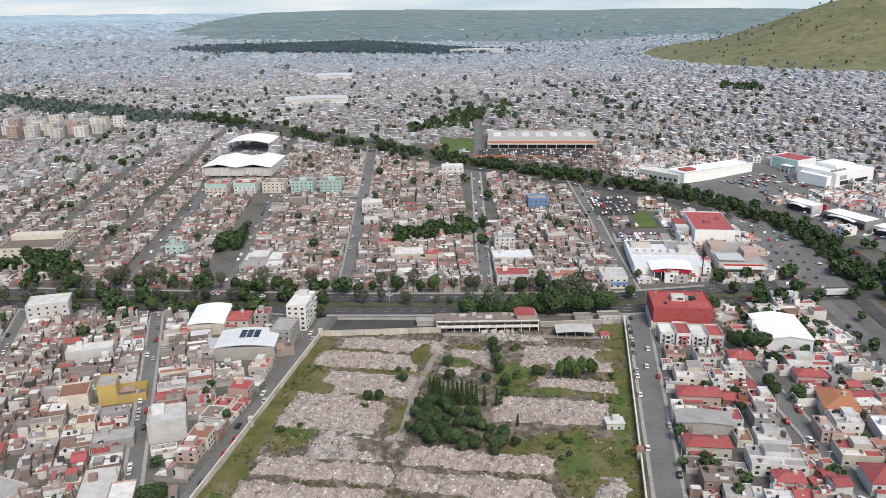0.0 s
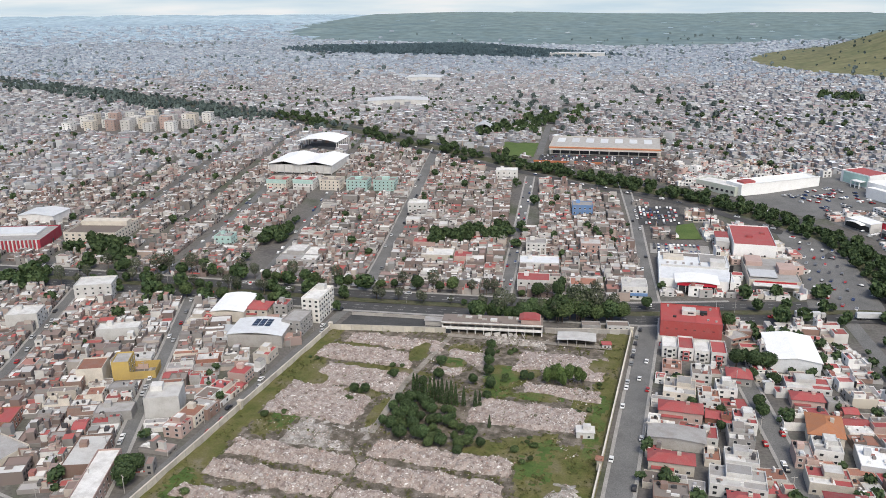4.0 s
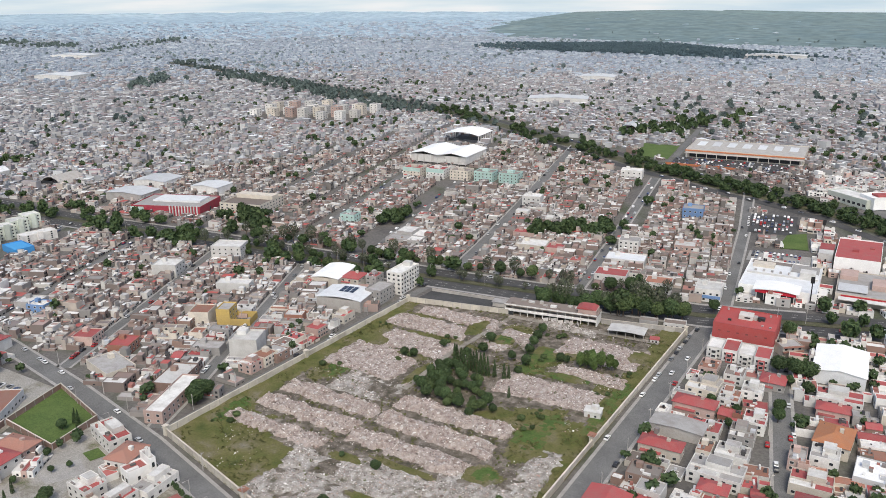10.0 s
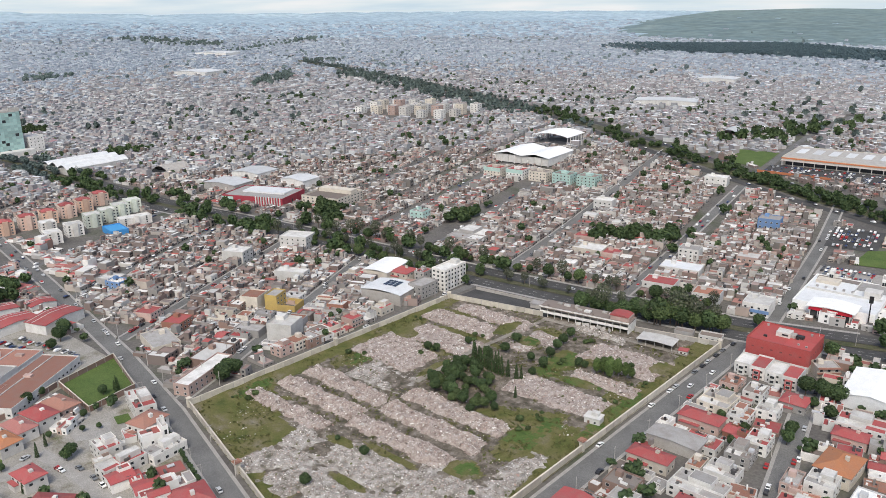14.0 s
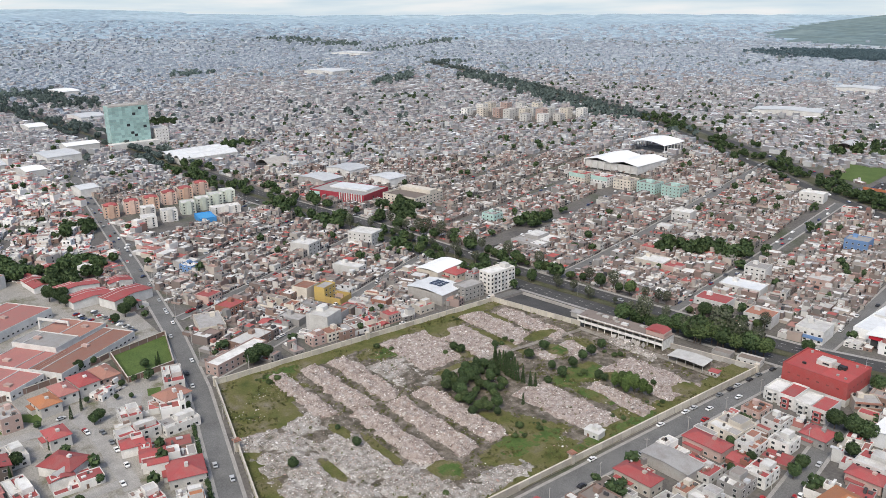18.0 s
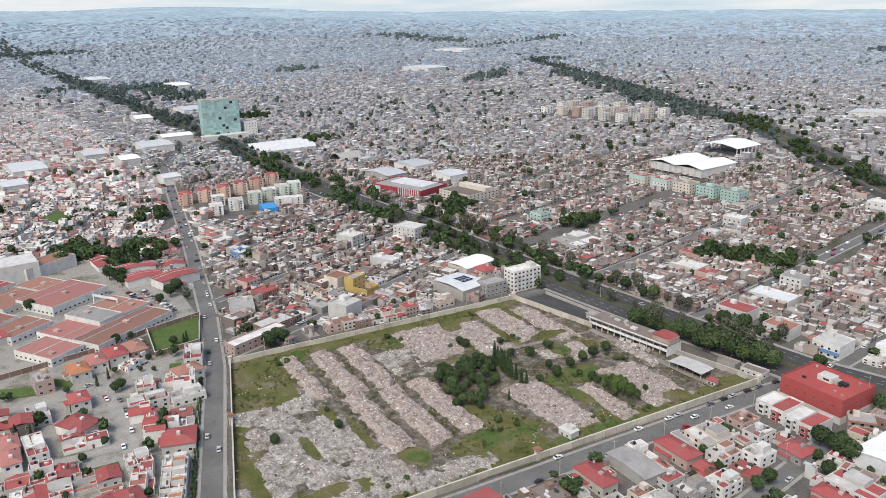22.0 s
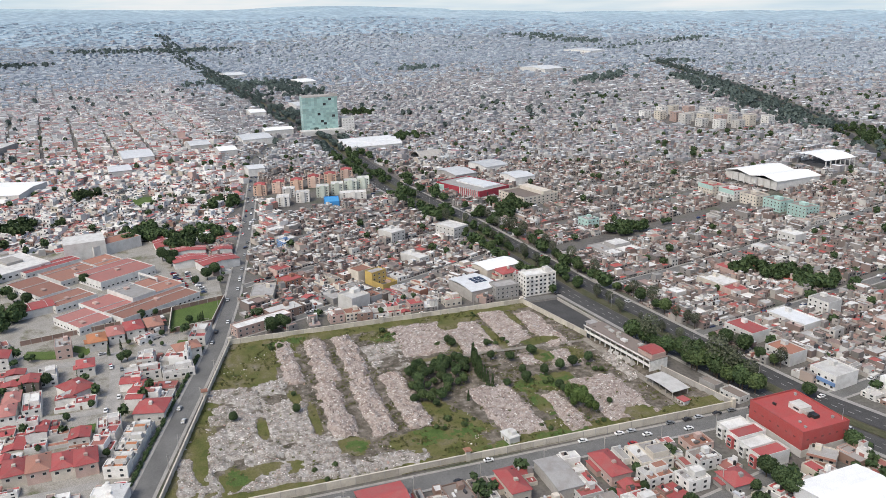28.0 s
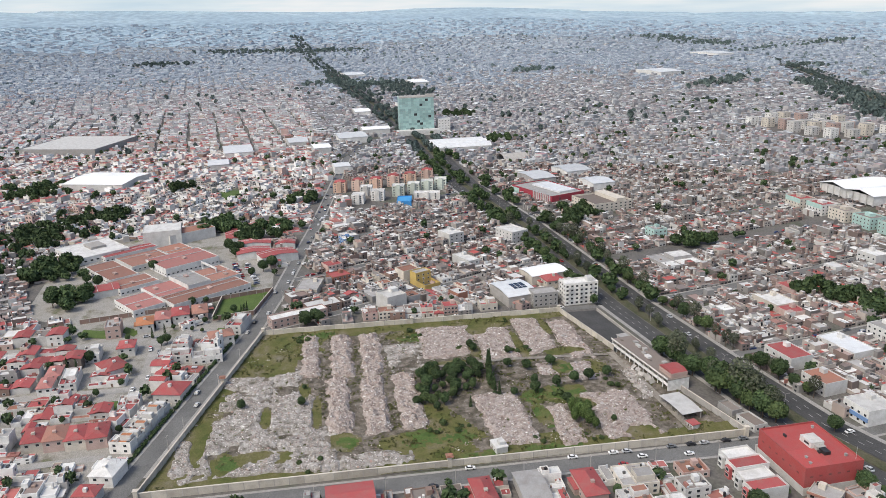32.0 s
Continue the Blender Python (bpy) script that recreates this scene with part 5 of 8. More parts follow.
# ---- large buildings round the waste ground ----
BLIND = mesh_bm("blind_window", boxes((-0.5, 0.5, -0.02, 0.02, 0, 1)), weathered("dark_red_louvre", (0.2, 0.05, 0.05), 0.8, 0.2))
M_BIGRED = weathered("brick_red_paint", (0.41, 0.078, 0.074), 0.85, 0.2)


def big_red():
    """A red upper volume with a sunken roof, over a pale ground storey."""
    h = 12.0
    ob = block("red_building", BIG_RED, h, M_BIGRED, M_BIGRED, "large brick-red flat-roofed building with a white roof box", "building", 0.6)
    w, d = BIG_RED[2:4]
    part("base_wall", boxes((-w / 2 - 0.12, w / 2 + 0.12, -d / 2 - 0.12, d / 2 + 0.12, -0.5, 3.4)), M_WHITE, ob, "pale ground storey")
    part("west_strip", boxes((-w / 2 - 0.9, -w / 2 - 0.13, -d / 2 - 0.5, d / 2 - 3, -0.5, 4.2)), M_PLASTER, ob, "white wall strip")
    box_ = part("roof_box", boxes((-4.5, 2.5, -1.5, 4.5, h - 0.7, h + 1.9)), M_PLASTER, ob, "white roof box")
    part("box_window", boxes((-1.6, 1.4, -1.56, -1.51, h + 0.3, h + 1.2)), M_GLASS, box_)
    part("box_step", boxes((2.51, 4.6, 0, 4, h - 0.6, h + 0.9)), M_CONC, box_)
    part("duct", boxes((4.8, 8.4, 0.6, 3.2, h - 0.55, h + 0.9), (5.4, 6.6, -0.6, 0.6, h - 0.55, h + 0.3)), M_TANK, ob, "dark roof duct")
    part("roof_step", boxes((2.5, w / 2 - 0.3, -d / 2 + 0.3, -1.6, h - 0.6, h - 0.25)), M_BIGRED, ob)
    part("vent_stack", boxes((-9.2, -7.4, -6, -5.4, h - 0.55, h + 0.5)), M_TANK, ob)
    for x, y in ((10, 8), (-12, 9), (12, -9), (8, -8)):
        part("roof_vent", boxes((x, x + 0.9, y, y + 0.8, h - 0.55, h + 0.35), (x - 0.12, x + 1.02, y - 0.12, y + 0.92, h + 0.35, h + 0.5)), M_GREY, ob)
    for k in range(6):
        piece("blind_window", BLIND, ob, w / 2 + 0.03, -d / 2 + 3 + k * 4, 7.5, 90, 1.3, 1, 0.7)
        piece("blind_window", BLIND, ob, -w / 2 + 3.5 + k * 4.6, -d / 2 - 0.03, 7.5, 0, 1.3, 1, 0.7)
    part("parapet_cap", boxes((-w / 2 - 0.1, w / 2 + 0.1, -d / 2 - 0.1, -d / 2 + 0.3, h + 0.01, h + 0.13), (-w / 2 - 0.1, -w / 2 + 0.3, -d / 2 + 0.31, d / 2, h + 0.01, h + 0.13)), R_RED, ob)
    part("flagpole", lathe(bmesh.new(), [(0.08, h - 0.6), (0.05, h + 5)], 6, 13.5, 10.5), M_METAL, ob)


def apartments():
    ob = block("apartment_block", APT, 14.6, M_PLASTER, R_WHITE, "white five-storey apartment block with balconies", "apartment block", 0.9)
    w, d = APT[2:4]
    windows(ob, w, d, 14.6, 5, 7, "se", 0.9, 1.7, 1.4)
    windows(ob, w, d, 14.6, 5, 5, "w", 0.9, 1.5, 1.3)
    for fl in range(1, 5):
        for k in range(3):
            y = -d / 2 + d * (k + 0.5) / 3
            slab = part("balcony", boxes((w / 2, w / 2 + 1.0, y - 1.6, y + 1.6, fl * 2.76 + 0.2, fl * 2.76 + 0.32)), M_WHITE, ob)
            part("railing", boxes((w / 2 + 0.92, w / 2 + 1.0, y - 1.6, y + 1.6, fl * 2.76 + 0.32, fl * 2.76 + 1.2), (w / 2, w / 2 + 0.92, y - 1.6, y - 1.52, fl * 2.76 + 0.32, fl * 2.76 + 1.2)), M_WHITE, slab)
    part("stair_house", boxes((-3, 2, 5, 9, 13.6, 16.4)), M_WHITE, ob)
    ob = block("apartment_block", APT_B, 9.2, M_GREY, R_GREY, "grey three-storey flats beside the white block", "apartment block")
    windows(ob, APT_B[2], APT_B[3], 9.2, 3, 5, "es", 0.9, 1.5, 1.3)


def solar_hall():
    cx, cy, w, d, deg = SOLAR
    ob = thing("solar_hall", cx, cy, deg, "grey hall with solar panels on a low curved roof", "hall")
    part("wall", boxes((-w / 2, w / 2, -d / 2, d / 2, -0.5, 7.0)), M_CONC, ob)
    part("roof", prism(bmesh.new(), vault_outline(w + 0.8, 7.2, 1.4), -d / 2 - 0.4, d / 2 + 0.4), M_METAL, ob, "light metal vaulted roof")
    for i in range(3):
        for j in range(3):
            x, y = -4 + i * 3.4, -2 + j * 3.2
            z = 7.25 + 1.4 * math.sin(math.pi * (x + 1.4 + w / 2) / w)
            part("solar_panel", boxes((x, x + 2.9, y, y + 2.7, z + 0.05, z + 0.17)), M_SOLAR, ob, "dark solar panel")
    part("side_shed", boxes((-w / 2 - 9, -w / 2 - 0.1, -d / 2 + 1, d / 2 - 3, -0.5, 4.4), (-w / 2 - 9.2, -w / 2 - 0.1, -d / 2 + 0.8, d / 2 - 2.8, 4.4, 4.6)), M_METAL, ob, "low pale lean-to")
    cx, cy, w, d, deg = SOLAR_B
    ob = thing("workshop", cx, cy, deg, "pale workshop with a curved sheet-metal roof", "hall")
    part("wall", boxes((-w / 2, w / 2, -d / 2, d / 2, -0.5, 6.0)), M_CREAM, ob)
    part("roof", prism(bmesh.new(), vault_outline(w + 0.6, 6.2, 1.2), -d / 2 - 0.4, d / 2 + 0.4), M_FABRIC, ob)


def warehouse(name, q, h, rise, wall_m, roof_m, label, axis_x=False):
    cx, cy, w, d, deg = q
    ob = thing(name, cx, cy, deg, label, "warehouse")
    part("wall", prism(bmesh.new(), [(-w / 2, -0.5), (w / 2, -0.5), (w / 2, h), (0, h + rise), (-w / 2, h)], -d / 2, d / 2), wall_m, ob)
    part("roof", prism(bmesh.new(), gable_outline(w + 1.0, h + 0.25, rise + 0.05), -d / 2 - 0.5, d / 2 + 0.5), roof_m, ob)
    return ob


def dealership():
    ob = block("car_dealership", DEALER, 6.5, M_FABRIC, M_METAL, "white car dealership with a red fascia and glass front", "shop")
    w, d = DEALER[2:4]
    part("canopy", prism(bmesh.new(), vault_outline(26, 6.6, 1.2, 0.4), -d / 2 - 7, -d / 2 + 10), M_FABRIC, ob, "white curved showroom roof")
    board = part("fascia", boxes((-11.5, 11.5, -d / 2 - 6.3, -d / 2 - 5.9, 4.6, 6.6)), weathered("red_fascia", (0.5, 0.02, 0.04), 0.4, 0.1), ob, "red fascia board")
    part("sign_bar", boxes((-4, 4, -d / 2 - 6.36, -d / 2 - 6.31, 5.3, 5.9)), M_WHITE, board, "plain white sign bar")
    part("shop_window", boxes((-10.5, 10.5, -d / 2 - 5.6, -d / 2 - 5.4, 0, 4.5)), M_GLASS, ob)
    part("roof_room", boxes((10, 19, 2, 10, 5.8, 9)), M_WHITE, ob)
    part("roof_room", boxes((-19, -6, 12, 20, 5.8, 7.6)), M_CREAM, ob)
    part("roof_wall", boxes((-20.7, 20.7, -2, -1.7, 5.8, 7.0)), M_WHITE, ob)
    part("roof_wall", boxes((4, 4.3, -1.7, 28, 5.8, 6.9)), M_WHITE, ob)
    part("grey_roof", boxes((4.4, 20.5, 11, 28, 5.8, 6.1)), R_GREY, ob)
    part("grey_roof", boxes((-20.5, 3.9, 21, 28, 5.8, 6.05)), R_DIRTY, ob)
    for i in range(5):
        part("roof_unit", boxes((-17 + i * 5, -15.6 + i * 5, 4, 5.4, 5.8, 6.9)), M_GREY, ob)
    for k in range(6):
        part("pillar", boxes((-10.8 + k * 4.2, -10.4 + k * 4.2, -d / 2 - 6, -d / 2 - 5.6, 0, 5)), M_WHITE, ob)
    ob = block("red_roof_showroom", DEALER_B, 9.5, M_FABRIC, R_RED, "white showroom building with a red flat roof", "shop", 0.6)
    part("side_wing", boxes((-24, -15.1, -12, 12, -0.5, 7)), M_WHITE, ob)
    part("side_roof", boxes((-24.2, -15.1, -2, 12.2, 7, 7.3)), R_RED, ob)
    part("roof_units", boxes((-4, 0, -6, -2, 8.8, 10.4), (6, 9, 4, 8, 8.8, 10)), R_RED, ob)
    windows(ob, 30, 46, 9, 1, 6, "s", 2, 3, 2)
    ob = block("shop_row", DEALER_C, 6, M_CREAM, R_GREY, "low cream and grey shops with a red-banded front", "shop")
    part("fascia", boxes((-12, 12, -23.6, -23.2, 3.4, 5.4)), weathered("dark_red_fascia", (0.4, 0.02, 0.03), 0.4, 0.1), ob, "red fascia board")
    part("canopy", boxes((-13, 13, -29, -23.7, 4.0, 4.5)), M_WHITE, ob)
    part("roof_room", boxes((4, 14, -8, 6, 5.3, 8.5), (-14, -4, 6, 20, 5.3, 8)), M_PINK, ob)
    part("inner_roof", boxes((-14, 2, -18, -4, 6.1, 6.5)), M_METAL, ob)


def sports_halls():
    cx, cy, w, d, deg = HALL_A
    ob = thing("sports_hall", cx, cy, deg, "large hall with a white double-pitched fabric roof", "hall")
    bm = prism(bmesh.new(), [(x - w / 4, z) for x, z in gable_outline(w / 2, 8.6, 3.0, 0.4)], -d / 2, d / 2)
    prism(bm, [(x + w / 4, z) for x, z in gable_outline(w / 2, 8.6, 3.0, 0.4)], -d / 2, d / 2)
    part("roof", bm, M_FABRIC, ob, "white double-pitched roof")
    part("wall", boxes((-w / 2 + 1, w / 2 - 1, d / 2 - 1.5, d / 2 - 1, 0, 8.3), (w / 2 - 1.4, w / 2 - 1, -d / 2 + 1, d / 2 - 1.5, 0, 8.2), (-w / 2 + 1, -w / 2 + 1.4, -d / 2 + 1, d / 2 - 1.5, 0, 8.2)), M_WHITE, ob)
    for k in range(9):
        x = -w / 2 + 1 + (w - 2) * k / 8
        part("column", boxes((x - 0.4, x + 0.4, -d / 2 + 0.6, -d / 2 + 1.4, -0.5, 8.2)), M_WHITE, ob)
    part("back_curtain", boxes((-w / 2 + 1.5, w / 2 - 1.5, -d / 2 + 2, -d / 2 + 2.3, 0, 8)), M_WHITE, ob)
    cx, cy, w, d, deg = HALL_B
    ob = thing("court_roof", cx, cy, deg, "open court under a white vaulted roof on tall columns", "hall")
    part("roof", prism(bmesh.new(), vault_outline(w, 10.5, 3.5, 0.4), -d / 2, d / 2), M_FABRIC, ob, "white vaulted roof")
    for k in range(7):
        for x in (-w / 2 + 0.6, w / 2 - 0.6):
            y = -d / 2 + 1 + (d - 2) * k / 6
            part("column", boxes((x - 0.4, x + 0.4, y - 0.4, y + 0.4, -0.5, 10.6)), M_WHITE, ob)
    part("court_floor", boxes((-w / 2, w / 2, -d / 2, d / 2, 0, 0.25)), M_CONC, ob)
    cols = [(M_CREAM, "cream and teal"), (M_WHITE, "white and pale teal"), (M_CREAM, "cream"), (M_TEAL, "teal"), (M_TEAL, "pale blue-green")]
    for k, (m, txt) in enumerate(cols):
        ob = block("flats", (-259 + k * 24.5, 361 + k * 4.4, 19, 15, 6), 9.4, m, R_RED if k < 2 else R_DIRTY, "%s four-storey flats before the sports hall" % txt, "apartment block", 0.8, "rows of flats")
        windows(ob, 19, 15, 9.4, 3, 5, "se", 0.9, 1.3, 1.3)
        part("roof_room", boxes((-3, 3, -2, 3, 8.6, 10.8)), m, ob)
        if k in (0, 1):
            part("band", boxes((-9.56, 9.56, -7.56, -7.51, 5.6, 9.4)), M_TEAL, ob, "teal painted upper storeys")


def store():
    ob = block("supermarket", STORE, 8, M_CREAM, M_CONC, "long low supermarket with pale roof and orange band", "shop", 0.5)
    w, d = STORE[2:4]
    part("band", boxes((-w / 2 - 0.4, w / 2 + 0.4, -d / 2 - 0.5, -d / 2 - 0.05, 6.0, 7.2)), M_ORANGE, ob, "orange-red band")
    part("canopy", boxes((-w / 2, w / 2, -d / 2 - 5, -d / 2 - 0.6, 4.6, 5.0)), M_CONC, ob)
    part("shop_window", boxes((-w / 2 + 4, w / 2 - 4, -d / 2 - 0.1, -d / 2 - 0.02, 0.3, 4.4)), M_GLASS, ob)
    for k in range(12):
        x = -w / 2 + 2 + k * (w - 4) / 11
        part("pillar", boxes((x - 0.3, x + 0.3, -d / 2 - 5, -d / 2 - 4.4, 0, 4.6)), M_WHITE, ob)
    for k in range(7):
        part("roof_light", boxes((-50 + k * 15, -42 + k * 15, -4, 20, 7.5, 7.8)), M_METAL, ob)
    cx, cy, w, d, deg = STORE_LOT
    pk = new("car_park", mesh_of("car_park", [(x, y, float(height(x, y)) + 0.3) for x, y in rect(cx, cy, w, d, deg, 0)], [(0, 1, 2, 3)], M_ASPH))
    tagged(pk, "asphalt car park before the supermarket", "car park", kind="structure")
    fence = thing("orange_fence", -12, 500, 3, "low orange wall along the car park", "fence")
    part("wall", boxes((-38, 38, -0.3, 0.3, -1, 2.4)), M_ORANGE, fence)


def malls():
    ob = block("shopping_mall", MALL_A, 9, M_FABRIC, M_FABRIC, "long white shopping mall wing with a plain wall", "shop", 0.8)
    w, d = MALL_A[2:4]
    part("roof_rim", boxes((-w / 2 - 0.3, w / 2 + 0.3, -d / 2 - 0.3, -d / 2 + 0.6, 9.01, 9.5)), M_FABRIC, ob, "white roof rim")
    part("roof_patch", boxes((-34, -22, -4, 5, 8.2, 9.8)), R_RED, ob, "red roof patch")
    ob = block("shopping_mall", (127, 436, 40, 18, -38), 7.5, M_MINT, R_WHITE, "low pale green mall wing facing the boulevard", "shop", 0.6)
    windows(ob, 40, 18, 7, 1, 8, "s", 1.4, 3.4, 2.4)
    ob = block("department_store", MALL_B, 11.5, M_FABRIC, M_FABRIC, "big bright white department store beside the car park", "shop", 0.8)
    w, d = MALL_B[2:4]
    part("front_wing", boxes((-w / 2 - 6, -w / 2 - 0.05, -d / 2 + 4, d / 2 - 6, -0.5, 8.5)), M_FABRIC, ob)
    part("shop_window", boxes((-w / 2 + 6, w / 2 - 8, -d / 2 - 0.3, -d / 2 - 0.02, 1.0, 4.2)), M_GLASS, ob, "dark glazed ground floor")
    part("dark_panel", boxes((-w / 2 + 5, -w / 2 + 14, -d / 2 - 0.2, -d / 2 - 0.02, 5.4, 9)), M_GREY, ob, "grey panel")
    part("upper_block", boxes((-8, 16, -6, 14, 11, 14)), M_FABRIC, ob)
    for k in range(4):
        part("roof_unit", boxes((-20 + k * 5, -17.6 + k * 5, -12, -10, 10.7, 12.2)), M_GREY, ob)
    ob = block("glazed_store", (246, 482, 24, 30, 38), 11, M_FABRIC, R_RED, "white store with a pale green glass front", "shop", 0.7)
    part("green_glass", boxes((-12.4, -12.02, -14, 12, 1, 10)), M_TEAL, ob, "pale green glazed front")
    part("portico", boxes((-19, -12.5, -12, -2, 5.0, 5.6)), M_FABRIC, ob)
    for y in (-11.4, -7, -2.6):
        part("column", boxes((-18.6, -18, y, y + 0.6, -0.5, 5)), M_FABRIC, ob)
    cx, cy, w, d, deg = PARK_M
    tagged(new("car_park", mesh_of("car_park", [(x, y, float(height(x, y)) + 0.32) for x, y in rect(cx, cy, w, d, deg, 0)], [(0, 1, 2, 3)], M_PAVE)), "pale dealer yard with rows of cars", "car park", kind="structure")
    cx, cy, w, d, deg = PARK_N
    tagged(new("car_park", mesh_of("car_park", [(x, y, float(height(x, y)) + 0.3) for x, y in rect(cx, cy, w, d, deg, 0)], [(0, 1, 2, 3)], M_ASPH)), "asphalt yard packed with cars", "car park", kind="structure")
    for (x, y, w, d), m, txt in (((227, 357, 24, 15), M_WHITE, "white"), ((252, 328, 36, 18), M_GREY, "grey-fronted"), ((276, 300, 28, 22), M_PLASTER, "white")):
        ob = block("showroom", (x, y, w, d, -54), 6.5, m, M_FABRIC, "%s car showroom along the boulevard" % txt, "shop", 0.6, "boulevard showrooms")
        part("canopy", prism(bmesh.new(), vault_outline(w * 0.6, 5.2, 1.0, 0.4), -d / 2 - 4, -d / 2 - 0.02), M_FABRIC, ob, "white curved canopy")
        part("shop_window", boxes((-w / 2 + 1, w / 2 - 1, -d / 2 - 0.25, -d / 2 - 0.02, 0.3, 4.4)), M_GLASS, ob)
    ob = thing("sign_pylon", 236, 340, -54, "tall red sign pylon without lettering", "sign")
    part("board", boxes((-1.6, 1.6, -0.4, 0.4, 0, 10)), weathered("red_sign_paint", (0.45, 0.02, 0.04), 0.5, 0.1), ob)
    part("cap", boxes((-1.7, 1.7, -0.5, 0.5, 10.01, 10.4)), M_WHITE, ob)
    for nm, poly, m, txt in (("forecourt", SHOW_AREA, M_STREET, "asphalt forecourt of the showrooms"), ("slip_road", SLIP_AREA, M_STREET, "asphalt slip road and parking beside the shops"), ("car_park", MALL_AREA, M_STREET, "wide asphalt car park with white bay lines")):
        tagged(new(nm, mesh_of(nm, [(x, y, float(height(x, y)) + 0.26) for x, y in poly], [tuple(range(len(poly)))], m)), txt, "car park", kind="structure")
    tagged(new("lawn", mesh_of("lawn", [(x, y, float(height(x, y)) + 0.4) for x, y in DEALER_LAWN], [(3, 2, 1, 0)], M_LAWN)), "green lawn beside the dealer yards", "lawn", kind="structure")


def office_tower():
    cx, cy, w, d, deg = TOWER
    ob = thing("office_tower", cx, cy, deg, "tall office tower clad in green glass with a sloped top", "tower")
    part("core", prism(bmesh.new(), [(-w / 2, -1), (w / 2, -1), (w / 2, 52), (-w / 2, 54)], -d / 2, d / 2), M_CONC, ob)
    part("roof_fin", boxes((w / 2 - 1, w / 2 + 0.5, d / 2 - 12, d / 2 + 0.5, 52, 57), (w / 2 - 1, w / 2 + 0.5, -d / 2, d / 2 - 12, 52, 54)), M_CONC, ob)
    glass = mesh_bm("glass_panel", boxes((0, 0.3, -0.49, 0.49, 0.02, 0.98)), M_GREENGLASS)
    dark = mesh_bm("glass_panel", boxes((0, 0.3, -0.49, 0.49, 0.02, 0.98)), M_GLASS)
    for i in range(14):
        for j in range(12):
            m = dark if rng.random() < 0.05 else glass
            piece("glass_panel", m, ob, w / 2, -d / 2 + d * (j + 0.5) / 12, 6 + i * 3.4, 0, 1, d / 12, 3.4)
    for i in range(14):
        for j in range(4):
            piece("glass_panel", glass, ob, -w / 2 + w * (j + 0.5) / 4, -d / 2, 6 + i * 3.4, -90, 1, w / 4, 3.4)
    part("podium", boxes((w / 2 + 0.3, w / 2 + 14, -d / 2 - 6, d / 2 + 6, -1, 7)), M_WHITE, ob, "white podium")
    ob = block("white_annex", (-800, 128, 20, 18, 2), 20, M_WHITE, R_WHITE, "white annex block beside the tower", "building")
    windows(ob, 20, 18, 20, 5, 4, "es")


def arch_hall():
    cx, cy, w, d, deg = ARCH
    ob = thing("arched_hall", cx, cy, deg, "wide white arched market hall", "hall")
    part("wall", boxes((-w / 2, w / 2, -d / 2, d / 2, -0.5, 6)), M_WHITE, ob)
    bm = bmesh.new()
    for k in range(3):
        o = [(x - w / 3 + w / 3 * k, z) for x, z in vault_outline(w / 3, 6, 4 + (k == 1), 0.3)]
        prism(bm, o, -d / 2 - 0.5, d / 2 + 0.5)
    part("roof", bm, M_METAL, ob)
    cx, cy, w, d, deg = ROUND_HALL
    ob = thing("vaulted_hall", cx, cy, deg, "small hall with a white barrel roof", "hall")
    part("wall", boxes((-w / 2, w / 2, -d / 2, d / 2, -0.5, 4)), M_PINK, ob)
    part("roof", prism(bmesh.new(), vault_outline(w, 4.2, 6, 0.3), -d / 2 - 0.3, d / 2 + 0.3), M_METAL, ob)
    ob = thing("dark_vault", -560, 176, 10, "grey barrel-vaulted roof with a dark open end", "hall")
    part("roof", prism(bmesh.new(), vault_outline(30, 3, 7, 0.3), -16, 16), M_CONC, ob)
    # Dark sheet across the open end stands for the shade inside.
    part("end_wall", boxes((-13, 13, -15.6, -15.3, 0, 5.5)), M_GLASS, ob)


def orange_flats():
    def flats(x, y, w, d, h, m, roof, txt, cap):
        ob = block("flats", (x, y, w, d, -10), h, m, roof, txt, "apartment block", 0.5, "orange flats")
        windows(ob, w, d, h, 4, 3, "es", 0.9, 1.4, 1.3)
        part("stair_tower", boxes((w / 2 + 0.02, w / 2 + 1.6, -2, 2, -0.5, h + 1.2)), m, ob)
        if cap:
            part("roof_cap", hip_mesh(w * 0.75, d * 0.75, h + 0.3, 2.0), R_RED, ob, "red hipped roof")

    for k, (x, y) in enumerate(((-452, -34), (-455, -15), (-459, 4), (-466, 23), (-475, 42), (-486, 62))):
        flats(x - 4, y, 13.5, 13, 10.5 + 0.5 * (k % 2), M_SALMON if k % 2 else M_CORAL, R_TERRA, "salmon plaster flats with a red hipped roof", True)
    for k, (x, y) in enumerate(((-424, 24), (-430, 40), (-437, 55), (-444, 70))):
        flats(x, y, 13, 12.5, 11, M_MINT, R_WHITE, "pale green and white plaster flats", False)
    for x, y, w, d, h in ((-403, -18, 15, 12, 9), (-410, 2, 12, 13, 10), (-436, -8, 12, 12, 9), (-402, 50, 11, 26, 7)):
        flats(x, y, w, d, h, M_PLASTER, R_WHITE, "white flats beside the orange ones", False)
    ob = block("blue_shed", (-388, 26, 22, 14, -8), 5, weathered("blue_paint", (0.05, 0.25, 0.55), 0.7, 0.1), weathered("blue_roof", (0.06, 0.3, 0.6), 0.6, 0.1), "bright blue painted shed among the houses", "shed")


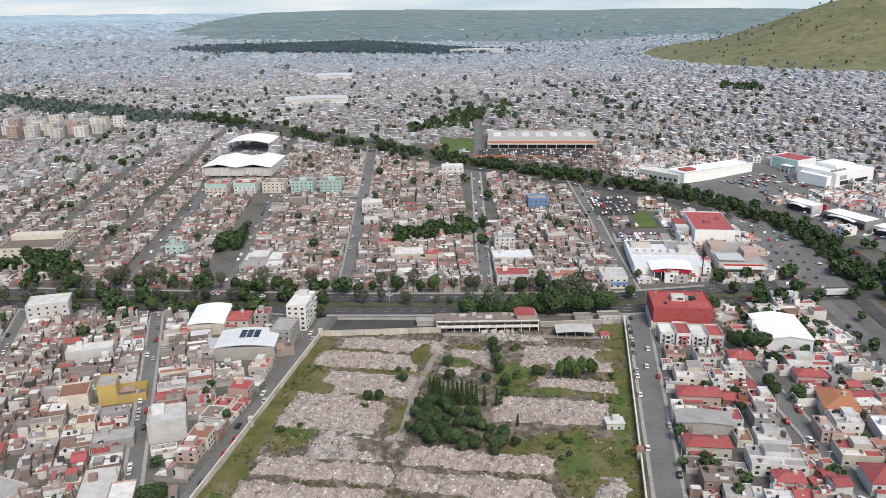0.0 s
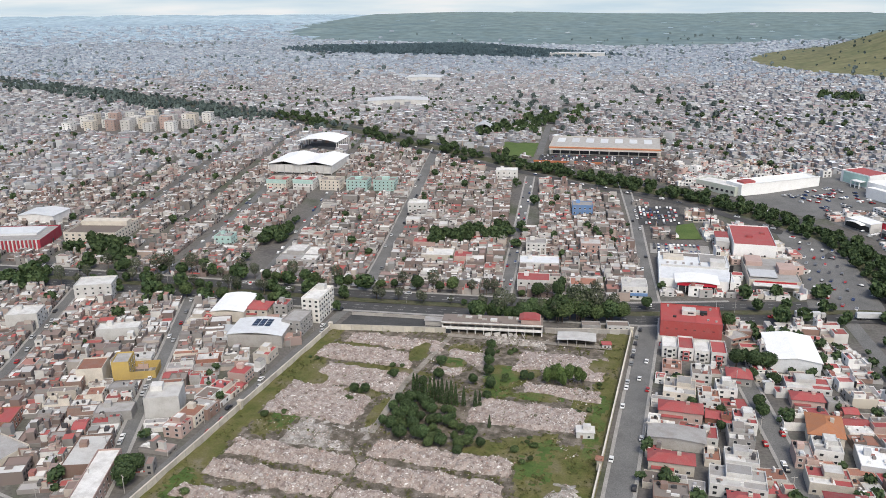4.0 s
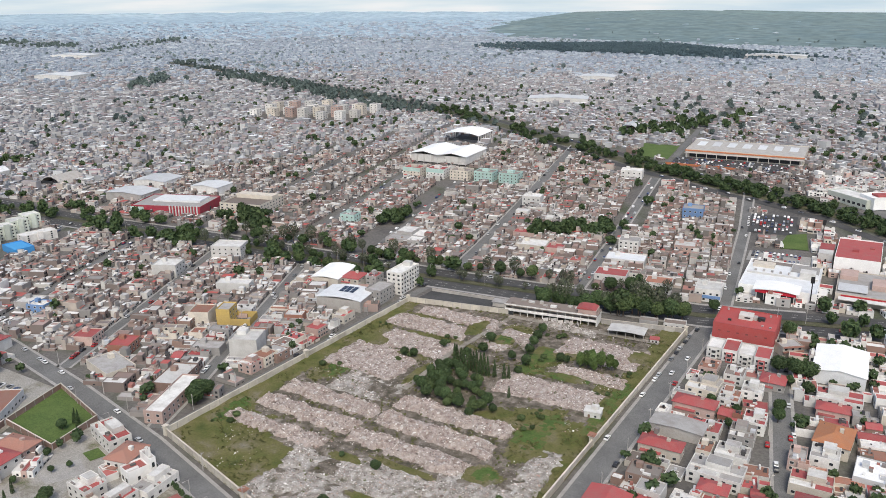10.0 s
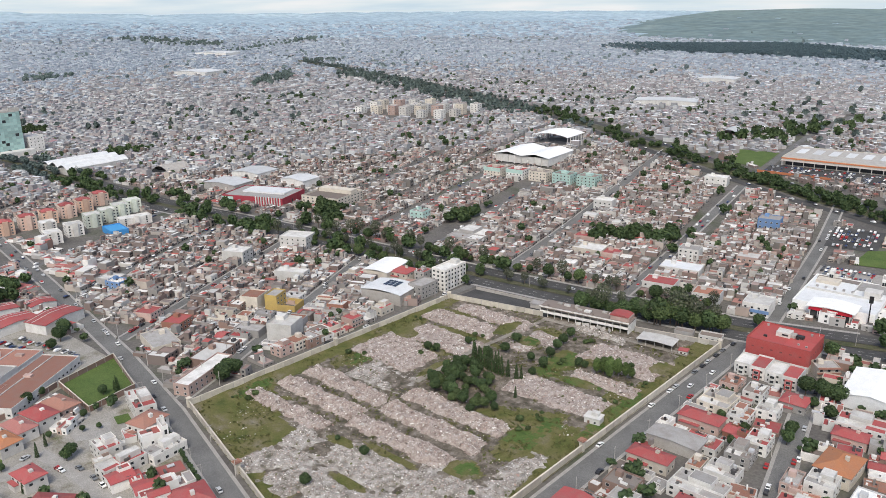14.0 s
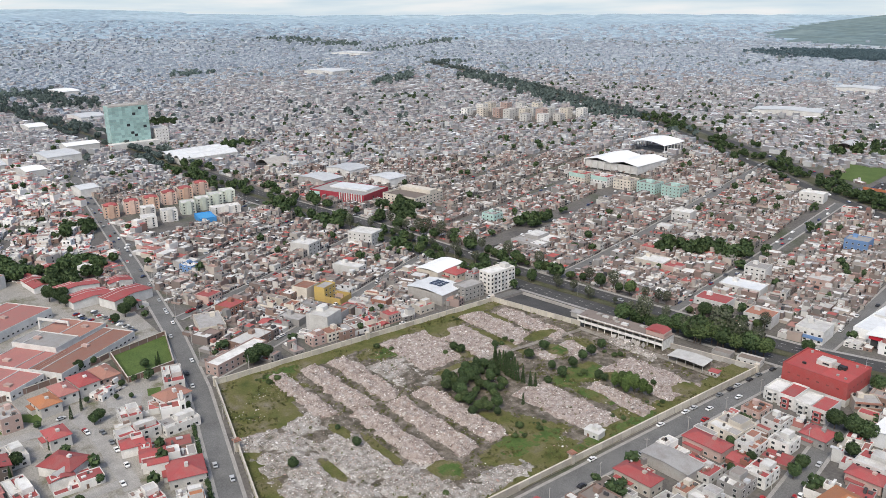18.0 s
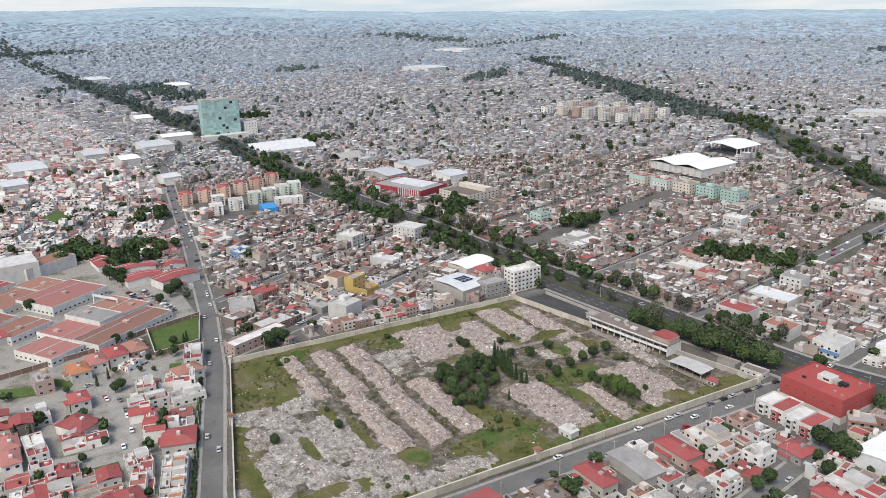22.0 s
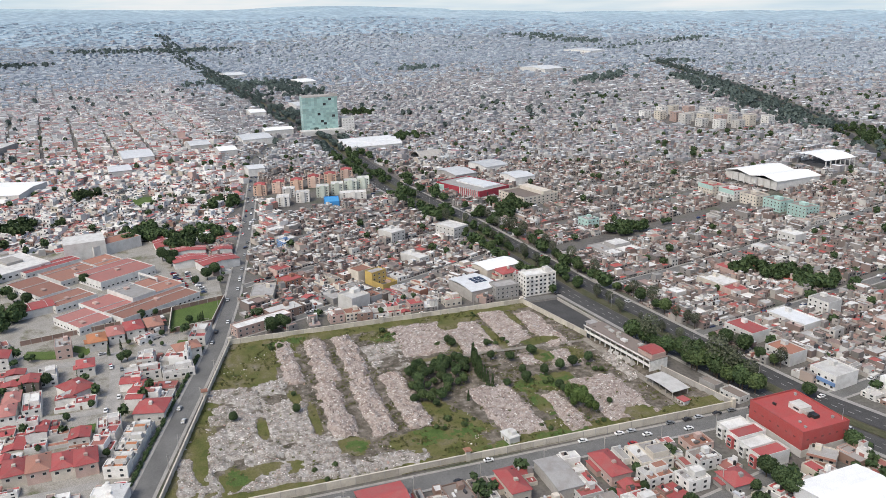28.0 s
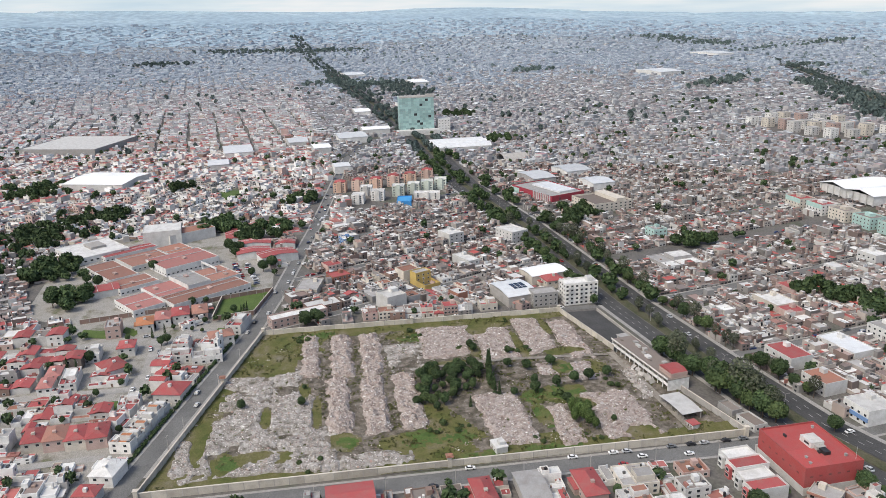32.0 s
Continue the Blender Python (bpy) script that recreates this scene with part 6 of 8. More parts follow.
def white_flats():
    for i in range(6):
        for j in range(4):
            x, y = -642 + i * 25 + (j % 2) * 8, 528 + j * 23 + i * 5 + (i % 3) * 4
            h = 10 + (i * 5 + j * 3) % 4 * 1.5
            ob = block("flats", (x, y, 12, 12, 10), h, (M_WHITE, M_PLASTER, M_CREAM, M_WHITE, M_PINK)[(i * 2 + j) % 5], R_GREY, "pale plaster flats in a cluster of blocks", "apartment block", 0.6, "white flats")
            windows(ob, 12, 12, h, 4, 2, "es", 0.9, 1.4, 1.3)


def west_blocks():
    ob = block("beige_hall", BEIGE, 9, M_CREAM, R_BROWN, "beige three-storey building with a long roof well", "building", 1.5)
    windows(ob, 40, 40, 9, 3, 8, "se", 0.9, 2.2, 1.2)
    part("roof_wing", boxes((-18, 18, 4, 14, 7.5, 11)), M_CREAM, ob)
    ob = block("red_front_mall", RED_MALL, 8.5, weathered("crimson_paint", (0.32, 0.04, 0.06), 0.8, 0.2), R_GREY, "shopping block with crimson and teal front", "shop", 0.8)
    part("teal_corner", boxes((-32.3, -20, -20.3, -20.02, 0, 7)), M_TEAL, ob, "teal corner")
    part("white_roof", boxes((-20, 24, -4, 16, 7.8, 9.2)), M_METAL, ob)
    for k in range(10):
        part("white_fin", boxes((4 + k * 2.8, 4.8 + k * 2.8, -21, -20.02, 0, 9)), M_WHITE, ob)
    for q, h, m, txt in (((-450, 175, 40, 26, 12), 7, M_GREY, "grey workshop"), ((-470, 220, 36, 30, 12), 7, M_WHITE, "white warehouse"), ((-400, 225, 30, 24, 10), 8, M_WHITE, "white depot")):
        warehouse("workshop", q, h, 1.6, m, M_METAL, txt + " with a pale sheet-metal roof")
    ob = block("white_cube", WHITE_BOX, 13, M_WHITE, R_WHITE, "plain white box-shaped auditorium of the school", "building", 0.3)
    ob = block("supermarket", SMKT, 9, M_GREY, R_WHITE, "wide grey supermarket with flat pale roof", "shop", 0.5)
    ob = block("yellow_house", (-154, 12, 8, 12, 25), 9.5, M_YELLOW, R_GREY, "bright yellow three-storey house", "house")
    windows(ob, 8, 12, 9.5, 3, 3, "e")
    part("yard_wall", boxes((4, 16, -6.3, -5.9, -0.3, 4), (15.7, 16, -5.9, 6, -0.3, 4), (4, 15.7, 5.7, 6, -0.3, 4)), M_YELLOW, ob, "yellow yard wall")
    ob = block("cream_house", (-165, 4, 12, 13, 25), 8.5, M_CREAM, R_TERRA, "cream house with terracotta roof beside the yellow one", "house")
    ob = block("white_house", WHITE_3, 10, M_WHITE, R_WHITE, "plain white three-storey house with blank walls", "house", 1.0)
    part("roof_room", boxes((-6, -1, 1, 6, 9, 11.4)), M_WHITE, ob)
    ob = block("white_house", FAR_WHITE, 10, M_WHITE, R_WHITE, "tall white building behind the terraces", "building")
    windows(ob, 22, 16, 10, 3, 5, "se")
    ob = block("pink_shop_row", (-101, -71, 9, 36, 22), 6.4, M_PINK, R_WHITE, "long pink two-storey row with white roof at the street corner", "building")
    windows(ob, 9, 36, 6.4, 2, 9, "es", 0.9, 1.5, 1.3)


def school():
    """Connected low white wings under broad flat terracotta roofs, south-west of the junction."""
    for cx, cy, w, d, h, m, txt in ((-147, -174, 27, 19, 5, R_PINK, "pink"), (-158, -133, 19, 50, 5.5, R_CLAY, "brown clay"), (-168, -160, 29, 21, 5, R_PINK, "pink"), (-181, -147, 27, 15, 7.5, R_GREY, "grey"), (-195, -132, 28, 22, 5, R_CLAY, "brown clay"),
                                    (-190, -187, 21, 25, 5, R_CLAY, "brown clay"), (-222, -209, 42, 19, 4.5, R_CLAY, "brown clay"), (-247, -190, 29, 30, 5, R_CLAY, "brown clay"), (-234, -160, 31, 38, 6.5, R_PINK, "pink"),
                                    (-266, -171, 24, 20, 5, R_TERRA, "terracotta"), (-273, -208, 14, 38, 4.5, R_RED, "red")):
        w, d = w * 1.1, d * 1.12
        ob = block("school_wing", (cx, cy, w, d, 35), h, M_WHITE, m, "low white school wing with a broad flat %s roof" % txt, "school", 0.5, "school wings")
        windows(ob, w, d, h, 1, max(w, d) / 3.6, "se", 1.4, 1.7, 1.1)
        # raised roof strips and white ridges
        for k in range(2):
            x, y = float(rng.uniform(-0.3, 0.2)) * w, float(rng.uniform(-0.3, 0.2)) * d
            part("roof_ridge", boxes((x, x + 0.5, -d / 2 + 0.3, d / 2 - 0.3, h - 0.5, h - 0.1)) if k else boxes((x, x + 4, y, y + 2.5, h - 0.5, h + 0.6)), M_WHITE if k else M_PINK, ob)
    ob = thing("gate_frame", -208, -137, 35, "tall white portal frame at the school gate", "gate")
    part("frame", boxes((-11, 11, -0.4, 0.4, 6.2, 7.6), (-11, -10, -0.4, 0.4, 0, 6.2), (10, 11, -0.4, 0.4, 0, 6.2)), M_WHITE, ob)
    ob = block("school_hall", (-280, -237, 44, 42, 36), 6, M_WHITE, R_WHITE, "wide low white school hall with a flat roof", "school", 0.5)
    windows(ob, 44, 42, 6, 1, 9, "se", 2, 2.4, 1.4)
    part("roof_box", boxes((-12, 4, -2, 10, 5.5, 7.4)), M_CONC, ob)
    block("school_wing", (-308, -166, 18, 40, 32), 9, M_WHITE, R_TERRA, "white two-storey school wing with a terracotta roof", "school", 0.4, "school wings")
    for q, h, txt in (((-245, -108, 25, 15, 97), 5, "school shed with a bright red ribbed roof"), ((-231, -89, 28, 16, 110), 6, "workshop with a bright red ribbed roof"), ((-271, -109, 26, 12, 90), 4.5, "long class block with a red roof"), ((-264, -84, 15, 11, 90), 4.5, "small class block with a red roof"),
                      ((-176, -214, 14, 40, 20), 5, "red-roofed sports shed of the school"), ((-296, -128, 12, 24, 98), 4, "class block with a red pitched roof"), ((-318, -112, 12, 24, 98), 4, "class block with a red pitched roof")):
        ob = warehouse("class_block", q, h, 1.3, M_WHITE, R_RED, txt)
        for k in range(2):
            part("roof_rib", prism(bmesh.new(), gable_outline(q[2] + 1.1, h + 0.42, 1.35, 0.15), (k + 0.6) * q[3] / 4 - 0.14, (k + 0.6) * q[3] / 4 + 0.14), M_WHITE, ob)


for build in (big_red, apartments, solar_hall, dealership, sports_halls, store, malls, office_tower, arch_hall, orange_flats, white_flats, west_blocks, school):
    build()
for cx, cy, w, d, deg, h, wm, rm, label in TOWN_BLOCKS:
    ob = block("house", (cx, cy, w, d, deg), h, wm, rm, label, "house", 0.5, "larger houses")
    if h > 5.2:
        windows(ob, w, d, h, 3 if h > 8.5 else 2, 4, "s" if cy > 100 else "e", 0.9, 1.5, 1.3)
    part("stair_head", boxes((-w * 0.3, -w * 0.3 + 3, d * 0.1, d * 0.1 + 2.6, h - 0.5, h + 1.7)), wm, ob)
    if "blue painted front" in label:
        part("shop_front", boxes((-w / 2, w / 2, -d / 2 - 0.5, -d / 2 - 0.02, 2.4, 4.2)), M_BLUE, ob, "blue painted front")
warehouse("white_warehouse", WHITE_SHED, 6.4, 1.7, M_METAL, M_FABRIC, "white gabled sheet-metal warehouse")
for q, h, r, txt in (((-550, -288, 62, 70, -17), 8, M_FABRIC, "wide white store hall beyond the school"), ((-760, -10, 50, 40, 8), 8, M_METAL, "pale store hall beside the avenue"), ((-700, -160, 60, 36, 8), 7, M_METAL, "wide white hall"), ((-1090, 110, 60, 40, 6), 8, M_METAL, "white depot hall"),
                     ((-330, 860, 90, 40, 20), 8, M_METAL, "long white warehouse beyond the boulevard"), ((-420, 1250, 70, 50, 10), 9, M_METAL, "white warehouse"), ((-1350, 700, 90, 60, 15), 9, M_METAL, "white warehouse"),
                     ((-250, 2150, 160, 40, 5), 9, M_METAL, "long white factory hall"), ((-690, -52, 34, 22, 8), 7, M_FABRIC, "white shop hall"), ((-806, 28, 30, 40, 4), 9, M_FABRIC, "white store hall"), ((-556, -30, 24, 18, 8), 8, M_METAL, "grey shop hall"), ((-620, -176, 36, 24, 8), 6, M_METAL, "grey sheet-roofed hall"), ((-746, -84, 40, 26, 8), 7, M_METAL, "pale shop hall"), ((-1028, 20, 46, 26, 4), 8, M_FABRIC, "long white hall"), ((-1522, 175, 80, 40, 10), 9, M_FABRIC, "long white hall"), ((-1803, 40, 90, 50, 10), 9, M_METAL, "grey factory hall"), ((-1900, 1100, 120, 60, 15), 9, M_METAL, "white factory hall")):
    warehouse("warehouse", q, h, 2.0, M_WHITE, r, txt + " with a low pitched roof")


ob = warehouse("grey_shed", GREY_SHED, 4.6, 0.7, M_CONC, R_GREY, "long workshop with a pale grey sheet-metal roof")
ob = warehouse("red_shed", RED_SHED, 6, 1.2, M_BRICK, R_RED, "brick house with a bright red ribbed roof")
for k in range(4):
    ob = block("row_house", (98 + k * 7.8, 112 - (k > 1) * 1.0, 7.4, 13 + (k % 2) * 2, 4), 6.0 + (k % 2) * 0.5, M_WHITE, (R_WHITE, R_RED, R_WHITE, R_RED)[k], "white two-storey row house with a dark red front bay", "house", 0.8, "row houses")
    bay = part("front_bay", boxes((-1.6, 1.6, -7.9 - (k % 2), -6.6 - (k % 2), -0.3, 5.0)), R_RED if k % 2 else M_WHITE, ob)
    for fl in (0.8, 3.2):
        piece("window", WINDOW, bay, 0, -7.92 - (k % 2), fl, 0, 2.2, 1, 1.5)
    windows(ob, 7.4, 13 + (k % 2) * 2, 6.0, 2, 4, "sw", 0.9, 1.7, 1.3)


# ---- waste ground: ground, walls, ruins, rubble ----
class Lattice:
    """Smooth value noise on a lattice."""

    def __init__(self, seed):
        self.t = np.random.default_rng(seed).random((128, 128))

    def at(self, x, y):
        x, y = np.asarray(x, float), np.asarray(y, float)
        i, j = np.floor(x).astype(int), np.floor(y).astype(int)
        u, v = x - i, y - j
        u, v = u * u * (3 - 2 * u), v * v * (3 - 2 * v)
        t = self.t
        a, b = t[i % 128, j % 128], t[(i + 1) % 128, j % 128]
        c, d = t[i % 128, (j + 1) % 128], t[(i + 1) % 128, (j + 1) % 128]
        return (a * (1 - u) + b * u) * (1 - v) + (c * (1 - u) + d * u) * v


LAT = Lattice(3)


def rough(x, y, s):
    return LAT.at(x / s, y / s) * 0.55 + LAT.at(x / s * 2.3 + 31, y / s * 2.3 + 7) * 0.3 + LAT.at(x / s * 5.1 + 11, y / s * 5.1 + 53) * 0.15


CLEAR = ((-32, 53, 24, 3), (-24, 76, 5, 14), (-60, 74, 12, 3), (-36, 27, 9, 4), (-21, 12, 3, 14), (-62, 34, 8, 7), (36, 68, 5, 6), (66, 84, 6, 8), (20, -60, 16, 2.5), (-38, -74, 14, 4), (55, -11, 9, 24), (50, -48, 8, 7), (54, -88, 5, 10), (58, -100, 10, 5), (22, 58, 7, 14), (43, 45, 11, 4), (-4, 68, 8, 6), (30, -4, 15, 5), (-3, -66, 9, 3), (30, -112, 30, 4), (20, -84, 12, 3), (-30, -84, 8, 12), (72, -90, 4, 40))
lx, ly = np.arange(-82, 80, 1.25), np.arange(-134, 130, 1.25)
LX, LY = np.meshgrid(lx, ly)
lv = np.stack([LX, LY, 0.15 + rough(LX, LY, 9) * 0.9], -1).reshape(-1, 3)
nlx = len(lx)
jj, ii = np.mgrid[0:len(ly) - 1, 0:nlx - 1]
lf = np.stack([jj * nlx + ii, jj * nlx + ii + 1, (jj + 1) * nlx + ii + 1, (jj + 1) * nlx + ii], -1).reshape(-1, 4)
lm = lv[lf].mean(1)
ins = inside(lm[:, 0], lm[:, 1], LOT)
lf, lm = lf[ins], lm[ins]
edge = np.minimum(lm[:, 0] + 81, np.minimum(78 - lm[:, 0], 0.23 * lm[:, 0] + 110 + lm[:, 1]))
bare = edge + 16 * (rough(lm[:, 0], lm[:, 1], 14) - 0.5) > 11
for gx_, gy_, ga, gb in ((-66, -74, 22, 20), (-60, -80, 26, 12), (50, -2, 16, 13), (60, -8, 12, 18), (26, 54, 6, 17), (30, 62, 5, 12), (-62, -4, 9, 14), (-2, 84, 9, 8), (66, 40, 7, 20), (56, -84, 7, 16), (66, -112, 9, 9), (-70, 30, 8, 30), (40, -2, 22, 5)) + CLEAR:
    bare &= ((lm[:, 0] - gx_) / ga) ** 2 + ((lm[:, 1] - gy_) / gb) ** 2 + 1.2 * (rough(lm[:, 0] + 9, lm[:, 1], 7) - 0.5) > 1
lush = np.zeros(len(lm), bool)
for gx_, gy_, ga, gb in ((24, 56, 6, 14), (42, 45, 10, 4), (54, -8, 7, 17), (48, -46, 7, 6), (-4, 70, 6, 5), (-60, -3, 6, 10), (60, -98, 7, 4), (-72, -62, 6, 10), (72, 30, 3, 26)):
    lush |= ((lm[:, 0] - gx_) / ga) ** 2 + ((lm[:, 1] - gy_) / gb) ** 2 + 4.5 * (rough(lm[:, 0] + 50, lm[:, 1], 5) - 0.5) < 0.85
tagged(new("waste_ground", mesh_of("waste_ground", lv.tolist(), lf.tolist(), [M_GRASS, M_DIRT, M_LUSH], np.where(lush, 2, bare).astype(np.int32))), "rough grass and weeds inside the boundary wall", "ground", kind="structure")
tagged(new("yard", mesh_of("yard", [(x, y, 0.35) for x, y in YARD_N], [(0, 1, 2, 3)], M_ASPH)), "dark empty asphalt yard beside the avenue", "yard", kind="structure")


def wall_run(a, b, h, t, mat, label, name="boundary_wall"):
    l = math.hypot(b[0] - a[0], b[1] - a[1])
    ob = new(name)
    ob.matrix_world = Matrix.Translation((a[0], a[1], 0)) @ Matrix.Rotation(math.atan2(b[1] - a[1], b[0] - a[0]), 4, "Z")
    tagged(ob, label, "wall", kind="structure")
    n = max(1, round(l / 6))
    panel = mesh_bm("wall_panel", boxes((0.01, l / n - 0.31, -t / 2, t / 2, -0.5, h)), mat)
    post = mesh_bm("wall_post", boxes((-0.3, 0.0, -t / 2 - 0.05, t / 2 + 0.05, -0.5, h + 0.05)), M_CONC)
    for k in range(n):
        piece("wall_panel", panel, ob, l / n * k)
        piece("wall_post", post, ob, l / n * (k + 1))
    part("coping", boxes((-0.2, l, -t / 2 - 0.12, t / 2 + 0.12, h + 0.06, h + 0.22)), M_CREAM, ob)
    return ob


M_WALL = weathered("cream_wall_plaster", (0.52, 0.48, 0.41), 0.9, 0.35)
NW, NE, SE, SW = LOT
wall_run(SW, NW, 3.3, 0.4, M_WALL, "long cream plastered boundary wall on the west")
wall_run(NW, (-18, 102), 3.6, 0.4, M_WALL, "cream plastered boundary wall along the yard")
wall_run(SE, NE, 3.3, 0.4, M_WALL, "long cream plastered boundary wall along the east street")
wall_run(SE, SW, 3.3, 0.4, M_WALL, "long cream plastered boundary wall along the south road")
wall_run((33, 117.5), (NE[0], NE[1] + 1), 3.0, 0.4, M_CONC, "grey boundary wall towards the avenue")
wall_run((-78, 113), (-16, 121), 1.6, 0.3, M_CONC, "low grey wall between yard and avenue", "yard_wall")


def pier(x, y, deg, roofed):
    ob = thing("watch_pier", x, y, deg, "square pier with a tiled cap on the boundary wall" if roofed else "square cream pier at the boundary wall", "pier", "wall piers")
    part("shaft", boxes((-0.9, 0.9, -0.9, 0.9, -0.3, 4.6)), M_WALL, ob)
    if roofed:
        part("room", boxes((-1.2, 1.2, -1.2, 1.2, 4.6, 5.2)), M_CREAM, ob)
        part("cap", boxes((-1.6, 1.6, -1.6, 1.6, 5.2, 5.5), (-1.1, 1.1, -1.1, 1.1, 5.5, 5.9)), R_TERRA, ob, "terracotta cap")
    else:
        part("cap", boxes((-1.1, 1.1, -1.1, 1.1, 4.6, 4.85)), M_CREAM, ob)


for x, y, r in ((NW[0], NW[1], 0), (-81, -2.6, 0), (SW[0], SW[1], 0), (77, -5, 1), (NE[0], NE[1], 0), (-18.5, -107.5, 1), (SE[0], SE[1], 0)):
    pier(x, y, 0, r)


M_FACADE = weathered("peeling_white_paint", (0.7, 0.69, 0.66), 0.9, 0.45, 0.5, vary=0.1)


def ruin():
    ob = thing("derelict_building", 5.4, 112, 9.6, "derelict white two-storey building with a broken front", "building")
    w, d, h = 54, 12, 6.4
    part("rear_wall", boxes((-w / 2, w / 2, d / 2 - 0.3, d / 2, -0.3, h)), M_FACADE, ob)
    part("end_wall", boxes((-w / 2, -w / 2 + 0.3, -d / 2, d / 2 - 0.3, -0.3, h)), M_FACADE, ob)
    part("end_wall", boxes((w / 2 - 0.3, w / 2, -d / 2, d / 2 - 0.3, -0.3, h)), M_FACADE, ob)
    part("roof", boxes((-w / 2 - 0.2, w / 2 + 0.2, -d / 2 - 0.6, d / 2 + 0.2, h, h + 0.35)), R_BROWN, ob)
    part("parapet", boxes((-w / 2 - 0.2, w / 2 + 0.2, -d / 2 - 0.6, -d / 2 - 0.35, h + 0.35, h + 1.1)), M_FACADE, ob)
    part("spandrel", boxes((-w / 2, w / 2, -d / 2, -d / 2 + 0.25, 3.1, 4.6)), M_FACADE, ob)
    part("floor_slab", boxes((-w / 2 + 0.4, w / 2 - 0.4, -d / 2 + 0.3, d / 2 - 0.4, 2.9, 3.1)), M_CONC, ob)
    for k in range(13):
        x = -w / 2 + 0.3 + k * (w - 0.9) / 12
        part("column", boxes((x, x + 0.35, -d / 2 + 0.02, -d / 2 + 0.4, -0.3, 3.05), (x, x + 0.35, -d / 2 + 0.02, -d / 2 + 0.4, 4.62, h)), M_FACADE, ob)
    part("inner_wall", boxes((-w / 2 + 1, w / 2 - 1, 0, 0.2, 3.1, h - 0.02), (-w / 2 + 1, -4, 0.3, 0.5, -0.3, 2.9)), M_CREAM, ob)
    part("gate", boxes((-w / 2 + 1.5, -w / 2 + 5, -d / 2 - 0.1, -d / 2 - 0.02, 0, 3)), M_GLASS, ob)
    part("roof_room", boxes((15.5, 26, -4, 5.5, h + 0.36, h + 2.4)), M_PINK, ob, "faded pink roof room")
    for k, x in enumerate((-2, 3, 7, 10.5, 13, 17)):
        slab = part("fallen_slab", boxes((-1.6, 1.6, -1.1, 1.1, -0.12, 0.12)), M_CONC, ob, "fallen concrete slab leaning on the front")
        slab.matrix_basis = Matrix.LocRotScale((x, -d / 2 - 1.6 - (k % 3) * 0.5, 1.5 + (k % 2) * 0.5), Euler((radians(35 + 11 * (k % 3)), radians(-14 + 9 * (k % 4)), radians(20 * k))), (1, 1, 1))
    for k in range(9):
        part("roof_debris", boxes((-24 + k * 4.6, -22.4 + k * 4.6 + (k % 3), -3 + (k * 5) % 6, -1.6 + (k * 5) % 6 + (k % 2), h + 0.36, h + 0.7 + (k % 3) * 0.35)), (R_BROWN, M_CONC, M_WHITE)[k % 3], ob)
    part("roof_room_top", prism(bmesh.new(), [(14.4, h + 2.6), (25.6, h + 2.6), (23, h + 3.6), (17, h + 3.6)], -3.6, 5.6), R_RED, ob, "hipped red roof")
    part("tank_stand", boxes((-8, -6, 1, 3, h + 0.36, h + 2.0)), M_CONC, ob)
    ob = thing("gatehouse", -25, 113, 10, "low flat-roofed gatehouse on the yard", "building")
    part("wall", boxes((-8, 8, -2.5, 2.5, -0.3, 3.2)), M_CONC, ob)
    part("roof", boxes((-8.5, 8.5, -3, 3, 3.2, 3.5)), R_GREY, ob)
    ob = thing("open_shed", 51.5, 108.5, 8, "open shed with a white sheet-metal roof on posts", "shed")
    part("roof", prism(bmesh.new(), vault_outline(20, 4.2, 0.6, 0.15), -5.4, 5.4), M_WHITE, ob)
    for x in (-9.4, -4.7, 0, 4.7, 9.4):
        for y in (-4.6, 4.6):
            part("post", boxes((x - 0.12, x + 0.12, y - 0.12, y + 0.12, -0.3, 4.2)), M_CONC, ob)
    part("back_wall", boxes((-9.8, 9.8, 4.8, 5.0, -0.3, 3.6)), M_BROWN, ob)
    ob = thing("guard_hut", 67, 107.5, 12, "small white guard hut with a red roof", "hut")
    part("wall", boxes((-2.2, 2.2, -1.8, 1.8, -0.3, 2.7)), M_WHITE, ob)
    part("roof", boxes((-2.6, 2.6, -2.2, 2.2, 2.7, 3.0)), R_RED, ob)
    piece("door", DOOR, ob, -0.8, -1.82, 0, 0, 0.9, 1, 2.0)
    piece("window", WINDOW, ob, 1.0, -1.82, 1.0, 0, 1.0, 1, 1.0)
    ob = thing("white_hut", 68.5, 18, 10, "white flat-roofed hut beside the rubble", "hut")
    part("wall", boxes((-3.6, 3.6, -2.6, 2.6, -0.3, 3.4)), M_WHITE, ob)
    part("roof", boxes((-3.9, 3.9, -2.9, 2.9, 3.4, 3.65)), M_WHITE, ob)
    part("roof_box", boxes((-1, 2.2, -0.6, 2, 3.65, 5.2)), M_WHITE, ob)
    piece("door", DOOR, ob, -1.5, -2.62, 0, 0, 1.0, 1, 2.1)
    piece("window", WINDOW, ob, 1.4, -2.62, 1.0, 0, 1.2, 1, 1.1)
    ob = block("corner_house", (70, 134, 12, 7, 12), 3.5, M_WHITE, R_BROWN, "low white house at the street corner", "house")
    windows(ob, 12, 7, 3.5, 1, 4, "es", 1.0)
    ob = block("corner_house", (56, 131, 10, 6, 12), 3.2, M_GREY, R_DIRTY, "low grey-roofed houses along the avenue", "house")


ruin()
# heaps: centre, length, breadth, height, grey or not


def grassy(x, y):
    """Above nought where grass keeps the rubble away."""
    g = np.full(np.shape(x), -1.0)
    for cx, cy, a, b in CLEAR:
        g = np.maximum(g, 1 - ((x - cx) / a) ** 2 - ((y - cy) / b) ** 2)
    return g


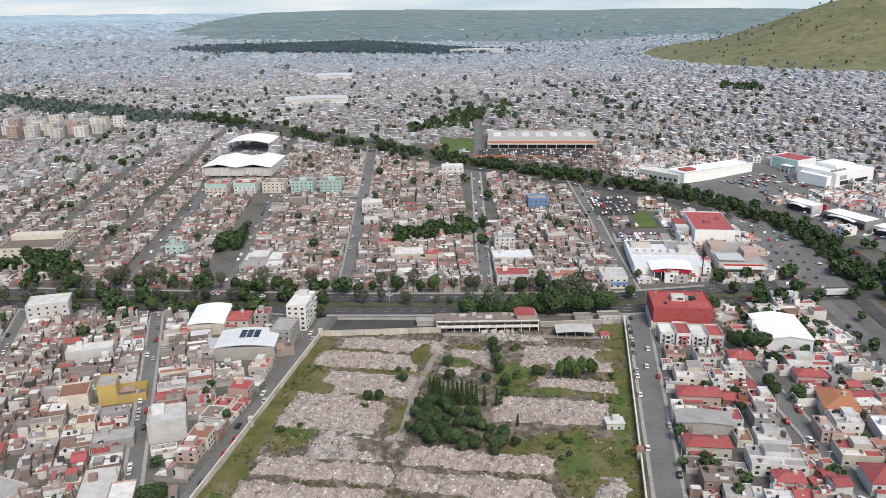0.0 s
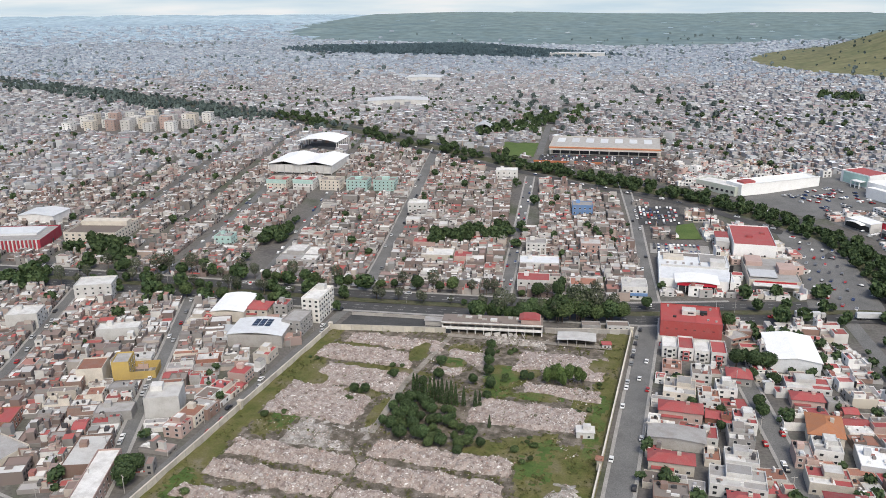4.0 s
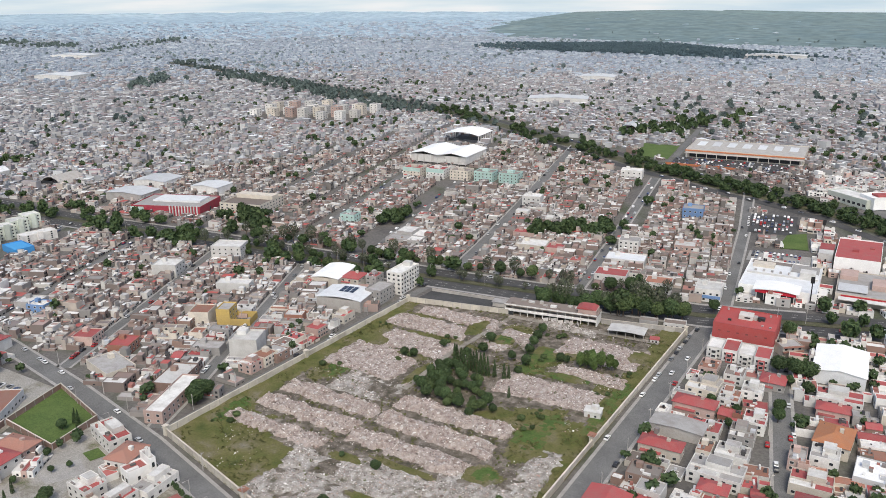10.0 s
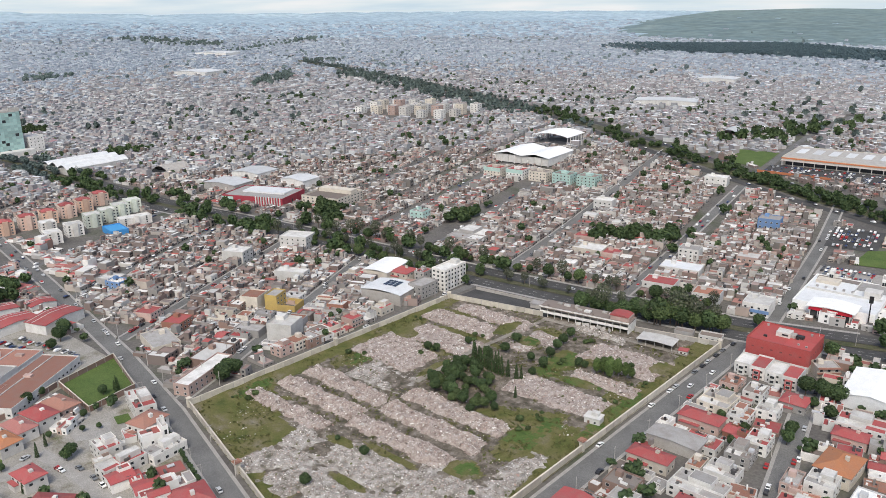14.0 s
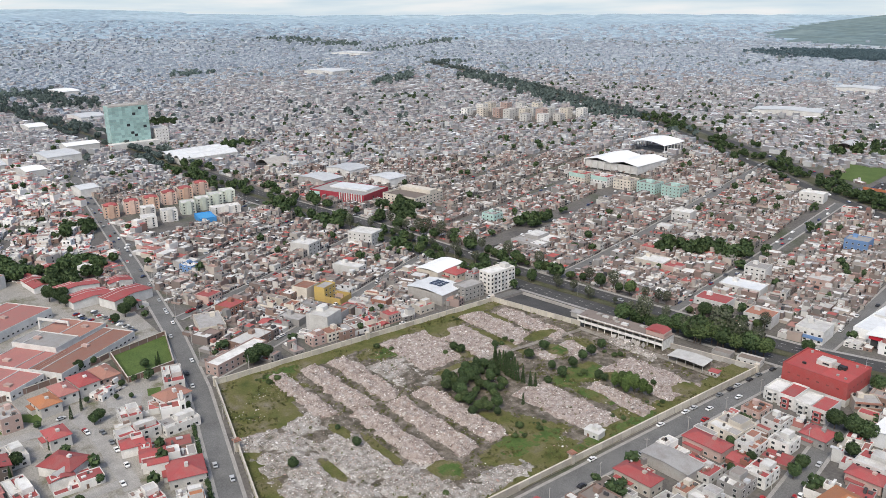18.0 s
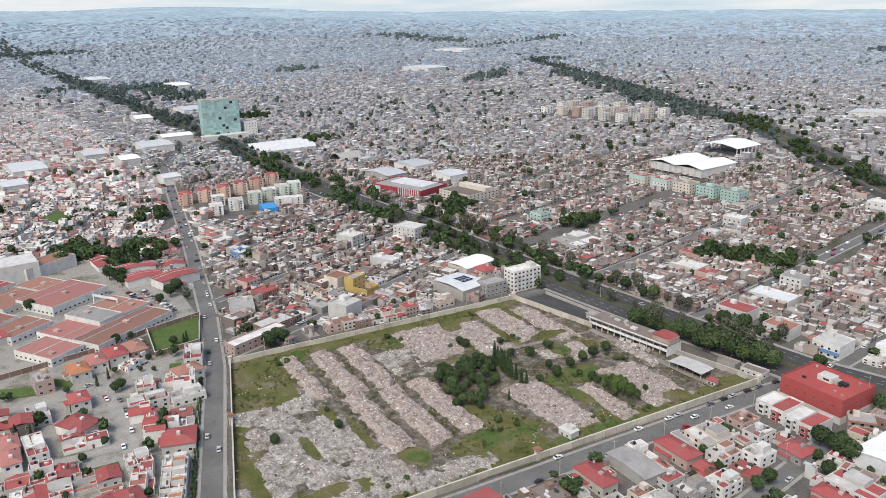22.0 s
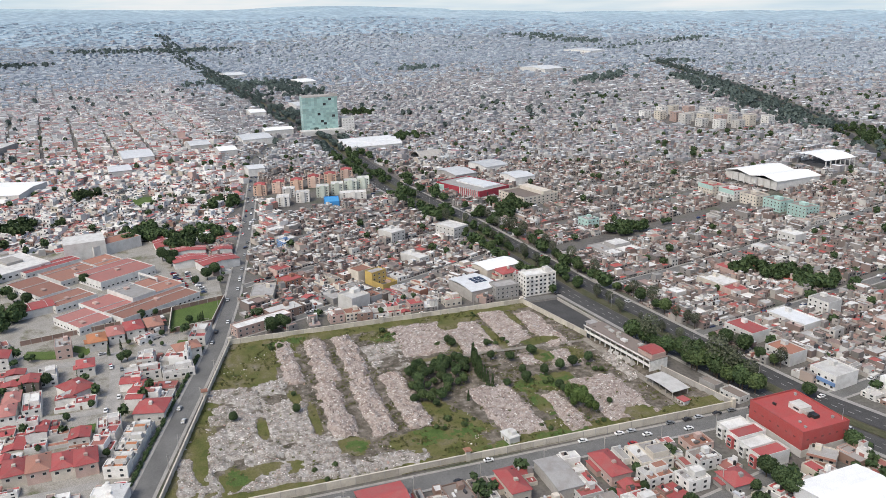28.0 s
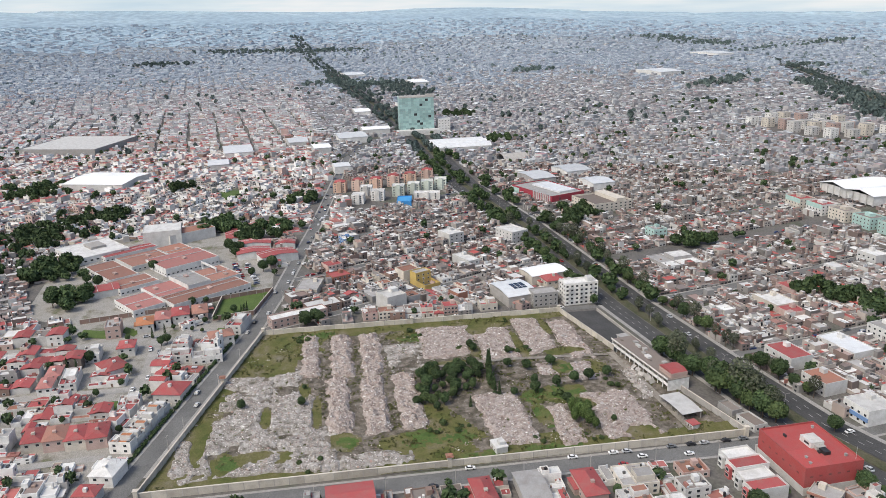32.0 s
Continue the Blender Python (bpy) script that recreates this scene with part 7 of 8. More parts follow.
HEAPS = [(-45, -63, 54, 10, 2.6, 0), (-42, -46.5, 56, 12, 2.8, 0), (-42, -30, 54, 12, 2.8, 0), (14, -49, 57, 12, 2.8, 0), (17, -32, 58, 12, 2.9, 0), (16, -15.5, 58, 12, 2.9, 0),
         (-34, -10, 36, 24, 0.9, 1), (-50, 14, 44, 32, 1.3, 0), (-42, 41, 44, 23, 1.3, 0), (-48, 64, 52, 18, 1.7, 0), (-40, 83, 54, 14, 1.7, 0), (6, -72, 70, 22, 1.3, 1), (4, -95, 62, 28, 1.2, 1),
         (54, -70, 42, 40, 1.4, 1), (54, -102, 40, 40, 1.2, 1), (18, 100.5, 38, 7, 2.2, 1), (42, 27, 50, 22, 1.5, 0), (53, 52, 36, 11, 1.6, 0), (48, 80, 44, 26, 1.4, 0), (66, -34, 13, 34, 1.0, 1), (2, 76, 22, 16, 1.0, 0), (-4, 60, 16, 12, 0.9, 0)]
CHUNK = (np.array([(-0.5, -0.4, -0.3), (0.5, -0.5, -0.25), (0.4, 0.5, -0.3), (-0.45, 0.4, -0.3), (-0.35, -0.35, 0.3), (0.3, -0.4, 0.4), (0.35, 0.3, 0.2), (-0.4, 0.35, 0.35)]),
         np.array([(3, 2, 1, 0), (4, 5, 6, 7), (0, 1, 5, 4), (1, 2, 6, 5), (2, 3, 7, 6), (3, 0, 4, 7)]))
CHUNK_ME = mesh_of("concrete_chunk", CHUNK[0].tolist(), CHUNK[1].tolist(), weathered("broken_concrete", (0.5, 0.47, 0.44), 0.95, 0.3))
chunk_list = []
for hx, hy, hw, hd, hh, grey in HEAPS:
    ux, uy = np.arange(-hw / 2 - 2, hw / 2 + 2.1, 0.9), np.arange(-hd / 2 - 2, hd / 2 + 2.1, 0.9)
    UX, UY = np.meshgrid(ux, uy)

    def rise(a, b):
        ex = np.clip((hw / 2 - np.abs(a)) / 2.6, -0.8, 1) - (rough(a + hx, b + hy, 5) - 0.5) * 1.9
        ey = np.clip((hd / 2 - np.abs(b)) / 2.6, -0.8, 1) - (rough(a + hx + 40, b + hy, 4) - 0.5) * 1.9
        e = np.minimum(ex, ey) - np.clip(grassy(a + hx, b + hy) * 2 + (rough(a + hx + 90, b + hy, 5) - 0.4) * 1.5, 0, 3)
        if grey:
            e = e - np.clip((rough(a + hx + 250, b + hy, 11) - 0.53) * 7, 0, 1.6)
        e = np.clip(e, -0.6, 1)
        return np.where(e > 0, e, e * 0.8) * hh * (0.35 + 1.0 * rough(a + hx, b + hy, 2.6)) + 0.45

    hv = np.stack([UX, UY, rise(UX, UY)], -1).reshape(-1, 3)
    n = len(ux)
    jj, ii = np.mgrid[0:len(uy) - 1, 0:n - 1]
    hf = np.stack([jj * n + ii, jj * n + ii + 1, (jj + 1) * n + ii + 1, (jj + 1) * n + ii], -1).reshape(-1, 4)
    hm = hv[hf].mean(1)
    hf = hf[(hm[:, 2] > 0.35) & inside(hm[:, 0] + hx, hm[:, 1] + hy, LOT)]
    ob = thing("rubble_heap", hx, hy, 0, "heap of grey broken concrete and weeds" if grey else "long heap of pinkish broken concrete and brick", "rubble", "rubble heaps")
    piece("rubble", mesh_of("rubble", hv.tolist(), hf.tolist(), M_RUBBLE2 if grey else M_RUBBLE), ob)
    for k in range(5):
        a, b = float(rng.uniform(-0.4, 0.4)) * hw, float(rng.uniform(-0.35, 0.35)) * hd
        if bool(inside(np.array([a + hx]), np.array([b + hy]), LOT)[0]) and float(rise(a, b)) > 0.8:
            s = float(rng.uniform(0.9, 1.7))
            piece("concrete_chunk", CHUNK_ME, ob, a, b, float(rise(a, b)) + 0.05, float(rng.uniform(0, 360)), s * 1.3, s, s * 0.6)
    m = int(hw * hd * 3.4)
    a, b = rng.uniform(-hw / 2, hw / 2, m), rng.uniform(-hd / 2, hd / 2, m)
    z = rise(a, b)
    ok = (z > 0.95) & inside(a + hx, b + hy, LOT)
    chunk_list.append(np.stack([a[ok] + hx, b[ok] + hy, z[ok]], -1))
sx, sy = rng.uniform(-76, 74, 9000), rng.uniform(-118, 108, 9000)
stray = inside(sx, sy, LOT) & (rough(sx + 60, sy, 10) > 0.46) & (grassy(sx, sy) < 0.2) & (sx > -70 + 0.5 * np.clip(-sy - 60, 0, 60)) & (sx < 68)
chunk_list.append(np.stack([sx[stray], sy[stray], 0.35 + rough(sx[stray], sy[stray], 9) * 0.9], -1))
cp = np.concatenate(chunk_list)
sz = rng.gamma(1.4, 0.11, len(cp)) + 0.12
cv, cf = scatter(CHUNK, cp[:, 0], cp[:, 1], cp[:, 2], rng.uniform(0, 6.3, len(cp)), sz * rng.uniform(0.7, 1.6, len(cp)), sz, sz * rng.uniform(0.4, 0.9, len(cp)))
tagged(new("rubble_chunks", fast_mesh("rubble_chunks", [(cv, cf, M_CHUNK)])), "loose pale concrete and brick chunks over the heaps", "rubble", kind="stuff")
strip("dirt_track", [(-14, 97), (-19, 40), (-17, -6)], 3, M_TRACK, 1.05, "pale dirt track across the waste ground", "track")
strip("dirt_track", [(-16, 99), (30, 103), (70, 106)], 4, M_TRACK, 1.05, "pale dirt track along the ruin", "track")


# ---- trees ----
def crown_shape(n, seed, rx, rz, kind="round", leaf=0.34):
    """Corners and quads of n small leaf clumps in an uneven crown about a trunk one unit high."""
    r = np.random.default_rng(seed)
    lobes = r.normal(0, 1, (7, 3))
    lobes /= np.linalg.norm(lobes, axis=1)[:, None]
    v, f = [], []
    for k in range(n):
        d = r.normal(0, 1, 3)
        d /= np.linalg.norm(d)
        rad = r.uniform(0.25, 1) ** 0.4 * (0.72 + 0.33 * max(0, (lobes @ d).max()) ** 2)
        if kind == "cone":
            h = r.uniform(0.05, 1) ** 1.2
            a = r.uniform(0, 2 * math.pi)
            c = np.array([math.cos(a) * rx * (1 - h) ** 0.7 * r.uniform(0.6, 1.05), math.sin(a) * rx * (1 - h) ** 0.7 * r.uniform(0.6, 1.05), h * rz * 2])
        else:
            c = d * (rx, rx, rz) * rad + (0, 0, rz * 1.15)
        nrm = d + r.normal(0, 0.6, 3)
        nrm /= np.linalg.norm(nrm)
        t1 = np.cross(nrm, r.normal(0, 1, 3))
        t1 /= np.linalg.norm(t1)
        t2 = np.cross(nrm, t1)
        s = leaf * rx * r.uniform(0.6, 1.3)
        i = len(v)
        for p, q, o in ((-1, -0.6, 0), (0.2, -1, 0.25), (1, 0.5, 0), (-0.3, 1, 0.25)):
            v.append(c + t1 * s * p + t2 * s * q + nrm * s * o)
        f.append((i, i + 1, i + 2, i + 3))
    return np.array(v), np.array(f)


def trunk_mesh(h, r0, limbs, seed):
    r = random.Random(seed)
    bm = bmesh.new()
    lathe(bm, [(r0, -0.3), (r0 * 0.8, h * 0.4), (r0 * 0.5, h)], 7)
    for k in range(limbs):
        a, z = k * 2.4 + r.random(), h * (0.45 + 0.1 * k)
        ln = h * 0.5
        tip = Vector((math.cos(a) * ln, math.sin(a) * ln, z + ln * 0.8))
        base = Vector((0, 0, z))
        side = Vector((-math.sin(a), math.cos(a), 0)) * r0 * 0.35
        upv = Vector((0, 0, r0 * 0.35))
        q = [bm.verts.new(base + o) for o in (side, upv, -side, -upv)]
        e = [bm.verts.new(tip + o * 0.3) for o in (side, upv, -side, -upv)]
        for i in range(4):
            bm.faces.new((q[i], q[(i + 1) % 4], e[(i + 1) % 4], e[i]))
    return mesh_bm("trunk", bm, M_TRUNK)


TREE_KINDS = {}
for nm, n, rx, rz, kd, m, trunk_h, lf_ in (("broad", 1300, 2.8, 2.3, "round", L_MID, 2.6, 0.105), ("dark", 1500, 3.0, 2.6, "round", L_DARK, 2.8, 0.1), ("cypress", 800, 1.1, 4.2, "cone", L_DARK, 1.2, 0.17),
                                          ("poplar", 1300, 2.2, 3.6, "round", L_FRESH, 2.5, 0.12), ("bush", 500, 1.5, 0.95, "round", L_MID, 0.5, 0.15), ("thin", 650, 3.0, 3.6, "round", L_GREY, 5.0, 0.085)):
    for k in range(2):
        v, f = crown_shape(n, 11 + k * 7 + len(nm), rx, rz, kd, lf_)
        v = v + (0, 0, trunk_h * 0.55 if kd != "cone" else 0.3)
        TREE_KINDS[nm, k] = (mesh_of("crown", v.tolist(), f.tolist(), m), trunk_mesh(trunk_h + rz * 0.6, 0.22, 3 if kd != "cone" and nm != "bush" else 0, k))
TREE_LABEL = {"broad": "broad green tree with a rounded uneven crown", "dark": "dark green tree with a dense crown", "cypress": "slim dark green cypress tree", "poplar": "tall bright green tree clump",
              "bush": "low green bush in rough grass", "thin": "tall thin-leaved grey-green tree"}


def tree(kind, x, y, s, lift=0.0):
    k = int(rng.integers(0, 2))
    ob = new("bush" if kind == "bush" else "cypress" if kind == "cypress" else "tree")
    ob.matrix_world = Matrix.LocRotScale((x, y, float(height(x, y)) + lift), Euler((0, 0, float(rng.uniform(0, 6.3)))), (s, s, s * float(rng.uniform(0.9, 1.12))))
    tagged(ob, TREE_LABEL[kind], "bush" if kind == "bush" else "tree", kind + " trees")
    crown, trunk = TREE_KINDS[kind, k]
    for nm, me in (("crown", crown), ("trunk", trunk)):
        o = new(nm, me)
        o.parent = ob
    return ob


# the planted square of the waste ground, its bushes and cypresses
GROVE = [(-16, 14), (-14, 25), (10, 24), (19, 9), (33, -3), (27, -13), (-6, -10), (-15, 0)]
planted = []
while len(planted) < 46:
    x, y = float(rng.uniform(-16, 33)), float(rng.uniform(-13, 25))
    if inside(np.array([x]), np.array([y]), GROVE)[0] and ((x - 13) / 5) ** 2 + ((y - 4) / 3.5) ** 2 > 1 and all(math.hypot(x - a, y - b) > 3.0 for a, b in planted):
        planted.append((x, y))
for k, (x, y) in enumerate(planted):
    tree("dark" if k % 4 else "broad", x, y, float(rng.uniform(0.6, 0.98)) * (1.15 if y < -4 else 1), 0.4)
for k in range(11):
    tree("cypress", -11 + k * 2.1, 30 - k * 0.35 + float(rng.uniform(-0.6, 0.6)), float(rng.uniform(1.15, 1.4)), 0.4)
for x, y, s in ((13.5, 27.5, 1.1), (19, 27, 1.15), (29, 13, 0.8), (20.5, 29, 0.9)):
    tree("cypress", x, y, s, 0.4)
for x, y, s in ((21, 47, 0.95), (17, 59, 0.85), (14.5, 69, 0.95), (13, 77, 0.95), (11, 87, 0.9), (12, 49, 0.75), (-8, 63, 0.95), (-5, 49, 0.9), (-10, 40, 0.8), (34, 59, 0.8), (37, 60, 0.7), (22, 36, 0.7)):
    tree("dark", x, y, s, 0.3)
for x, y, s in ((-26, 44, 0.7), (-38, 25, 0.75), (-33, 26, 0.75), (55, 75, 0.5), (10, -96, 0.8), (12, -67, 0.75), (-6, -66, 0.45)):
    tree("dark", x, y, s, 0.3)
for x, y, s in ((45, 58, 0.95), (48, 60, 1.1), (51, 60, 1.15), (55, 61, 1.15), (59, 62, 1.05), (49, 64, 1.0), (53, 57, 0.9), (61, 64, 0.8)):
    tree("poplar", x, y, s, 0.3)
for x, y, n, sp in ((-62, -2, 5, 6), (50, 0, 8, 9), (27, 56, 4, 5), (66, 34, 3, 6), (-28, 52, 4, 5), (-38, 22, 4, 4), (64, -60, 3, 8), (70, 62, 3, 4), (-70, 50, 3, 8), (20, 88, 5, 9), (-66, -70, 5, 9)):
    for k in range(n):
        tree("bush", x + float(rng.normal(0, sp)) * 0.6, y + float(rng.normal(0, sp)) * 0.6, float(rng.uniform(0.4, 1.3)), 0.3)
for x, y, s in ((-63, -184, 1.0), (-58, -172, 0.7), (-82, -146, 0.9), (-80, -149, 0.8), (-95, -128, 0.45), (-98, -134, 0.45), (-30, -160, 0.6), (-110, -128, 0.6), (-104, -146, 0.5), (-20, -170, 0.6), (20, -150, 0.6), (24, -146, 0.5), (-68, -198, 0.7), (-92, -170, 0.6),
                (-142, -140, 0.9), (-146, -132, 0.7), (-226, -180, 1.2), (-168, -226, 1.6), (-160, -232, 1.7), (-176, -236, 1.5), (-152, -222, 1.3), (-262, -128, 1.5), (-254, -124, 1.4), (-246, -122, 1.2), (-212, -92, 1.5), (-204, -98, 1.3), (-196, -106, 1.0), (-262, -120, 1.3), (-196, -212, 1.2), (-206, -222, 1.0)):
    tree("dark", x, y, s)
# weeds
WEED = crown_shape(9, 8, 0.8, 0.4, "round", 0.5)
wx, wy = rng.uniform(-80, 76, 10000), rng.uniform(-128, 120, 10000)
near_heap = np.zeros(len(wx), bool)
for hx, hy, hw, hd, hh, grey in HEAPS:
    near_heap |= (np.abs(wx - hx) < hw / 2 - 1) & (np.abs(wy - hy) < hd / 2 - 1)
ok = inside(wx, wy, LOT) & (rough(wx, wy, 11) > 0.45) & (~near_heap | (rng.random(len(wx)) < 0.12))
wx, wy = wx[ok], wy[ok]
s_ = rng.uniform(0.3, 0.95, len(wx))
v, f = scatter(WEED, wx, wy, np.where(near_heap[ok], 1.0, 0.5), rng.uniform(0, 6.3, len(wx)), s_, s_, s_)
tagged(new("weeds", fast_mesh("weeds", [(v, f, L_WEED)])), "low weeds and tufts over the waste ground", "weeds", kind="stuff")
# big dark trees between the ruin and the avenue, and along it
for k in range(34):
    x = -10 + k * 2.4 + float(rng.uniform(-2, 2))
    tree(("dark", "broad", "dark", "thin")[k % 4], x, 124 + 0.25 * (x + 12) + float(rng.uniform(-3, 5)), float(rng.uniform(1.0, 1.7)) * (1.5 if 35 < x < 58 else 1.1))


def along(line, step, off, jitter):
    out = []
    for (x0, y0), (x1, y1) in zip(line, line[1:]):
        l = math.hypot(x1 - x0, y1 - y0)
        for k in range(int(l / step)):
            t = (k + rng.uniform(0, 1)) * step / l
            o = off + rng.uniform(-jitter, jitter)
            out.append((x0 + (x1 - x0) * t - (y1 - y0) / l * o, y0 + (y1 - y0) * t + (x1 - x0) / l * o))
    return out


for off, step, kinds in ((-20, 8, ("thin", "dark", "broad")), (0, 9, ("thin", "thin", "dark")), (17, 14, ("thin", "broad"))):
    for x, y in along(AVENUE[4:8], step, off, 2.5):
        if -290 < x < 60 and not (off > 10 and x > -120):
            tree(kinds[int(rng.integers(0, len(kinds)))], x, y, float(rng.uniform(0.55, 1.1)) if off == 0 else float(rng.uniform(0.8, 1.6)))
for x, y, s in ((-92, -66, 1.5), (-96, -60, 1.3), (-93, -58, 1.2), (130, 103, 1.35), (138, 103, 1.5), (144, 103, 1.5), (138, 62, 1.0), (139, 54, 0.95), (146, 86, 1.0), (127, 149, 1.3), (83, 166, 1.1), (137, 92, 0.8), (122, 52, 0.7), (110, 56, 0.7), (122, 38, 0.7), (-124, -112, 0.8)):
    tree("dark", x, y, s)
for x, y in ((-127, -104), (-125, -106), (-123, -105), (-121, -107), (-98, -150), (-92, -156), (-60, -190), (-56, -194), (-52, -188), (-70, -170)):
    tree("cypress", x, y, float(rng.uniform(0.7, 1.0)))

# woods and street trees farther off, joined
SMALL_CROWN = crown_shape(150, 5, 2.8, 2.5, "round", 0.27)
YARD_CROWN = crown_shape(60, 9, 2.8, 2.5, "round", 0.36)
TINY_CROWN = crown_shape(22, 6, 3.0, 2.6, "round", 0.6)


def woods(pts, lo, hi, shape, mat, label, flat=1.0):
    p = np.array(pts)
    s = rng.uniform(lo, hi, len(p))
    v, f = scatter(shape, p[:, 0], p[:, 1], height(p[:, 0], p[:, 1]) + 1.2, rng.uniform(0, 6.3, len(p)), s, s * rng.uniform(0.85, 1.2, len(p)), s * rng.uniform(0.8, 1.3, len(p)) * flat)
    tagged(new("trees", fast_mesh("trees", [(v, f, mat)])), label, "trees", kind="stuff")


pts = []
for off in (-8, -3, 3, 8):
    pts += along(BOULEVARD[1:10], 7.5, off, 4.5)
for off in (-26, -9, -3, 4, 9, 24):
    pts += [q for q in along(BOULEVARD[9:], 10 if abs(off) > 10 else 11, off, 4) if rough(q[0], q[1], 30) > (0.53 if abs(off) > 10 else 0.44)]
woods([q for q in pts if q[0] > -450], 0.5, 1.5, SMALL_CROWN, L_DARK, "thick rows of dark trees along the boulevard")
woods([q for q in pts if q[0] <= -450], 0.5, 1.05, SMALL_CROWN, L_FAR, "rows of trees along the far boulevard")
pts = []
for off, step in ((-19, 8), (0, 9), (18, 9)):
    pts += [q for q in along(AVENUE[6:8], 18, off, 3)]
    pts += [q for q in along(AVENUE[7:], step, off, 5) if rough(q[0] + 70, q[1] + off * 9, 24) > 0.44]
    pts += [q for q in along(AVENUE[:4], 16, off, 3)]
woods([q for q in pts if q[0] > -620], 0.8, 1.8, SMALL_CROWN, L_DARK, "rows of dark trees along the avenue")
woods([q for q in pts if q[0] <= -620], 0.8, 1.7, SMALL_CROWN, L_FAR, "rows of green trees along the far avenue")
pts = [(x, y) for x, y in zip(rng.uniform(-900, 500, 5600), rng.uniform(-500, 1000, 5600))]
pa = np.array(pts)
pa = pa[clear_of(pa[:, 0], pa[:, 1], 1.0)]
clump = rough(pa[:, 0] + 300, pa[:, 1], 60)
pa = pa[rng.random(len(pa)) < np.clip((clump - 0.4) * 3.0, 0.12, 1)]
woods(pa, 0.45, 1.15, YARD_CROWN, L_DARK, "scattered trees in yards and streets of the town")
pa = np.stack([rng.uniform(92, 270, 900), rng.uniform(-150, 150, 900)], -1)
pa = pa[clear_of(pa[:, 0], pa[:, 1], -1.5) & (rough(pa[:, 0], pa[:, 1] + 400, 16) > 0.52)]
woods(pa[:400], 0.5, 1.05, YARD_CROWN, L_DARK, "dark trees in yards among the eastern houses")
pa = np.stack([rng.uniform(-120, 84, 700), rng.uniform(-300, -104, 700)], -1)
pa = pa[clear_of(pa[:, 0], pa[:, 1], -2.5) & (rough(pa[:, 0], pa[:, 1] + 400, 14) > 0.55)]
woods(pa[:80], 0.4, 0.9, YARD_CROWN, L_DARK, "small garden trees among the white terraces")
ang_, rad_ = np.radians(rng.uniform(-118, 30, 4200)), rng.uniform(900, 3300, 4200)
pa = np.stack([200 + rad_ * np.sin(ang_), -200 + rad_ * np.cos(ang_)], -1)
pa = pa[(rng.random(len(pa)) < np.clip((rough(pa[:, 0] + 5000, pa[:, 1] + 5000, 170) - 0.52) * 5, 0.04, 1)) & (hill(pa[:, 0], pa[:, 1]) < 20)]
# Trees past 1500 m get the leaf colour with more haze in it.
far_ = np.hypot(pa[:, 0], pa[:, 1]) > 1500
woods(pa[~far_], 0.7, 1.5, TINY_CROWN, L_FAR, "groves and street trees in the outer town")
woods(pa[far_], 0.8, 1.6, TINY_CROWN, L_HAZE, "far groves and street trees across the plain")
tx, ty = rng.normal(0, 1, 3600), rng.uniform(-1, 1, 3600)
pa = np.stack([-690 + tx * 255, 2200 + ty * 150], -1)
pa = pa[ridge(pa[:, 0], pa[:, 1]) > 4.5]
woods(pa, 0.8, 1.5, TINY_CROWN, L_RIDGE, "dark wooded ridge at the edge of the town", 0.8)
hp = np.stack([rng.uniform(300, 1500, 900), rng.uniform(1400, 2400, 900)], -1)
hp = hp[(hill(hp[:, 0], hp[:, 1]) > 12) & (rng.random(900) < 0.4)]
woods(hp, 0.35, 0.9, TINY_CROWN, L_FAR, "scattered shrubs on the grassy hill")
for cx, cy, r, n in ((-330, -300, 40, 60), (-395, -255, 30, 40), (-522, -360, 40, 60), (-290, -110, 18, 24), (-318, -95, 16, 20), (-700, 190, 20, 20), (-60, 265, 20, 24), (-30, 275, 16, 16), (-190, 230, 14, 14), (-300, 175, 18, 24), (-275, 158, 12, 14), (-332, -140, 22, 34), (-235, -250, 24, 34), (-165, -222, 14, 16), (-950, 176, 26, 34), (-505, -200, 14, 12), (-420, -70, 14, 14)):
    q = np.stack([cx + rng.normal(0, r / 2, n), cy + rng.normal(0, r / 2, n)], -1)
    woods(q, 1.0, 1.8, SMALL_CROWN, L_DARK, "dense clump of dark trees among the houses")

# long groves far off
for x0, y0, x1, y1, wd, n in ((-2770, -427, -2721, 102, 60, 420), (-2420, -640, -2430, -480, 40, 130), (-1640, -40, -1480, 110, 70, 220), (-1560, 113, -1260, 150, 60, 260), (-1062, 658, -1177, 811, 30, 90), (-1075, 880, -440, 650, 32, 420),
                              (-2699, 1236, -2267, 1353, 90, 320), (-1465, 1090, -1400, 1130, 30, 40), (-2371, 1879, -2000, 1210, 60, 160), (-1656, 462, -1571, 497, 40, 70), (-110, 622, -60, 785, 36, 90), (300, 1094, 325, 1057, 20, 40)):
    t = rng.uniform(0, 1, n)
    q = np.stack([x0 + (x1 - x0) * t + rng.normal(0, wd / 2, n), y0 + (y1 - y0) * t + rng.normal(0, wd / 2, n)], -1)
    q = q[: n * 3 // 5]
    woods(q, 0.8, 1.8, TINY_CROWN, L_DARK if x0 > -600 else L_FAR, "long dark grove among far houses")

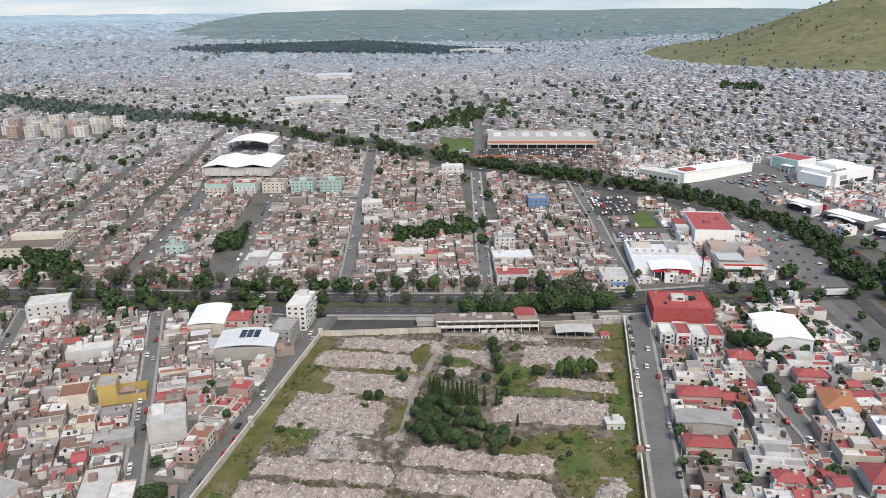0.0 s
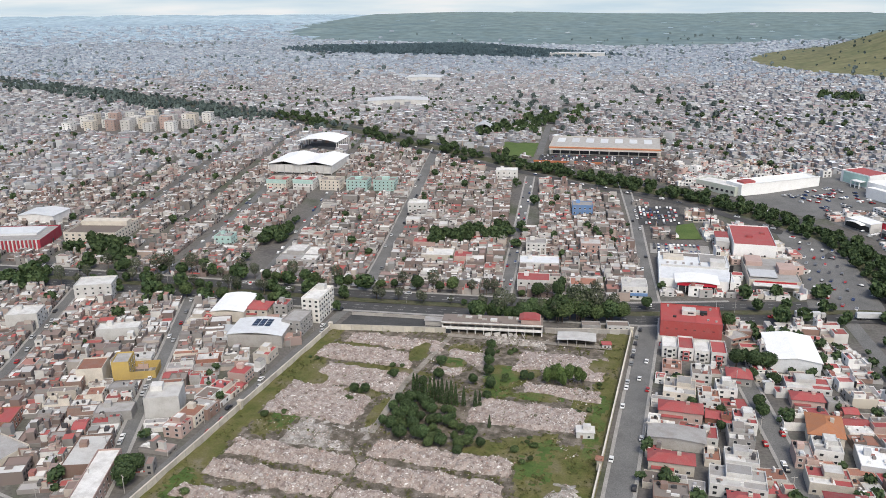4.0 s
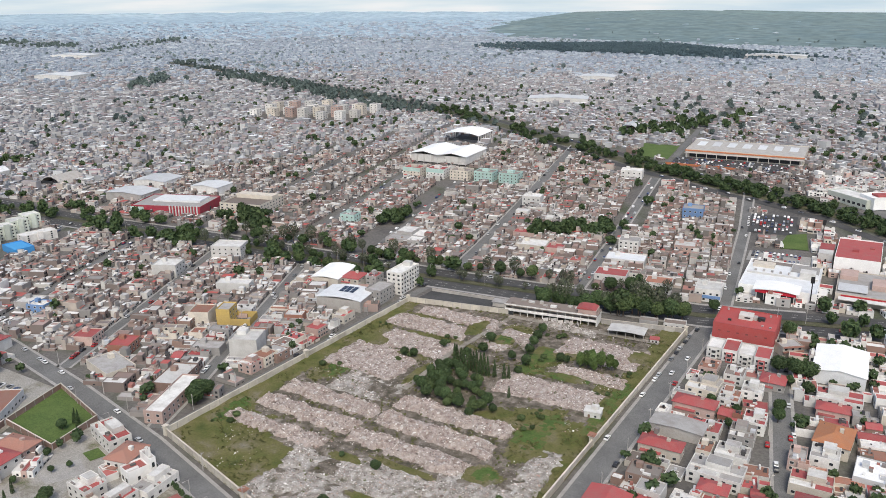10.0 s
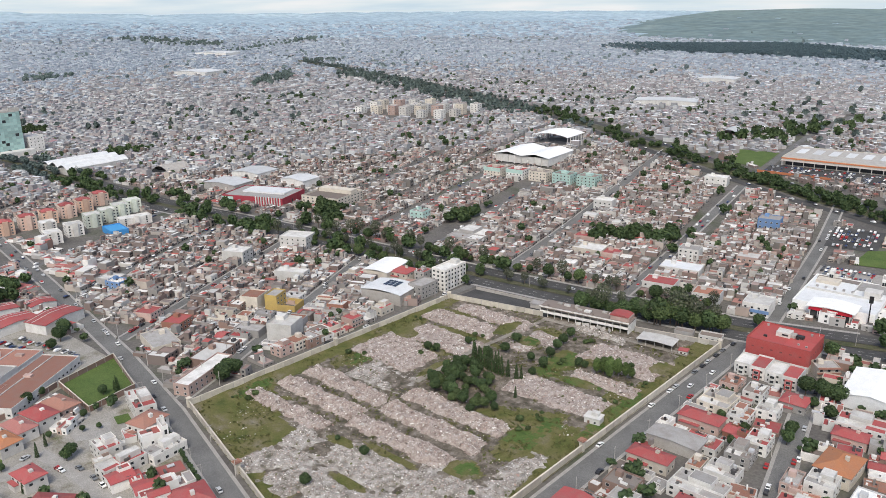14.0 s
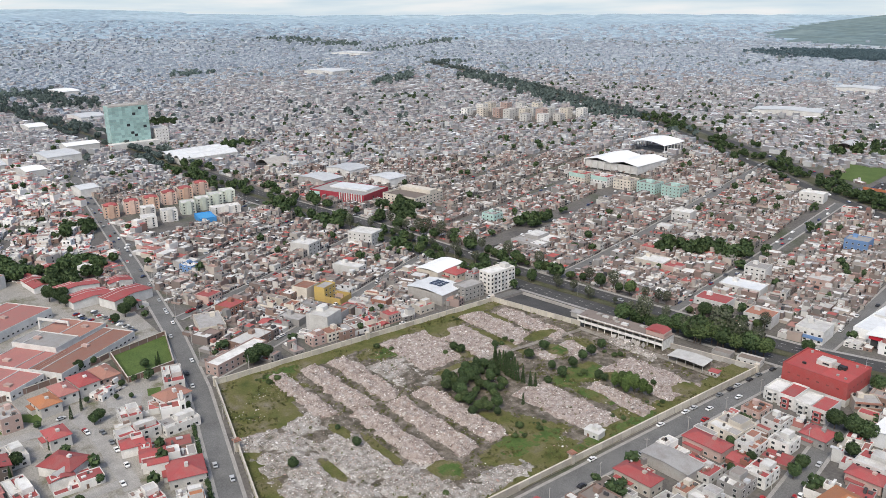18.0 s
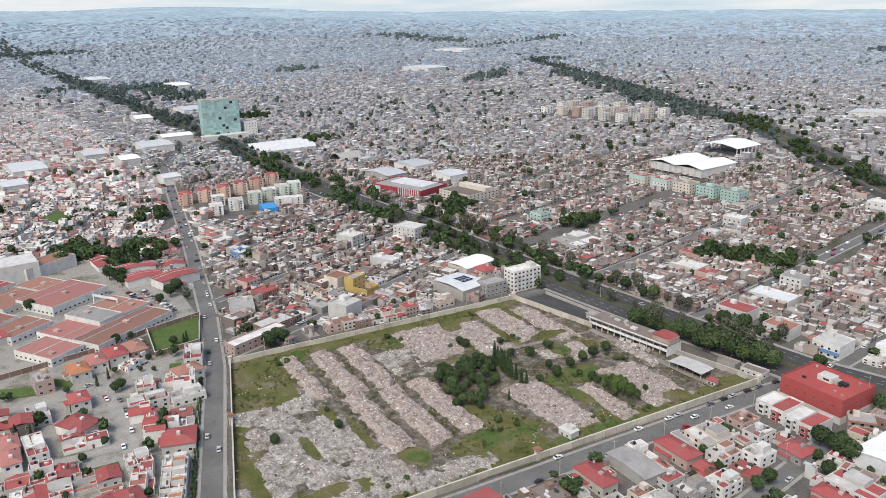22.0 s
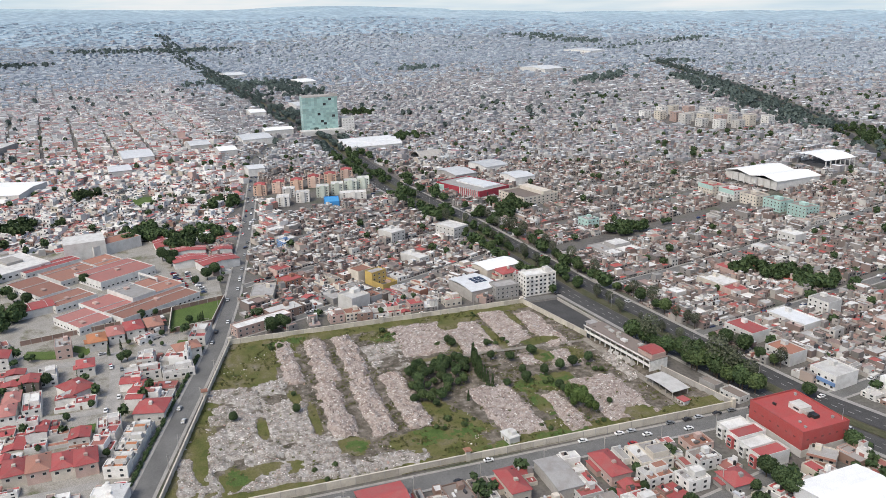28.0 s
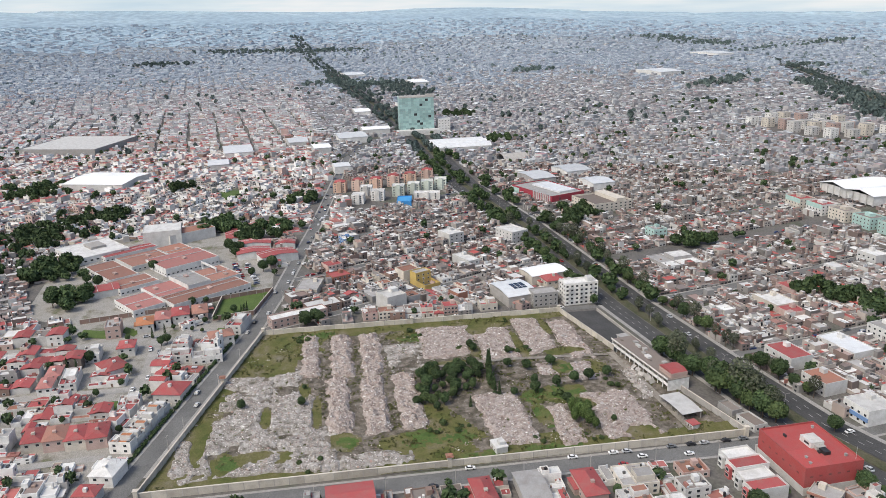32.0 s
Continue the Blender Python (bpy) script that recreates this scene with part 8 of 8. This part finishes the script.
# lawns and fields
for nm, poly, label in (("lawn", GREEN_YARD, "bright green lawn behind a brick wall"), ("field", FIELD, "flat green sports field"), ("field", SPORTS, "small green sports field among the houses")):
    tagged(new(nm, mesh_of(nm, [(x, y, float(height(x, y)) + 0.4) for x, y in poly], [tuple(range(len(poly)))[::-1]], M_LAWN)), label, "lawn", kind="structure")
for a, b in zip(GREEN_YARD, GREEN_YARD[1:] + GREEN_YARD[:1]):
    wall_run(a, b, 3.0, 0.3, M_BRICK, "brick wall round the lawn", "lawn_wall")
wall_run((-150, -123), (-137, -150), 3.0, 0.3, M_BRICK, "long brick wall between the school and the terraces", "school_wall")
wall_run((-137, -150), (-125, -206), 3.0, 0.3, M_BRICK, "long brick wall between the school and the terraces", "school_wall")
for poly in CONDO_LAWN:
    tagged(new("lawn", mesh_of("lawn", [(x, y, 0.3) for x, y in poly], [(3, 2, 1, 0)], M_LAWN)), "small green lawn between the terraces", "lawn", kind="structure")
for poly in CONDO_COURT:
    tagged(new("court", mesh_of("court", [(x, y, 0.2) for x, y in poly], [(3, 2, 1, 0)], M_PAVE)), "paved court between the terraces", "court", kind="structure")


# ---- vehicles ----
def car_kit(paint):
    body = mesh_bm("body", prism(bmesh.new(), [(-2.1, 0.35), (2.1, 0.35), (2.15, 0.75), (1.2, 0.92), (-1.7, 0.98), (-2.12, 0.8)], -0.86, 0.86), paint)
    cabin = mesh_bm("cabin", prism(bmesh.new(), [(-1.6, 0.97), (1.05, 0.9), (0.45, 1.42), (-1.1, 1.45)], -0.74, 0.74), M_GLASS)
    roof = mesh_bm("roof", prism(bmesh.new(), [(-1.1, 1.44), (0.45, 1.41), (0.4, 1.49), (-1.0, 1.51)], -0.72, 0.72), paint)
    return body, cabin, roof


wheel_bm = lathe(bmesh.new(), [(0.28, -0.1), (0.32, -0.08), (0.32, 0.08), (0.28, 0.1)], 10)
bmesh.ops.rotate(wheel_bm, verts=wheel_bm.verts, cent=(0, 0, 0), matrix=Matrix.Rotation(radians(90), 3, "X"))
WHEEL = mesh_bm("wheel", wheel_bm, M_TYRE)
CARS = [(n, car_kit(weathered("car_" + n, c, 0.3, 0.05, vary=0.1))) for n, c in (("white", (0.75, 0.75, 0.74)), ("silver", (0.45, 0.46, 0.47)), ("black", (0.03, 0.03, 0.035)), ("red", (0.35, 0.02, 0.02)), ("grey", (0.16, 0.17, 0.18)))]


def car(x, y, deg, k=None):
    nm, (body, cabin, roof) = CARS[int(rng.choice(5, p=[0.38, 0.24, 0.16, 0.1, 0.12])) if k is None else k]
    ob = thing("car", x, y, deg, "small %s car parked on the asphalt" % nm, "car", "parked cars", 0.33)
    piece("body", body, ob), piece("cabin", cabin, ob), piece("roof", roof, ob)
    for a in (-1.3, 1.3):
        for b in (-0.8, 0.8):
            piece("wheel", WHEEL, ob, a, b, 0.32)


for x, y, d, k in ((80.8, 3, 90, 0), (81, 47, 90, 0), (86, 76, 90, 0), (81, 65, 90, 0), (81, 71, 90, 1), (81, 91, 90, 4), (88, 96, 90, 0), (81, 100, 90, 2), (81, 106, 90, 1), (81, 116, 90, 2), (90.5, 66, 90, 3), (91, -14, 90, 2), (91, 22, 90, 1),
                   (81, 124, 90, 4), (82, 135, 90, 2), (143, 5, 101, 0), (139, 32, 101, 3), (148, -16, 101, 2), (147, 45, 101, 0), (152, 30, 101, 2)):
    car(x, y, d, k)
for line, wd, n in ((W2_ROAD, 5, 16), (W3_ROAD, 5, 12), (W1_ROAD, 5, 9), (CUL_ROAD[1:], 7, 8), (S_ROAD[1:5], 7, 12), (E2_ROAD, 8, 12), (A_ROAD, 7, 12), (D_ROAD, 6, 10)):
    pl = along(line, 6, 0, 0)
    for i in rng.permutation(len(pl))[:n]:
        x, y = pl[i]
        d = off_line(np.array([x]), np.array([y]), line)
        seg = min(range(len(line) - 1), key=lambda q: off_line(np.array([x]), np.array([y]), line[q:q + 2])[0])
        a = math.atan2(line[seg + 1][1] - line[seg][1], line[seg + 1][0] - line[seg][0])
        s = 1 if rng.random() < 0.5 else -1
        car(x - math.sin(a) * s * (wd / 2 - 1), y + math.cos(a) * s * (wd / 2 - 1), math.degrees(a))
for off in (-13, -9, 7, 11):
    pl = along(AVENUE[2:8], 30, off, 0.5)
    for x, y in pl:
        if rng.random() < 0.25:
            car(x, y, 187)
CAR_SHAPE = (np.array([(-2.1, -0.85, 0.2), (2.1, -0.85, 0.2), (2.1, 0.85, 0.2), (-2.1, 0.85, 0.2), (-2.1, -0.85, 0.95), (2.1, -0.85, 0.85), (2.1, 0.85, 0.85), (-2.1, 0.85, 0.95),
                       (-1.7, -0.75, 0.95), (1.1, -0.75, 0.9), (1.1, 0.75, 0.9), (-1.7, 0.75, 0.95), (-1.1, -0.68, 1.5), (0.4, -0.68, 1.48), (0.4, 0.68, 1.48), (-1.1, 0.68, 1.5)]),
             np.array([(0, 1, 5, 4), (1, 2, 6, 5), (2, 3, 7, 6), (3, 0, 4, 7), (4, 5, 6, 7), (8, 9, 13, 12), (9, 10, 14, 13), (10, 11, 15, 14), (11, 8, 12, 15), (12, 13, 14, 15)]))
rows_ = []
for (cx, cy, w, d, deg), share in ((STORE_LOT, 0.45), (MALL_PARK, 0.3), (PARK_N, 0.6), (PARK_M, 0.85)):
    c, s = math.cos(radians(deg)), math.sin(radians(deg))
    for a in np.arange(-w / 2 + 3, w / 2 - 2, 2.7):
        for b in np.arange(-d / 2 + 4, d / 2 - 2, 6.5):
            if rng.random() < share:
                rows_.append((cx + a * c - b * s, cy + a * s + b * c, radians(deg + 90)))
for a in range(9):
    for b in range(5):
        if rng.random() < 0.75:
            rows_.append((222 + a * 5.2 + b * 2.2, 345 - a * 7.6 + b * 1.6, radians(36)))
for k in range(34):
    rows_.append((178 + (k % 4) * 6.5 + float(rng.uniform(-1, 1)), 200 + (k // 4) * 14 + float(rng.uniform(-2, 2)), radians(75)))
for x, y in along(BOULEVARD[1:11], 22, 16, 2) + along(BOULEVARD[1:11], 26, -16, 2):
    rows_.append((x, y, 2.6))
for line in (B_ROAD, C_ROAD, CA_ROAD, F_ROAD, W4_ROAD, W5_ROAD, S_ROAD[4:]):
    a = math.atan2(line[1][1] - line[0][1], line[1][0] - line[0][0])
    for s in (-2.4, 2.4):
        rows_ += [(x, y, a) for x, y in along(line, 24, s, 0.1)]
for k in range(20):
    rows_.append((-226 + (k % 10) * 5.2 + 2.2 * (k // 10), -121 + (k % 10) * 1.2 + 9 * (k // 10) + float(rng.uniform(-1, 1)), 1.9))
ra = np.array(rows_)
one = np.ones(len(ra))
cv, cf = scatter(CAR_SHAPE, ra[:, 0], ra[:, 1], height(ra[:, 0], ra[:, 1]) + 0.32, ra[:, 2], one, one, one)
tagged(new("parked_cars", fast_mesh("parked_cars", [(cv, cf, P_CAR)])), "rows of parked cars in far streets and yards", "cars", kind="stuff")


def lorry(x, y, deg):
    ob = thing("lorry", x, y, deg, "white articulated lorry with a box trailer", "lorry", "lorries", 0.35)
    part("trailer", boxes((-8, 5.5, -1.25, 1.25, 1.1, 4.0)), M_METAL, ob)
    part("cab", boxes((6, 8.2, -1.2, 1.2, 0.7, 3.3)), M_WHITE, ob)
    part("windscreen", boxes((8.2, 8.24, -1.1, 1.1, 1.9, 2.9)), M_GLASS, ob)
    for a in (-7, -5.8, 5.2, 7.2):
        for b in (-1.1, 1.1):
            piece("wheel", WHEEL, ob, a, b, 0.5, 0, 1.6, 1.6, 1.6)


lorry(171, 178, 10), lorry(203, 185, 12)


# ---- street furniture and markings ----
def pole(x, y, h, label="grey concrete utility pole with crossarm", name="utility_pole"):
    ob = thing(name, x, y, float(rng.uniform(0, 180)), label, "pole", "street poles")
    part("shaft", lathe(bmesh.new(), [(0.17, -0.2), (0.11, h)], 8), M_CONC, ob)
    part("crossarm", boxes((-1.1, 1.1, -0.08, 0.08, h - 0.7, h - 0.5)), M_CONC, ob)


def lamp_post(x, y, deg):
    ob = thing("street_lamp", x, y, deg, "tall grey street lamp with a single arm", "street lamp", "street lamps")
    part("pole", lathe(bmesh.new(), [(0.13, -0.2), (0.08, 9)], 8), M_CONC, ob)
    part("arm", boxes((0, 2.2, -0.05, 0.05, 8.85, 8.97)), M_CONC, ob)
    part("lamp_head", boxes((1.7, 2.5, -0.15, 0.15, 8.72, 8.85)), M_GREY, ob)


for y in range(-120, 130, 28):
    pole(92.3, y + 3, 8.5)
for k in range(7):
    pole(-89.2, -70 + k * 26, 8)
for x, y in along(W2_ROAD, 30, 4.6, 0.1) + along(S_ROAD[1:5], 34, -6.4, 0.1) + along(E2_ROAD, 30, 5.6, 0.1):
    pole(x, y, 8.2)
for x, y in along(AVENUE[3:9], 32, 0.5, 0.2):
    lamp_post(x, y, 100)
for x, y in along(S_ROAD[1:4], 30, 6.2, 0.1):
    lamp_post(x, y, 255)
for x, y, h in ((129, 205, 18), (118, 330, 16)):
    ob = thing("sign_mast", x, y, 20, "tall dark advertising mast with a blank panel", "sign", "sign masts")
    part("mast", lathe(bmesh.new(), [(0.4, -0.2), (0.3, h)], 8), M_TANK, ob)
    part("panel", boxes((-1.1, 1.1, -0.3, 0.3, h - 4, h)), M_TANK, ob)
dash = (np.array([(-1.5, -0.12, 0), (1.5, -0.12, 0), (1.5, 0.12, 0), (-1.5, 0.12, 0)]), np.array([(0, 1, 2, 3)]))
dv = []
for (x0, y0), (x1, y1) in zip(AVENUE[2:9], AVENUE[3:10]):
    l, a = math.hypot(x1 - x0, y1 - y0), math.atan2(y1 - y0, x1 - x0)
    for t in np.arange(0, l, 8.0):
        for off in (-11.5, -7.5, 7.5, 11.5):
            px, py = x0 + (x1 - x0) * t / l, y0 + (y1 - y0) * t / l
            dv.append((px - 2 * (1 if off > 0 else -1) * 1.0, py + off, a))
da = np.array(dv)
one = np.ones(len(da))
v, f = scatter(dash, da[:, 0], da[:, 1], height(da[:, 0], da[:, 1]) + 0.36, da[:, 2], one, one, one)
tagged(new("lane_markings", fast_mesh("lane_markings", [(v, f, M_LINE)])), "worn white lane dashes on the avenue", "markings", kind="stuff")


def pavement(line, off, width, lift=0.28):
    strip("pavement", beside(line, off), width, M_PAVE, lift, "pale concrete pavement beside the street", "pavement")


for line, w in ((E_ROAD, 13), (S_ROAD[1:6], 12), (E2_ROAD, 11), (W2_ROAD, 9), (W3_ROAD, 9), (A_ROAD, 12), (B_ROAD, 10), (D_ROAD, 10)):
    for s in (-1, 1):
        pavement(line, s * (w / 2 - 0.9), 1.5)
pavement(AVENUE[3:9], 17, 2.5, 0.38), pavement(AVENUE[3:9], -17, 2.5, 0.38)
# clipped hedge along the south road
hx_ = along(S_ROAD[1:3], 1.3, 6.9, 0.3)
hq = np.array(hx_)
sv = rng.uniform(0.22, 0.42, len(hq))
v, f = scatter(YARD_CROWN, hq[:, 0], hq[:, 1], np.zeros(len(hq)), rng.uniform(0, 6.3, len(hq)), sv, sv, sv)
tagged(new("hedge", fast_mesh("hedge", [(v, f, L_DARK)])), "dark clipped hedge along the south road", "hedge", kind="stuff")
